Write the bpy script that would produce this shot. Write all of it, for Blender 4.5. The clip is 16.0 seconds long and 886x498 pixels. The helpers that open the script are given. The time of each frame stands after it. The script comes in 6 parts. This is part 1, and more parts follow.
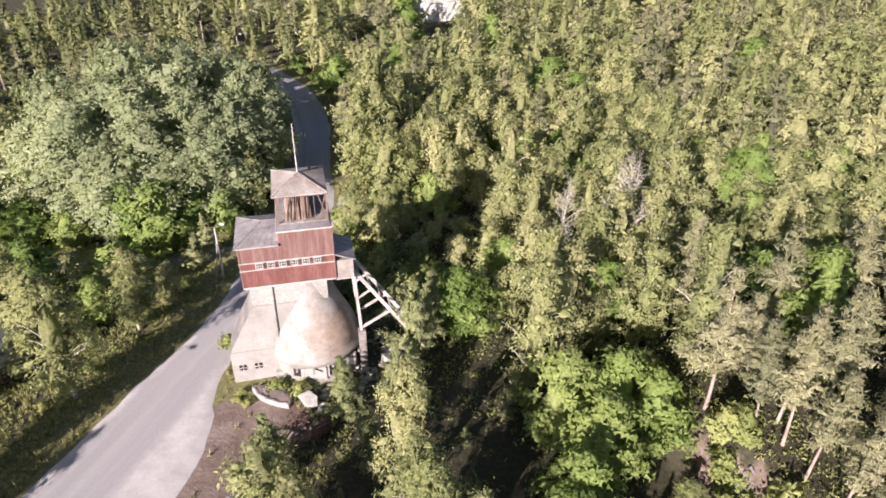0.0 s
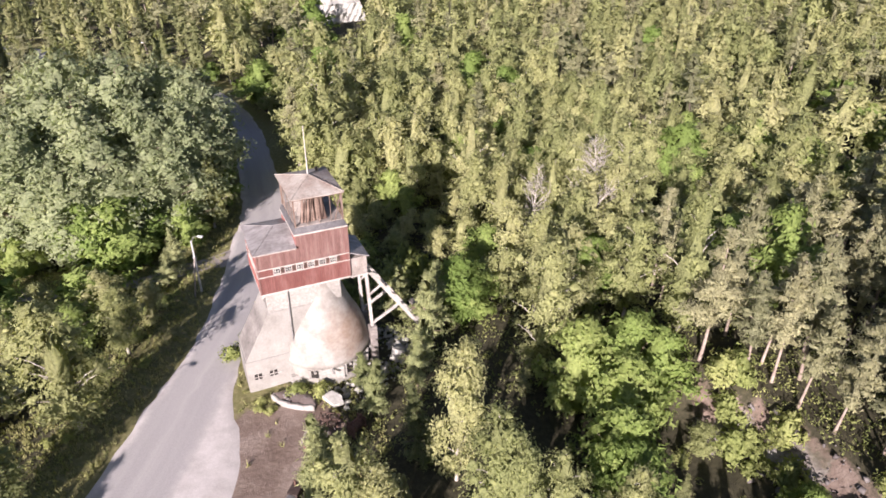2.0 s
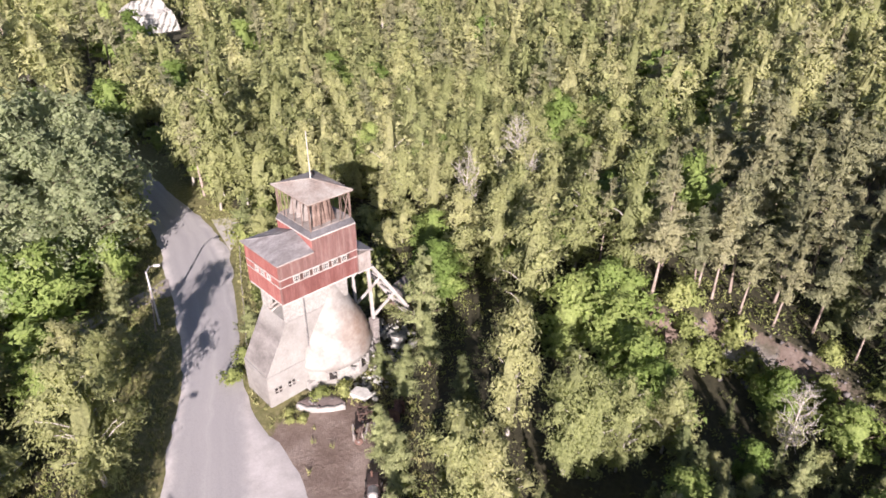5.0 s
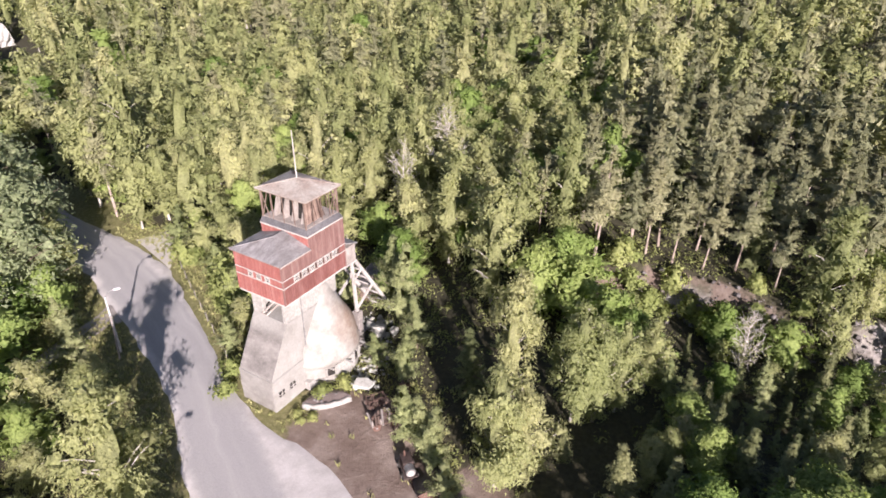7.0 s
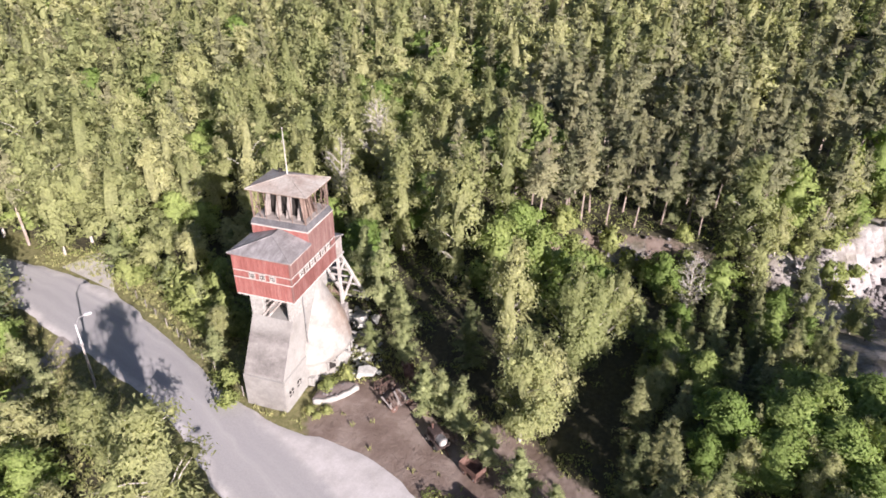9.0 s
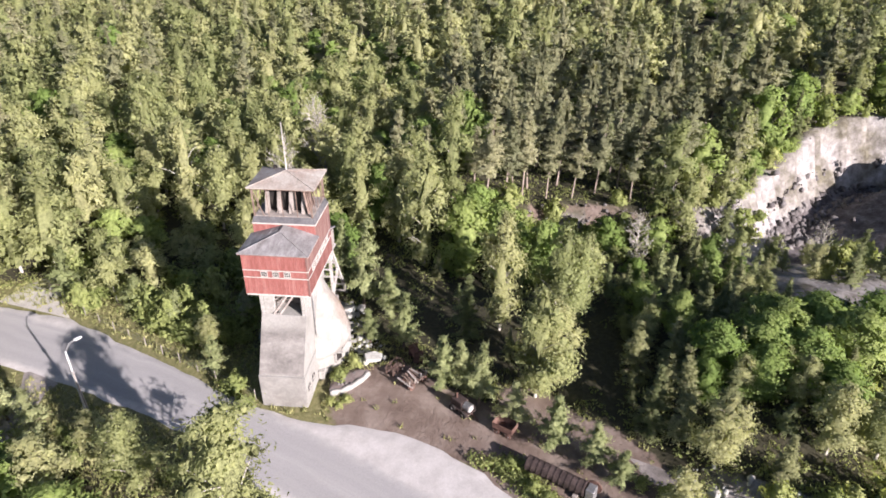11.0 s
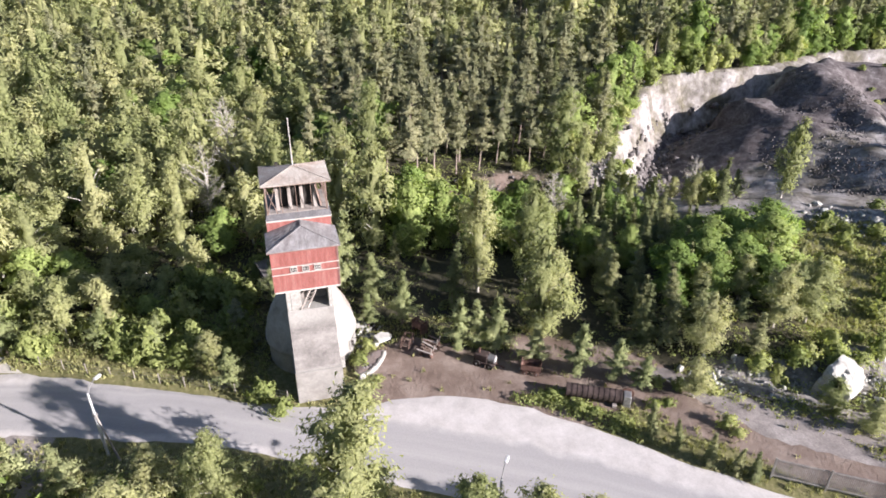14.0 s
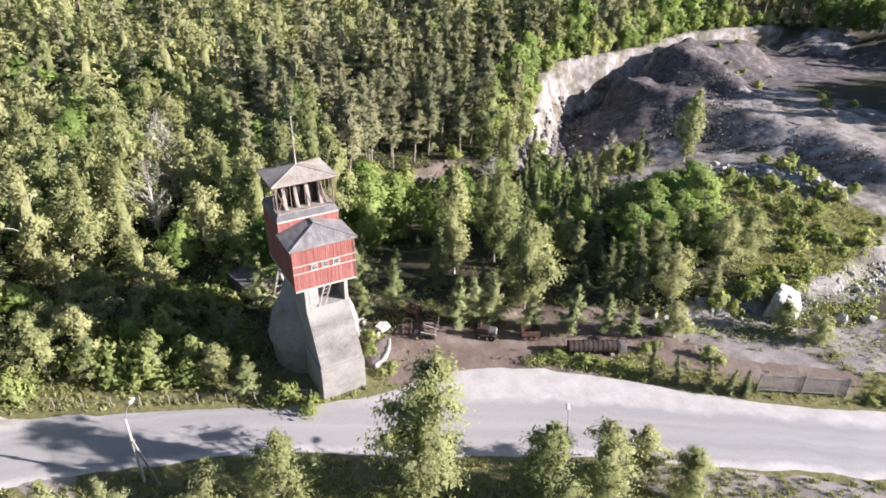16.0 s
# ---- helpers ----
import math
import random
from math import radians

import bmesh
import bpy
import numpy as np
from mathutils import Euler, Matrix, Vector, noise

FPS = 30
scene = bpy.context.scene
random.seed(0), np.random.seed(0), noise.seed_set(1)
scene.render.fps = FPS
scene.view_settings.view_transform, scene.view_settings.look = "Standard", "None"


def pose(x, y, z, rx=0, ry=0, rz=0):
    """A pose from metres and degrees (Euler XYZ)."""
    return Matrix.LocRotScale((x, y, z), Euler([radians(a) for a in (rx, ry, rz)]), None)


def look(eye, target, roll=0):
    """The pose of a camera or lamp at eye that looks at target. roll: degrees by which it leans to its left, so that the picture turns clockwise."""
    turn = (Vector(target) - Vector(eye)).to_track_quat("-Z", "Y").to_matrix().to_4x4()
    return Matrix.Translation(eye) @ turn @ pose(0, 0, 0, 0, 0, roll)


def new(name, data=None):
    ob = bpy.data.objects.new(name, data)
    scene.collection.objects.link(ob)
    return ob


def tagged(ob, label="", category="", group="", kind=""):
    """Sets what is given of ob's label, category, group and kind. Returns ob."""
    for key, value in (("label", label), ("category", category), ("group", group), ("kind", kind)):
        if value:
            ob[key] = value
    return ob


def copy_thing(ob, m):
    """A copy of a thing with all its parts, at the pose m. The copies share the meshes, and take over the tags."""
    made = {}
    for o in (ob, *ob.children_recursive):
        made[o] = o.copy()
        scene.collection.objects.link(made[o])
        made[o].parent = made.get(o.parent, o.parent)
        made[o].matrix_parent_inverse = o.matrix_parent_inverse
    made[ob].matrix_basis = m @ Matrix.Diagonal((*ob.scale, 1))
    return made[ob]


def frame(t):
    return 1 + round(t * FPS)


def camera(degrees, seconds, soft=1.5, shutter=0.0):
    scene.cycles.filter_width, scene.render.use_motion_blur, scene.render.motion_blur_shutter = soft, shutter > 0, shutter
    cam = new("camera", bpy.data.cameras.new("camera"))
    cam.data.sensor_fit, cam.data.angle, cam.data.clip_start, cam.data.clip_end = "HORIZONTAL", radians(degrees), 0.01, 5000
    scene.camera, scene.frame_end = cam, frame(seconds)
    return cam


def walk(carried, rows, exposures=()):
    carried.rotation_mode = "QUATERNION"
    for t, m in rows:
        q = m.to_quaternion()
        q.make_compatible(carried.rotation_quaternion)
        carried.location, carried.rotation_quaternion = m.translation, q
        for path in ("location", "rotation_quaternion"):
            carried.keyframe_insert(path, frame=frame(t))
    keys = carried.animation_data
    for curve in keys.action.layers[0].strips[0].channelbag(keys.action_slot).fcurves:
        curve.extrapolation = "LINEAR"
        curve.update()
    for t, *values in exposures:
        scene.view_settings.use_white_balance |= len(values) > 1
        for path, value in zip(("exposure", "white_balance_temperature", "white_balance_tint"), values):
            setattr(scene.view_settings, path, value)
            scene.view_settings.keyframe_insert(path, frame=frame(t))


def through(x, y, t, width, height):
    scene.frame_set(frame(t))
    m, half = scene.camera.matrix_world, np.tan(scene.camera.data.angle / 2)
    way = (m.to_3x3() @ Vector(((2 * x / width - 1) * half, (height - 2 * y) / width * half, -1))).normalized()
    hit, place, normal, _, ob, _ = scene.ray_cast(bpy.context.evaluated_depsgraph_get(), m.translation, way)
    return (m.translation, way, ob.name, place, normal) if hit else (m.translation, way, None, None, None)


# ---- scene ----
cam = camera(67.8, 16.0, 1.75)
METRES, EYE, TILT, LEAN, TURN = 100.0, 41.6, -29.5, 0.0, -13.2
ROWS = [
    (0.0, 0.0, 0.0, 0.0, 0.0, 0.0, 0.0),
    (0.5, -0.0247, -0.0047, -0.002, -2.48, -0.04, 1.39),
    (1.0, -0.0521, -0.0087, -0.0035, -4.65, -0.1, 2.59),
    (1.5, -0.0803, -0.0114, -0.0046, -6.99, -0.24, 3.87),
    (2.0, -0.1095, -0.0131, -0.0044, -9.61, -0.46, 5.3),
    (2.5, -0.139, -0.0136, -0.0035, -12.24, -0.76, 6.77),
    (3.0, -0.1687, -0.0128, -0.0017, -14.96, -1.14, 8.26),
    (3.5, -0.1983, -0.0107, 0.0006, -17.72, -1.6, 9.77),
    (4.0, -0.2279, -0.0072, 0.004, -20.6, -2.14, 11.31),
    (6.5, -0.3723, 0.0309, 0.028, -36.87, -6.44, 18.73),
    (7.0, -0.4001, 0.0433, 0.0355, -40.47, -7.67, 20.1),
    (7.5, -0.4268, 0.0573, 0.0435, -44.09, -8.99, 21.38),
    (8.0, -0.4528, 0.0727, 0.0521, -47.67, -10.33, 22.57),
    (8.5, -0.4777, 0.0896, 0.0613, -51.44, -11.86, 23.69),
    (9.0, -0.5015, 0.1084, 0.071, -54.9, -13.29, 24.63),
    (11.5, -0.6009, 0.2195, 0.1282, -73.33, -21.51, 28.2),
    (12.0, -0.6164, 0.2455, 0.142, -77.14, -23.35, 28.61),
    (12.5, -0.6302, 0.2723, 0.1561, -81.02, -25.21, 28.91),
    (13.0, -0.6424, 0.3, 0.1709, -85.0, -27.1, 29.11),
    (13.5, -0.6523, 0.3282, 0.1866, -88.88, -28.99, 29.2),
    (14.0, -0.6604, 0.3569, 0.2022, -92.69, -30.83, 29.18),
    (14.5, -0.6663, 0.3862, 0.2179, -96.61, -32.72, 29.05),
    (15.0, -0.6703, 0.4153, 0.234, -100.53, -34.64, 28.83),
    (15.5, -0.6727, 0.4443, 0.2503, -104.37, -36.46, 28.49),
    (16.0, -0.6732, 0.4735, 0.2667, -108.27, -38.24, 28.02),
]
EXPOSURES = [(0.0, 1.35, 6300, 28), (8.0, 1.34, 6150, 26), (16.0, 1.58, 5960, 20)]      # the drone's picture cools a little on the way
walk(cam, [(t, pose(0, 0, EYE, TILT, LEAN, TURN) @ pose(METRES * x, METRES * y, METRES * z, 90 + pitch, roll, yaw)) for t, x, y, z, yaw, pitch, roll in ROWS], EXPOSURES)

# ---------------------------------------------------------------- light
SUN_AZ, SUN_EL = 221.0, 20.5          # degrees, clockwise from +y
sun_way = Vector((math.sin(radians(SUN_AZ)) * math.cos(radians(SUN_EL)), math.cos(radians(SUN_AZ)) * math.cos(radians(SUN_EL)), math.sin(radians(SUN_EL))))
world = bpy.data.worlds.new("sky")
scene.world = world
world.use_nodes = True
wn = world.node_tree
sky = wn.nodes.new("ShaderNodeTexSky")
sky.sky_type, sky.sun_disc = "NISHITA", False
sky.sun_elevation, sky.sun_rotation = radians(SUN_EL), radians(SUN_AZ)
wn.nodes["Background"].inputs["Strength"].default_value = 0.045
wn.links.new(sky.outputs[0], wn.nodes["Background"].inputs["Color"])
lamp = bpy.data.lights.new("sun", "SUN")
lamp.energy, lamp.angle, lamp.color = 5.0, radians(0.6), (1.0, 0.92, 0.81)
new("sun", lamp).matrix_world = look(sun_way * 200, (0, 0, 0))

# ---------------------------------------------------------------- materials


def mat(name, rough=0.8, metal=0.0):
    m = bpy.data.materials.new(name)
    m.use_nodes = True
    b = m.node_tree.nodes["Principled BSDF"]
    b.inputs["Roughness"].default_value = rough
    b.inputs["Metallic"].default_value = metal
    b.inputs["Specular IOR Level"].default_value = 0.25
    return m, m.node_tree.nodes, m.node_tree.links, b


def ramp(nodes, stops):
    r = nodes.new("ShaderNodeValToRGB")
    e = r.color_ramp.elements
    e[0].position, e[0].color = stops[0][0], (*stops[0][1], 1)
    e[1].position, e[1].color = stops[-1][0], (*stops[-1][1], 1)
    for p, c in stops[1:-1]:
        e.new(p).color = (*c, 1)
    return r


def noise_node(nodes, links, scale, detail=6, rough=0.6, stretch=None):
    tc = nodes.new("ShaderNodeNewGeometry")
    n = nodes.new("ShaderNodeTexNoise")
    n.inputs["Scale"].default_value, n.inputs["Detail"].default_value, n.inputs["Roughness"].default_value = scale, detail, rough
    if stretch:
        mp = nodes.new("ShaderNodeMapping")
        mp.inputs["Scale"].default_value = stretch
        links.new(tc.outputs["Position"], mp.inputs[0])
        links.new(mp.outputs[0], n.inputs["Vector"])
    else:
        links.new(tc.outputs["Position"], n.inputs["Vector"])
    return n


def mix(nodes, links, a, b, fac, how="MIX"):
    m = nodes.new("ShaderNodeMix")
    m.data_type, m.blend_type, m.clamp_result = "RGBA", how, False
    for sock, v in ((m.inputs[0], fac), (m.inputs[6], a), (m.inputs[7], b)):
        if isinstance(v, (int, float)):
            sock.default_value = v
        elif isinstance(v, tuple):
            sock.default_value = (*v, 1)
        else:
            links.new(v, sock)
    return m.outputs[2]


def bump(nodes, links, height, b, dist=0.03, strength=0.6):
    n = nodes.new("ShaderNodeBump")
    n.inputs["Distance"].default_value, n.inputs["Strength"].default_value = dist, strength
    links.new(height, n.inputs["Height"])
    links.new(n.outputs[0], b.inputs["Normal"])


def two_scale(name, dark, mid, light, big=0.3, small=6.0, rough=0.85, metal=0.0, relief=0.02, stretch=None):
    """A surface that varies at a large and a small scale."""
    m, n, l, b = mat(name, rough, metal)
    a = noise_node(n, l, big, 5, 0.6, stretch)
    r = ramp(n, [(0.3, dark), (0.5, mid), (0.7, light)])
    l.new(a.outputs[0], r.inputs[0])
    c = noise_node(n, l, small, 8, 0.7, stretch)
    g = ramp(n, [(0.25, (0.6, 0.6, 0.6)), (0.75, (1.3, 1.3, 1.3))])
    l.new(c.outputs[0], g.inputs[0])
    l.new(mix(n, l, r.outputs[0], g.outputs[0], 1.0, "MULTIPLY"), b.inputs["Base Color"])
    bump(n, l, c.outputs[0], b, relief)
    return m


def foliage(name, dark, mid, light, through=0.42, rough=0.65):
    """Leaves that let light through; the tone varies from leaf to leaf and from tree to tree."""
    m, n, l, b = mat(name, rough)
    g = n.new("ShaderNodeNewGeometry")
    o = n.new("ShaderNodeObjectInfo")
    at = n.new("ShaderNodeAttribute")
    at.attribute_name = "tint"
    tree = n.new("ShaderNodeMath")
    tree.operation = "ADD"
    l.new(o.outputs["Random"], tree.inputs[0])
    l.new(at.outputs["Fac"], tree.inputs[1])
    fr = n.new("ShaderNodeMath")
    fr.operation = "FRACT"
    l.new(tree.outputs[0], fr.inputs[0])
    mx = n.new("ShaderNodeMix")
    mx.inputs[0].default_value = 0.22
    l.new(g.outputs["Random Per Island"], mx.inputs[3])
    l.new(fr.outputs[0], mx.inputs[2])
    r = ramp(n, [(0.1, dark), (0.5, mid), (0.9, light)])
    l.new(mx.outputs[0], r.inputs[0])
    fine = noise_node(n, l, 2.6, 4, 0.75)
    fr2 = ramp(n, [(0.34, (0.62, 0.64, 0.56)), (0.5, (1.0, 1.0, 0.96)), (0.66, (1.32, 1.3, 1.2))])
    l.new(fine.outputs[0], fr2.inputs[0])
    leaf = mix(n, l, r.outputs[0], fr2.outputs[0], 1.0, "MULTIPLY")
    l.new(leaf, b.inputs["Base Color"])
    bump(n, l, fine.outputs[0], b, 0.3, 0.7)
    t = n.new("ShaderNodeBsdfTranslucent")
    l.new(mix(n, l, leaf, (1.15, 1.2, 0.7), 1.0, "MULTIPLY"), t.inputs[0])
    s = n.new("ShaderNodeMixShader")
    s.inputs[0].default_value = through
    l.new(b.outputs[0], s.inputs[1])
    l.new(t.outputs[0], s.inputs[2])
    l.new(s.outputs[0], n["Material Output"].inputs[0])
    return m


M_BIRCH = foliage("birch_leaves", (0.268, 0.301, 0.135), (0.349, 0.369, 0.179), (0.435, 0.434, 0.235))
M_SILVER = foliage("silver_leaves", (0.292, 0.342, 0.200), (0.353, 0.403, 0.243), (0.417, 0.461, 0.287))
M_BROAD = foliage("broad_leaves", (0.164, 0.245, 0.064), (0.229, 0.313, 0.093), (0.318, 0.383, 0.135))
M_PINE = foliage("pine_needles", (0.241, 0.254, 0.152), (0.306, 0.312, 0.188), (0.382, 0.373, 0.232), 0.3)
M_YOUNG = foliage("young_needles", (0.233, 0.271, 0.124), (0.301, 0.337, 0.165), (0.387, 0.411, 0.217), 0.3)
M_SPRUCE = foliage("spruce_needles", (0.167, 0.196, 0.089), (0.227, 0.251, 0.121), (0.301, 0.311, 0.158), 0.3)
M_BUSH = foliage("bush_leaves", (0.216, 0.262, 0.090), (0.303, 0.344, 0.132), (0.409, 0.428, 0.185))
M_GRASS = foliage("grass_blades", (0.227, 0.240, 0.102), (0.309, 0.311, 0.143), (0.422, 0.409, 0.204), 0.25)
M_BARK = two_scale("bark", (0.1, 0.08, 0.06), (0.17, 0.13, 0.1), (0.24, 0.19, 0.15), 1.5, 12)
M_PINEBARK = two_scale("pine_bark", (0.2, 0.16, 0.13), (0.3, 0.245, 0.205), (0.4, 0.34, 0.295), 0.8, 10)
M_BIRCHBARK = two_scale("birch_bark", (0.2, 0.18, 0.15), (0.45, 0.42, 0.37), (0.6, 0.57, 0.52), 2.5, 9, stretch=(1, 1, 3))
M_CONCRETE = two_scale("limewashed_concrete", (0.246, 0.234, 0.212), (0.313, 0.304, 0.281), (0.365, 0.359, 0.334), 0.35, 4, 0.9, relief=0.03)
M_STAINED = two_scale("weathered_concrete", (0.15, 0.135, 0.125), (0.22, 0.2, 0.185), (0.3, 0.275, 0.25), 0.5, 4, 0.9, relief=0.03, stretch=(1, 1, 2.5))
M_RED = two_scale("red_boards", (0.22, 0.078, 0.066), (0.275, 0.105, 0.09), (0.32, 0.155, 0.135), 0.8, 7, 0.8, stretch=(3, 3, 0.4))
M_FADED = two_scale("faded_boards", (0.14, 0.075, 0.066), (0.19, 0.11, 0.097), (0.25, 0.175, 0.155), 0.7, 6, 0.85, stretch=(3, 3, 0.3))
M_ROOF = two_scale("grey_sheet", (0.160, 0.148, 0.144), (0.225, 0.216, 0.214), (0.310, 0.302, 0.298), 0.9, 5, 0.55, 0.0, 0.01, stretch=(1, 2.2, 1))
M_TOPROOF = two_scale("rusty_sheet", (0.236, 0.182, 0.152), (0.325, 0.289, 0.253), (0.404, 0.391, 0.354), 0.5, 5, 0.6, 0.0, 0.01)
M_SKIRT = two_scale("dull_zinc_sheet", (0.083, 0.083, 0.086), (0.120, 0.118, 0.124), (0.165, 0.161, 0.165), 0.8, 6, 0.55, 0.1, 0.01)
M_PALETIMBER = two_scale("bleached_timber", (0.295, 0.272, 0.247), (0.404, 0.384, 0.356), (0.492, 0.477, 0.446), 1.2, 10)
M_WHITE = two_scale("white_paint", (0.355, 0.328, 0.297), (0.443, 0.420, 0.386), (0.512, 0.502, 0.465), 1.5, 12)
M_TIMBER = two_scale("grey_timber", (0.2, 0.175, 0.155), (0.29, 0.26, 0.235), (0.38, 0.345, 0.315), 1.2, 10)
M_BROWN = two_scale("brown_planks", (0.12, 0.08, 0.065), (0.18, 0.13, 0.105), (0.26, 0.2, 0.165), 1.2, 9)
M_DARK = two_scale("dark_void", (0.015, 0.014, 0.013), (0.025, 0.022, 0.02), (0.04, 0.035, 0.03), 1, 5)
M_STEEL = two_scale("grey_steel", (0.16, 0.16, 0.16), (0.25, 0.25, 0.25), (0.35, 0.34, 0.33), 1.5, 9, 0.5, 0.5, 0.005)
M_GALV = two_scale("pale_galvanised", (0.45, 0.45, 0.45), (0.6, 0.6, 0.6), (0.7, 0.7, 0.7), 1.5, 9, 0.5, 0.3, 0.005)
M_RUST = two_scale("rusted_iron", (0.085, 0.048, 0.038), (0.14, 0.083, 0.066), (0.2, 0.13, 0.105), 1.5, 9, 0.75, 0.2)
M_STONE = two_scale("white_limestone", (0.276, 0.269, 0.246), (0.394, 0.392, 0.356), (0.473, 0.477, 0.441), 0.5, 3, 0.9, relief=0.08)
M_GRAVEL = two_scale("pale_gravel", (0.374, 0.354, 0.317), (0.463, 0.441, 0.396), (0.542, 0.523, 0.470), 0.35, 7, 0.95, relief=0.02)
M_PINKGRAVEL = two_scale("pink_gravel", (0.2, 0.178, 0.162), (0.3, 0.27, 0.246), (0.4, 0.366, 0.334), 0.35, 7, 0.95, relief=0.02)

M_DARKBROWN = two_scale("dark_brown_wood", (0.05, 0.032, 0.025), (0.085, 0.055, 0.045), (0.13, 0.09, 0.07), 1.2, 9)
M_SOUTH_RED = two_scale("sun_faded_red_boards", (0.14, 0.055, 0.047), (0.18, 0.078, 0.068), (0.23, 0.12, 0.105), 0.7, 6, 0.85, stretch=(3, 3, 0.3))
M_FENCE = two_scale("weathered_zinc", (0.2, 0.19, 0.175), (0.28, 0.265, 0.245), (0.36, 0.345, 0.32), 1.1, 8, 0.7, 0.1, 0.005)
M_YARD = two_scale("trodden_gravel", (0.11, 0.098, 0.09), (0.235, 0.212, 0.198), (0.38, 0.35, 0.325), 0.28, 5, 0.95, relief=0.03)
M_DARKRUST = two_scale("dark_rust", (0.03, 0.022, 0.02), (0.055, 0.04, 0.036), (0.1, 0.075, 0.066), 1.3, 9, 0.8)
M_GLASS = mat("window_glass", 0.08)[0]
M_GLASS.node_tree.nodes["Principled BSDF"].inputs["Base Color"].default_value = (0.02, 0.022, 0.025, 1)
M_GLASS.node_tree.nodes["Principled BSDF"].inputs["Specular IOR Level"].default_value = 0.5


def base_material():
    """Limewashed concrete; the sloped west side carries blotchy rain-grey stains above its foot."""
    m, n, l, b = mat("limewashed_base", 0.9)
    big, fine = noise_node(n, l, 0.45, 6, 0.65, (1, 1, 0.8)), noise_node(n, l, 5, 8, 0.7)
    wash = ramp(n, [(0.3, (0.209, 0.199, 0.181)), (0.46, (0.281, 0.274, 0.253)), (0.7, (0.343, 0.340, 0.317))])
    l.new(big.outputs[0], wash.inputs[0])
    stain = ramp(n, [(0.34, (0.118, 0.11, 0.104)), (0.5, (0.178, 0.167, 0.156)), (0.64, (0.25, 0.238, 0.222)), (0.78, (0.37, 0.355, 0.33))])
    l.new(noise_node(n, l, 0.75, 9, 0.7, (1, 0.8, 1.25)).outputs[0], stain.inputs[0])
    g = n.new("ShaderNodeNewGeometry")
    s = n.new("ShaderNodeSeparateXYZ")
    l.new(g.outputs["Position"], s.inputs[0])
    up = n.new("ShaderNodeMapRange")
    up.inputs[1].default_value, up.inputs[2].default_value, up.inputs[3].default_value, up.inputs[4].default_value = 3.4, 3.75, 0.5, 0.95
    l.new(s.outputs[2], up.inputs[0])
    s2 = n.new("ShaderNodeSeparateXYZ")
    l.new(g.outputs["Normal"], s2.inputs[0])
    mr = n.new("ShaderNodeMapRange")
    mr.inputs[1].default_value, mr.inputs[2].default_value, mr.inputs[3].default_value, mr.inputs[4].default_value = -0.2, -0.7, 0.0, 1.0
    l.new(s2.outputs[0], mr.inputs[0])
    both = n.new("ShaderNodeMath")
    both.operation = "MULTIPLY"
    l.new(mr.outputs[0], both.inputs[0])
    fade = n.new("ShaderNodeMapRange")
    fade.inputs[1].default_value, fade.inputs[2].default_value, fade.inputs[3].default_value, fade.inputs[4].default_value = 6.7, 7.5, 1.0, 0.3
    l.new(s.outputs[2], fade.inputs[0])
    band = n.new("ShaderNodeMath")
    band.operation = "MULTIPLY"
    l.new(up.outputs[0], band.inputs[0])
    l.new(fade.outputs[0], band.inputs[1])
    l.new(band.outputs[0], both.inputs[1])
    k = ramp(n, [(0.25, (0.8, 0.8, 0.8)), (0.75, (1.12, 1.12, 1.12))])
    l.new(fine.outputs[0], k.inputs[0])
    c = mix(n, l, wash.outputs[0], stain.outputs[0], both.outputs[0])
    l.new(mix(n, l, c, k.outputs[0], 1.0, "MULTIPLY"), b.inputs["Base Color"])
    bump(n, l, fine.outputs[0], b, 0.03)
    return m


def dome_material():
    """Old limewash with one broad rust-brown patch on the south-east shoulder."""
    m, n, l, b = mat("rust_stained_render", 0.9)
    big, fine = noise_node(n, l, 0.6, 7, 0.65), noise_node(n, l, 4, 8, 0.7)
    wash = ramp(n, [(0.3, (0.209, 0.194, 0.174)), (0.5, (0.285, 0.275, 0.251)), (0.7, (0.343, 0.338, 0.313))])
    l.new(big.outputs[0], wash.inputs[0])
    rust = ramp(n, [(0.3, (0.184, 0.117, 0.080)), (0.5, (0.259, 0.191, 0.143)), (0.7, (0.335, 0.287, 0.240))])
    l.new(noise_node(n, l, 0.9, 8, 0.7, (1, 1, 1.8)).outputs[0], rust.inputs[0])
    g = n.new("ShaderNodeNewGeometry")
    d = n.new("ShaderNodeVectorMath")
    d.operation = "DISTANCE"
    d.inputs[1].default_value = (1.9, 50.2, 4.9)
    l.new(g.outputs["Position"], d.inputs[0])
    a = n.new("ShaderNodeMath")
    a.operation = "MULTIPLY_ADD"
    a.inputs[1].default_value = 2.6
    l.new(big.outputs[0], a.inputs[0])
    l.new(d.outputs["Value"], a.inputs[2])
    mr = n.new("ShaderNodeMapRange")
    mr.inputs[1].default_value, mr.inputs[2].default_value, mr.inputs[3].default_value, mr.inputs[4].default_value = 4.6, 2.6, 0.0, 0.85
    l.new(a.outputs[0], mr.inputs[0])
    k = ramp(n, [(0.25, (0.8, 0.8, 0.8)), (0.75, (1.12, 1.12, 1.12))])
    l.new(fine.outputs[0], k.inputs[0])
    c = mix(n, l, wash.outputs[0], rust.outputs[0], mr.outputs[0])
    l.new(mix(n, l, c, k.outputs[0], 1.0, "MULTIPLY"), b.inputs["Base Color"])
    bump(n, l, fine.outputs[0], b, 0.04)
    return m


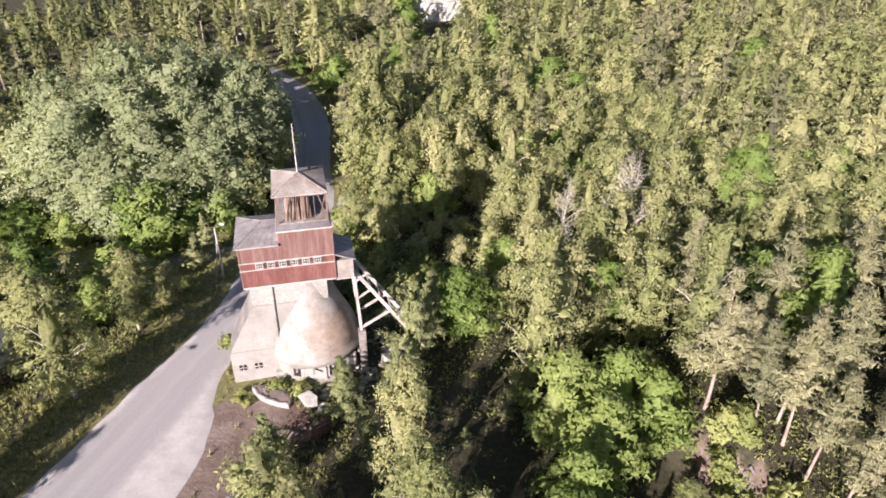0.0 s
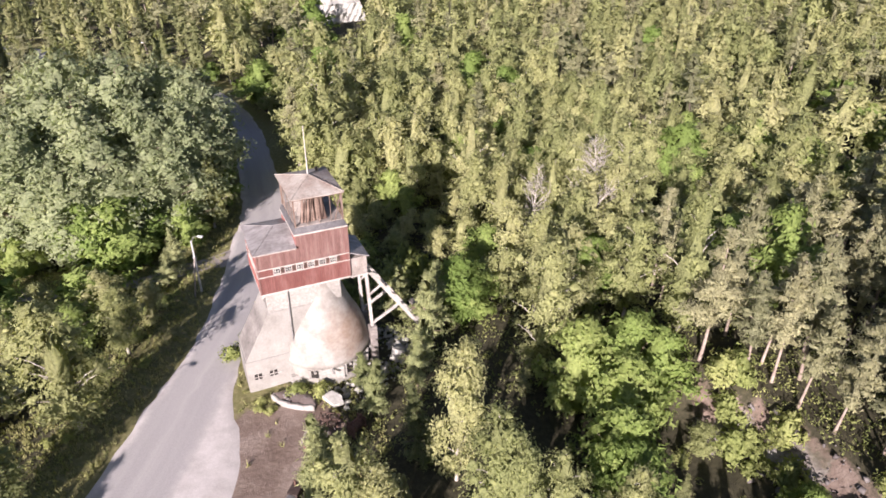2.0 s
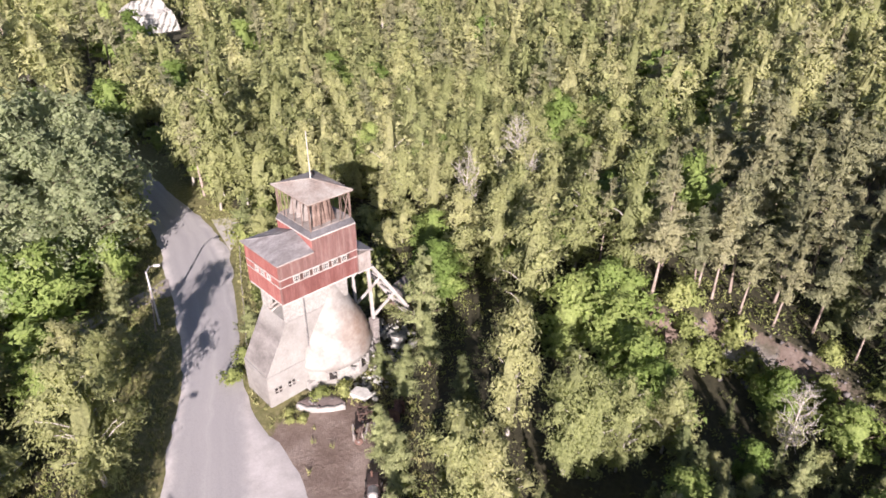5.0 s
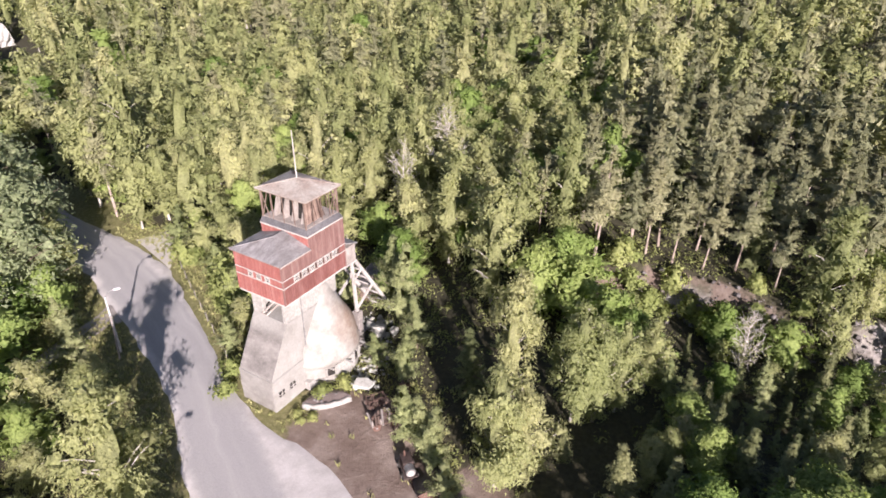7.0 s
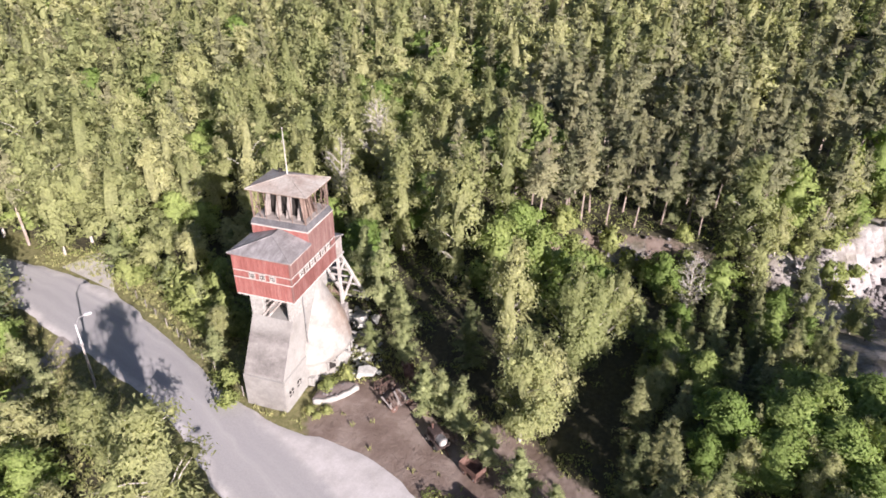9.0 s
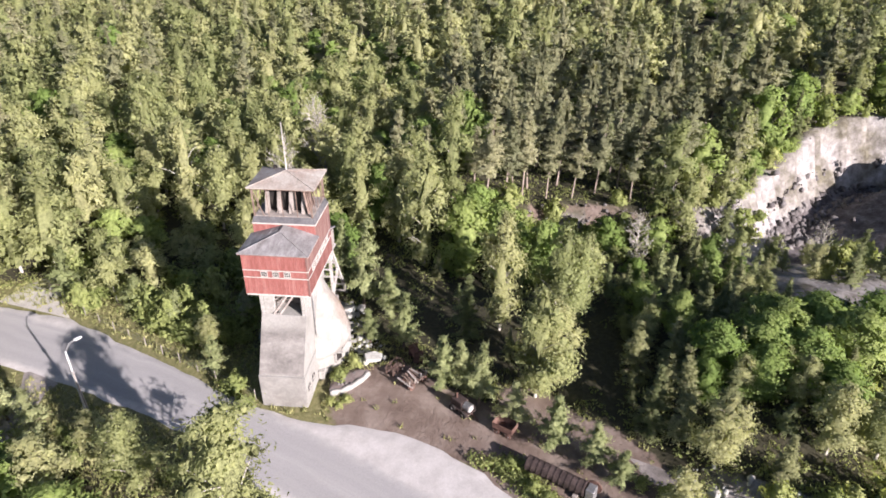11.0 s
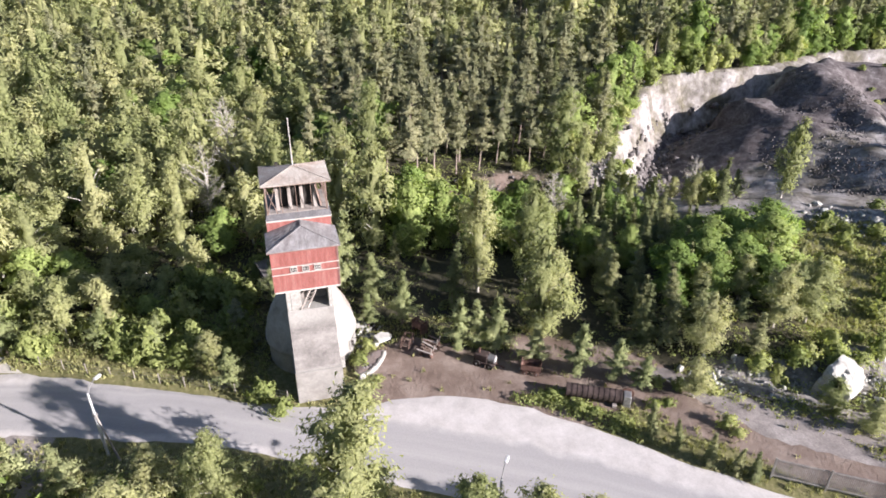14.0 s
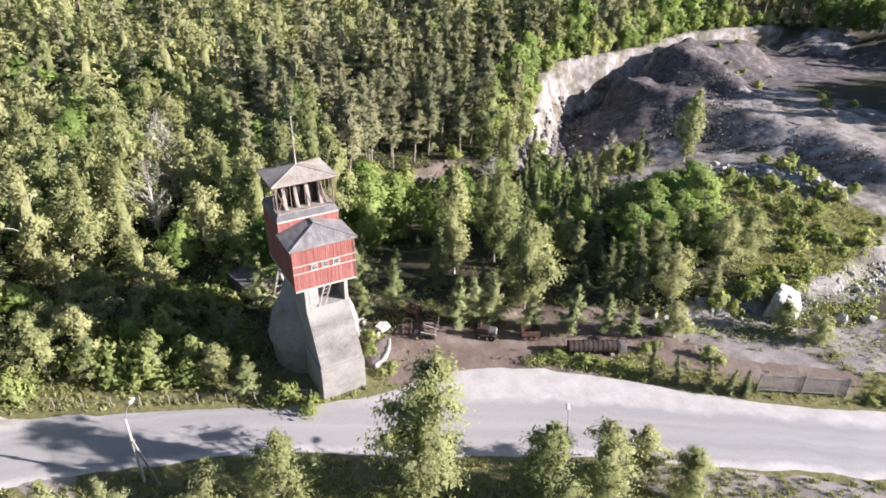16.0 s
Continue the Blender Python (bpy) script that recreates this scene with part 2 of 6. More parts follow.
M_DOME = dome_material()
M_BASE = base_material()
M_BROWNGRAVEL = two_scale("brown_gravel", (0.13, 0.1, 0.09), (0.2, 0.165, 0.15), (0.29, 0.25, 0.235), 0.6, 7, 0.95, relief=0.04)
M_SPOIL = two_scale("spoil_stone", (0.07, 0.062, 0.06), (0.14, 0.128, 0.123), (0.27, 0.255, 0.245), 0.35, 3, 0.95, relief=0.05)

# ---------------------------------------------------------------- ground plan


def smooth(a, b, x):
    t = np.clip((x - a) / (b - a), 0, 1)
    return t * t * (3 - 2 * t)


def to_line(x, y, pts):
    """Distance from places to a polyline, and the side (positive: to its left)."""
    best, side = np.full(np.shape(x), 1e9), np.zeros(np.shape(x))
    for (ax, ay), (bx, by) in zip(pts[:-1], pts[1:]):
        dx, dy = bx - ax, by - ay
        t = np.clip(((x - ax) * dx + (y - ay) * dy) / (dx * dx + dy * dy), 0, 1)
        px, py = x - ax - t * dx, y - ay - t * dy
        d = np.hypot(px, py)
        s = np.sign(dx * (y - ay) - dy * (x - ax))
        side = np.where(d < best, s, side)
        best = np.minimum(best, d)
    return best, side


def wobble(x, y, size, seed=0.0):
    """Cheap smooth relief between -1 and 1."""
    a = np.sin(x / size * 1.7 + seed) * np.cos(y / size * 1.3 - seed * 1.7) + np.sin((x + y) / size * 0.9 + 2.1 * seed) * 0.7
    b = np.sin(x / size * 3.9 - y / size * 2.7 + seed * 3) * 0.5 + np.cos(y / size * 4.6 + x / size * 1.1 + seed) * 0.4
    return (a + b) / 2.6


ROAD_EAST = [(-120, -85), (-60, -22), (-40, 3), (-33.9, 11.8), (-29.3, 18.6), (-26.1, 22.3), (-20.9, 27.7), (-15.6, 33.2), (-11.6, 39.0), (-9.9, 44.0),
             (-9.9, 49.5), (-9.3, 53.5), (-7.2, 59.0), (-5.2, 62.5), (-1.3, 70.8), (2.8, 79.7), (4.6, 88.0), (5.2, 104.0), (6.6, 122.0), (6.6, 135.0), (3.5, 153.0), (-3.9, 173.7), (-16, 196), (-45, 225)]
ROAD_WEST = [(-128, -78), (-66, -14), (-46, 10), (-38.4, 19.5), (-34.5, 25.0), (-30.8, 30.6), (-26.6, 36.6), (-23.0, 42.5),
             (-20.6, 46.6), (-18.2, 51.2), (-15.8, 55.2), (-13.3, 58.6), (-10.6, 64.4), (-8.0, 72.0), (-5.4, 80.8), (-2.3, 91.0), (-0.6, 106.0), (0.0, 120.0), (-0.3, 134.0), (-3.2, 152.0), (-10.6, 171.0), (-23, 191), (-50, 218)]
TRAIL = [(-60, 88), (-37, 80.5), (-27, 77.2), (-18, 75.8), (-8, 77.5)]
QUARRY_RIM = [(30.5, 6), (36, 0), (40, -3.5), (48, -10.5), (55, -18), (58, -26), (57.5, -36), (58, -46), (66, -70), (62, -98), (40, -112), (0, -120)]
QUARRY_CREST = [(-14, -33), (-9, -35), (-1.8, -37.5), (7.4, -38.7), (16.5, -37.5), (28, -36), (37, -34)]
HEAP = [(22, -43.5), (33, -46.5), (43, -48), (50, -51), (53, -58), (49, -66)]
BANK = [(-12.0, 21.5), (-14.3, 18), (-16.8, 13), (-18.3, 8), (-18.9, 2.5), (-20, -3), (-19, -13), (-16, -26)]
SCARP = [(30, 44), (29.5, 36), (31, 31), (32.5, 28.5), (32, 22), (30.5, 14), (31, 7), (34, 1)]


def road_dist(x, y):
    """How far outside the road a place lies; negative on it."""
    de, se = to_line(x, y, ROAD_EAST)
    dw, sw = to_line(x, y, ROAD_WEST)
    inside = (se > 0) & (sw < 0)
    d = np.minimum(de, dw)
    return np.where(inside, -d, d)


def land(x, y):
    """Height of the ground."""
    x, y = np.asarray(x, float), np.asarray(y, float)
    d = road_dist(x, y)
    off = smooth(1.0, 9.0, d)
    z = 0.3 * off * wobble(x, y, 6.0, 0.4) + 0.5 * smooth(8, 40, d) * wobble(x, y, 23.0, 1.3)
    # hollow between the tower and the scarp, plateau beyond it
    ds, ss = to_line(x, y, SCARP)
    along = smooth(46, 36, y) * smooth(-8, 2, y)
    west = np.where(ss < 0, ds, 0.0)
    z -= 2.4 * along * smooth(6, 22, x) * np.where(ss < 0, smooth(0.0, 0.8, ds), 0)
    east = np.where(ss > 0, ds, 0.0)
    z += 2.2 * smooth(-0.2, 0.9, np.where(ss > 0, ds, -1)) * smooth(60, 34, y) * smooth(4, 12, y + 8) * smooth(20, 31, x)
    z += 0.035 * np.clip(x - 60, 0, 400) * smooth(60, 120, x)
    # quarry: rim, pit, spoil bench and heap
    dq, sq = to_line(x, y, QUARRY_RIM)
    out = sq > 0
    rim_h = 2.0 + 5.7 * smooth(0, -22, y)
    ledge = smooth(0.0, 0.5, dq) * 0.5 + smooth(1.6, 2.2, dq + 0.5 * wobble(x, y, 3.0, 1.1)) * 0.35 + smooth(3.2, 4.2, dq) * 0.15
    z = np.where(out & (y < 12) & (x > 28), np.maximum(z, rim_h * smooth(12, 0, y) + z * smooth(0, 12, y)), z)
    pit = 1.2 - 6.4 * smooth(12, 36, x)
    dc, sc = to_line(x, y, QUARRY_CREST)
    bench = 4.7 - 0.45 * np.where(sc > 0, np.maximum(dc - 0.6, 0), 0.0) - 0.05 * np.where(sc < 0, np.maximum(dc - 12, 0), 0.0) + 0.2 * wobble(x, y, 4.0, 0.2)
    heap = 4.9 + 4.3 * smooth(24, 42, x) - 0.62 * np.maximum(0, to_line(x, y, HEAP)[0] - 1.2 - 1.6 * smooth(40, 48, x)) + 0.45 * wobble(x, y, 5.0, 3.1)
    inner = np.maximum(np.maximum(pit, bench), heap)
    inner = np.where(dq < 9, pit + (inner - pit) * smooth(1.0, 9.0, dq + 9 * smooth(-42, -52, y)), inner)
    inner = inner * ledge + rim_h * (1 - ledge) * smooth(20, 32, x)
    w = smooth(4, 14, x + 22 * smooth(-14, -28, y)) * smooth(8, -2, y) * np.where(out, 0.0, 1.0)
    w = np.where((x > 34) & ~out, 1.0 * smooth(9, 5, y), w)
    z = z * (1 - w) + inner * w
    db, sb = to_line(x, y, BANK)
    bank = np.where(sb > 0, db, 0.0) + 0.5 * wobble(x, y, 2.2, 0.9) * smooth(0, 2, db)
    z += (1.5 * smooth(0.1, 1.3, bank) + 0.9 * smooth(2, 14, bank)) * smooth(22, 14, y) * smooth(16, 0, x) * smooth(-30, -22, y)
    return z


def cover(x, y):
    """Weights of grass, bare soil and broken rock."""
    d = road_dist(x, y)
    w = wobble(x, y, 3.0, 0.7)
    soil = smooth(5, 2.2, to_line(x, y, [(-8.6, 45.6), (-4.5, 44.2), (-7, 41), (-9, 37.5), (-14, 30.5)])[0] + 1.5 * w)
    soil = np.maximum(soil, smooth(4.5, 2, to_line(x, y, [(-7, 31), (-12, 25), (-18, 21), (-28, 12)])[0] + w))
    soil = np.maximum(soil, 0.75 * smooth(1.6, 0.4, to_line(x, y, SCARP)[0] + w) * smooth(44, 32, y) * smooth(10, 20, y))
    dq, sq = to_line(x, y, QUARRY_RIM)
    rock = np.where((sq < 0) & (y < 2), smooth(4, 12, x + 26 * smooth(-16, -27, y) + 3 * w) * smooth(-66, -54, y + 3 * w), 0)
    rock = np.maximum(rock, smooth(4.0, 1.0, dq + w) * (y < 14) * (x > 20))
    rock = np.maximum(rock, smooth(3.0, 1.2, to_line(x, y, BANK)[0] + 1.2 * w) * smooth(20, 15, y))
    rock = np.maximum(rock, smooth(1.8, 0.4, to_line(x, y, [(28.5, 31.5), (31, 29.5), (31.8, 26), (31.2, 23)])[0] + 0.8 * w) * 0.8)
    rock = np.maximum(rock, smooth(214, 220, y) * smooth(244, 236, y) * smooth(20, 30, x) * smooth(82, 70, x))
    open_grass = smooth(9, 2, d + 2 * w) * 0.9
    open_grass = np.maximum(open_grass, smooth(9, 3, to_line(x, y, TRAIL)[0] + 2 * w))
    open_grass = np.maximum(open_grass, smooth(19, 13, np.hypot(x + 6, y + 10) + 3 * w))
    open_grass = np.maximum(open_grass, 0.6 * smooth(14, 7, np.hypot(x - 4, y - 66) + 3 * w))
    spoil = np.where((sq < 0) & (y < -4), smooth(26, 34, x + 2 * w), 0) * smooth(1.5, 5, dq)
    return open_grass, soil, rock, spoil


def mesh_from(name, verts, faces, materials, smooth_shade=False, index=None):
    me = bpy.data.meshes.new(name)
    me.from_pydata([tuple(v) for v in verts], [], [tuple(f) for f in faces])
    for m in materials:
        me.materials.append(m)
    if index is not None:
        me.polygons.foreach_set("material_index", np.asarray(index, np.int32))
    if smooth_shade:
        me.polygons.foreach_set("use_smooth", np.ones(len(me.polygons), bool))
    me.update()
    return me


def tri_mesh(name, verts, tris, materials, tint=None, index=None, normals=None):
    """A mesh of triangles straight from arrays."""
    me = bpy.data.meshes.new(name)
    nv, nf = len(verts), len(tris)
    me.vertices.add(nv)
    me.vertices.foreach_set("co", np.asarray(verts, np.float32).ravel())
    me.loops.add(nf * 3)
    me.loops.foreach_set("vertex_index", np.asarray(tris, np.int32).ravel())
    me.polygons.add(nf)
    me.polygons.foreach_set("loop_start", np.arange(0, nf * 3, 3, dtype=np.int32))
    for m in materials:
        me.materials.append(m)
    if index is not None:
        me.polygons.foreach_set("material_index", np.asarray(index, np.int32))
    if tint is not None:
        at = me.attributes.new("tint", "FLOAT", "POINT")
        at.data.foreach_set("value", np.asarray(tint, np.float32))
    me.update(calc_edges=True)
    if normals is not None:
        me.polygons.foreach_set("use_smooth", np.ones(nf, bool))
        me.normals_split_custom_set_from_vertices(np.asarray(normals, np.float32))
    return me


def axis(lo, hi, step, far):
    inner = np.arange(lo, hi + step / 2, step)
    out, s = [], step
    v = hi
    while v < far:
        s *= 1.35
        v += s
        out.append(v)
    outl, s, v = [], step, lo
    while v > -far:
        s *= 1.35
        v -= s
        outl.append(v)
    return np.array(outl[::-1] + list(inner) + out)


def ground_material():
    m, n, l, b = mat("forest_ground", 0.95)
    at = n.new("ShaderNodeAttribute")
    at.attribute_name = "cover"
    sep = n.new("ShaderNodeSeparateColor")
    l.new(at.outputs["Color"], sep.inputs[0])
    fine = noise_node(n, l, 2.2, 8, 0.7)
    big = noise_node(n, l, 0.25, 6, 0.65)
    floor = ramp(n, [(0.3, (0.035, 0.034, 0.02)), (0.5, (0.055, 0.052, 0.031)), (0.7, (0.085, 0.077, 0.045))])
    l.new(fine.outputs[0], floor.inputs[0])
    grass = ramp(n, [(0.3, (0.1, 0.105, 0.04)), (0.5, (0.17, 0.165, 0.07)), (0.7, (0.28, 0.245, 0.13))])
    l.new(fine.outputs[0], grass.inputs[0])
    soil = ramp(n, [(0.3, (0.115, 0.083, 0.064)), (0.5, (0.185, 0.142, 0.116)), (0.72, (0.3, 0.25, 0.212))])
    l.new(big.outputs[0], soil.inputs[0])
    rock = ramp(n, [(0.28, (0.08, 0.07, 0.065)), (0.43, (0.21, 0.197, 0.188)), (0.57, (0.32, 0.307, 0.295)), (0.72, (0.48, 0.46, 0.435))])
    l.new(noise_node(n, l, 0.7, 10, 0.75).outputs[0], rock.inputs[0])
    patch = ramp(n, [(0.38, (0.42, 0.4, 0.3)), (0.5, (0.85, 0.83, 0.78)), (0.6, (1.1, 1.1, 1.1))])
    l.new(noise_node(n, l, 0.16, 6, 0.65).outputs[0], patch.inputs[0])

    def edge(sock):
        a = n.new("ShaderNodeMath")
        a.operation = "ADD"
        l.new(sock, a.inputs[0])
        l.new(fine.outputs[0], a.inputs[1])
        mr = n.new("ShaderNodeMapRange")
        mr.inputs[1].default_value, mr.inputs[2].default_value = 0.85, 1.1
        l.new(a.outputs[0], mr.inputs[0])
        return mr.outputs[0]
    c = mix(n, l, floor.outputs[0], grass.outputs[0], edge(sep.outputs[0]))
    c = mix(n, l, c, soil.outputs[0], edge(sep.outputs[1]))
    c = mix(n, l, c, mix(n, l, rock.outputs[0], patch.outputs[0], 1.0, "MULTIPLY"), edge(sep.outputs[2]))
    dump = ramp(n, [(0.34, (0.045, 0.037, 0.036)), (0.48, (0.095, 0.082, 0.08)), (0.58, (0.165, 0.15, 0.148)), (0.68, (0.31, 0.295, 0.29))])
    l.new(noise_node(n, l, 0.55, 12, 0.8).outputs[0], dump.inputs[0])
    c = mix(n, l, c, dump.outputs[0], edge(at.outputs["Alpha"]))
    l.new(c, b.inputs["Base Color"])
    bump(n, l, fine.outputs[0], b, 0.15, 0.8)
    return m


def build_ground():
    xs, ys = axis(-70, 90, 1.25, 1800), axis(-70, 120, 1.25, 1800)
    X, Y = np.meshgrid(xs, ys)
    Z = land(X, Y)
    open_, soil, rock, spoil = cover(X, Y)
    Z = Z + (rock * (0.35 * wobble(X, Y, 0.9, 2.2) + 0.45 * wobble(X, Y, 2.3, 1.2)) + spoil * (0.4 * wobble(X, Y, 1.7, 4.2) + 0.3 * wobble(X, Y, 0.7, 1.9))) * smooth(2, 6, road_dist(X, Y)) - 0.05 * smooth(1.5, 0, road_dist(X, Y))
    nx, ny = len(xs), len(ys)
    verts = np.stack([X, Y, Z], -1).reshape(-1, 3)
    i = np.arange(nx * ny).reshape(ny, nx)
    a, b, c, d = i[:-1, :-1].ravel(), i[:-1, 1:].ravel(), i[1:, 1:].ravel(), i[1:, :-1].ravel()
    me = tri_mesh("ground", verts, np.concatenate([np.stack([a, b, c], 1), np.stack([a, c, d], 1)]), [ground_material()])
    col = me.attributes.new("cover", "FLOAT_COLOR", "POINT")
    col.data.foreach_set("color", np.stack([open_, soil, rock, spoil], -1).reshape(-1).astype(np.float32))
    me.polygons.foreach_set("use_smooth", np.ones(len(me.polygons), bool))
    tagged(new("ground", me), "uneven forest ground with grass, bare soil and broken limestone", "ground", kind="structure")


def resample(pts, n):
    p = np.array(pts, float)
    s = np.concatenate([[0], np.cumsum(np.hypot(*np.diff(p, axis=0).T))])
    t = np.linspace(0, s[-1], n)
    q = np.stack([np.interp(t, s, p[:, 0]), np.interp(t, s, p[:, 1])], 1)
    for _ in range(2):
        q[1:-1] = (q[:-2] + 2 * q[1:-1] + q[2:]) / 4
    return q


def sheet(name, rim_a, rim_b, n, m, lift, material, label, category, ragged=0.0):
    """A paved sheet between two edge lines, laid on the land, with a thin edge going down."""
    a, b = resample(rim_a, n), resample(rim_b, n)
    rng = np.random.default_rng(len(name))
    a += rng.normal(0, ragged, a.shape)
    b += rng.normal(0, ragged, b.shape)
    verts, faces = [], []
    for i in range(n):
        for j in range(m + 1):
            p = a[i] + (b[i] - a[i]) * j / m
            z = float(land(p[0], p[1])) + lift * (1 if 0 < j < m else 0.0) + (0.0 if 0 < j < m else -0.06)
            verts.append((p[0], p[1], z))
    for i in range(n - 1):
        for j in range(m):
            k = i * (m + 1) + j
            faces.append((k, k + 1, k + m + 2, k + m + 1))
    return tagged(new(name, mesh_from(name, verts, faces, [material], True)), label, category, kind="structure")


def road_material():
    """Pale worn asphalt with tyre tracks and dusty gravel spread along its edges."""
    m, n, l, b = mat("dusty_asphalt", 0.9)
    at = n.new("ShaderNodeAttribute")
    at.attribute_name = "dust"
    fine = noise_node(n, l, 9, 8, 0.75)
    lane = n.new("ShaderNodeAttribute")
    lane.attribute_name = "lane"
    track = n.new("ShaderNodeTexNoise")
    track.inputs["Scale"].default_value, track.inputs["Detail"].default_value = 1.0, 5
    l.new(lane.outputs["Vector"], track.inputs["Vector"])
    tar = ramp(n, [(0.3, (0.305, 0.297, 0.292)), (0.45, (0.328, 0.32, 0.314)), (0.58, (0.348, 0.339, 0.331)), (0.7, (0.385, 0.374, 0.362))])
    l.new(track.outputs[0], tar.inputs[0])
    dust = ramp(n, [(0.3, (0.38, 0.36, 0.342)), (0.5, (0.46, 0.44, 0.42)), (0.7, (0.54, 0.52, 0.5))])
    l.new(noise_node(n, l, 0.6, 8, 0.7).outputs[0], dust.inputs[0])
    a = n.new("ShaderNodeMath")
    a.operation = "ADD"
    l.new(at.outputs["Fac"], a.inputs[0])
    l.new(noise_node(n, l, 0.5, 6, 0.6).outputs[0], a.inputs[1])
    mr = n.new("ShaderNodeMapRange")
    mr.inputs[1].default_value, mr.inputs[2].default_value = 0.7, 1.15
    l.new(a.outputs[0], mr.inputs[0])
    g = ramp(n, [(0.25, (0.82, 0.82, 0.82)), (0.75, (1.15, 1.15, 1.15))])
    l.new(fine.outputs[0], g.inputs[0])
    c = mix(n, l, tar.outputs[0], dust.outputs[0], mr.outputs[0])
    l.new(mix(n, l, c, g.outputs[0], 1.0, "MULTIPLY"), b.inputs["Base Color"])
    bump(n, l, fine.outputs[0], b, 0.006, 0.5)
    return m


def build_road():
    n, m = 260, 16
    a, b = resample(ROAD_EAST, n), resample(ROAD_WEST, n)
    rng = np.random.default_rng(3)
    a += np.clip(rng.normal(0, 0.12, a.shape), -0.25, 0.25)
    b += np.clip(rng.normal(0, 0.12, b.shape), -0.25, 0.25)
    verts, faces, dust, lane = [], [], [], []
    for i in range(n):
        w = float(np.hypot(*(b[i] - a[i])))
        for j in range(m + 1):
            p = a[i] + (b[i] - a[i]) * j / m
            edge = 0 < j < m
            verts.append((p[0], p[1], float(land(p[0], p[1])) + (0.04 + 0.05 * math.sin(math.pi * j / m) if edge else -0.06)))
            west = w * (1 - j / m)
            lane.append((west * 0.9, i * 0.035, 0.0))
            dust.append(max(1 - west / 1.4, (west - 6.2) / 2.0, 0.0 if w > 5 else 1 - 2 * min(j, m - j) / m, -0.1) + 0.0)
    for i in range(n - 1):
        for j in range(m):
            k = i * (m + 1) + j
            faces.append((k, k + 1, k + m + 2, k + m + 1))
    me = mesh_from("road", verts, faces, [road_material()], True)
    me.attributes.new("dust", "FLOAT", "POINT").data.foreach_set("value", np.array(dust, np.float32))
    me.attributes.new("lane", "FLOAT_VECTOR", "POINT").data.foreach_set("vector", np.array(lane, np.float32).ravel())
    tagged(new("road", me), "pale worn asphalt road with dusty gravel edges", "road", kind="structure")
    sheet("trail", [(-60, 89.5), (-37, 82.0), (-27, 78.5), (-18, 77.2), (-5.5, 80.0)], [(-60, 86.5), (-37, 79.0), (-27, 75.9), (-18, 74.4), (-6.9, 75.5)], 40, 4, 0.04, M_PINKGRAVEL,
          "narrow gravel track through rough grass", "track", 0.12)
    sheet("gravel_yard", [(-11, 24.0), (-17, 20.5), (-22.5, 18.0), (-28, 11.5), (-33.5, 4), (-40, -6)], [(-12.5, 20), (-14.5, 17.0), (-19, 11.5), (-22.6, 5.5), (-25.3, -3.0), (-28, -12)], 40, 8, 0.05, M_YARD,
          "pale gravel yard at the foot of the rubble bank", "gravel yard", 0.25)
    sheet("gravel_lay_by", [(-46.5, 9), (-38.6, 19.3), (-34.7, 24.8), (-30.9, 30.4), (-27, 36)], [(-53, 14), (-45, 24), (-40, 30), (-34.5, 35.5), (-28, 38)], 40, 5, 0.03, M_PINKGRAVEL,
          "pinkish gravel lay-by beside the road", "lay-by", 0.15)
    sheet("gravel_turnout", [(5.6, 91.5), (9.5, 89.8), (11.0, 87.5)], [(2.9, 80.0), (7.5, 82.5), (11.2, 85.5)], 14, 5, 0.045, M_GRAVEL, "small pale gravel turnout at the road's edge", "turnout", 0.1)
    sheet("quarry_track", [(-14, -38.5), (-8, -40.5), (-1.5, -43.5), (7.5, -47), (17, -44), (28, -41)], [(-13.5, -34.2), (-9, -36), (-1.8, -38.6), (7.4, -39.8), (16.5, -38.6), (28, -37.4)], 40, 5, 0.05, M_PINKGRAVEL,
          "pinkish haul track along the quarry bench", "track", 0.3)


def build_face():
    """Far white rock face above the road's bend: a lumpy broken wall with a sloping foot."""
    verts, faces, n, m = [], [], 60, 16
    for i in range(n + 1):
        for j in range(m + 1):
            x = 43 + 16 * i / n
            h = 10.0 * math.sin(math.pi * min(1.0, 0.12 + 0.88 * min(i, n - i) / 14) / 2) * j / m
            back = 0.28 * h + 2.4 * (h > 6.5)
            y = 218 + back + 0.12 * (x - 50) + 1.5 * float(wobble(x, 1.7 * h, 4.0, 1.1)) + 0.8 * float(wobble(x, h, 1.3, 2.7))
            verts.append((x, y, h - 0.4))
    for i in range(n):
        for j in range(m):
            k = i * (m + 1) + j
            faces.append((k, k + m + 1, k + m + 2, k + 1))
    k0 = len(verts)
    for i in range(n + 1):
        x, y, z = verts[i * (m + 1) + m]
        verts.append((x, y + 26, z * 0.2 - 0.4))
    for i in range(n):
        faces.append((i * (m + 1) + m, (i + 1) * (m + 1) + m, k0 + i + 1, k0 + i))
    tagged(new("rock_face", mesh_from("rock_face", verts, faces, [M_STONE])), "white broken limestone face above the woods", "rock face", kind="structure")


build_ground()
build_face()
build_road()

# ---------------------------------------------------------------- trees


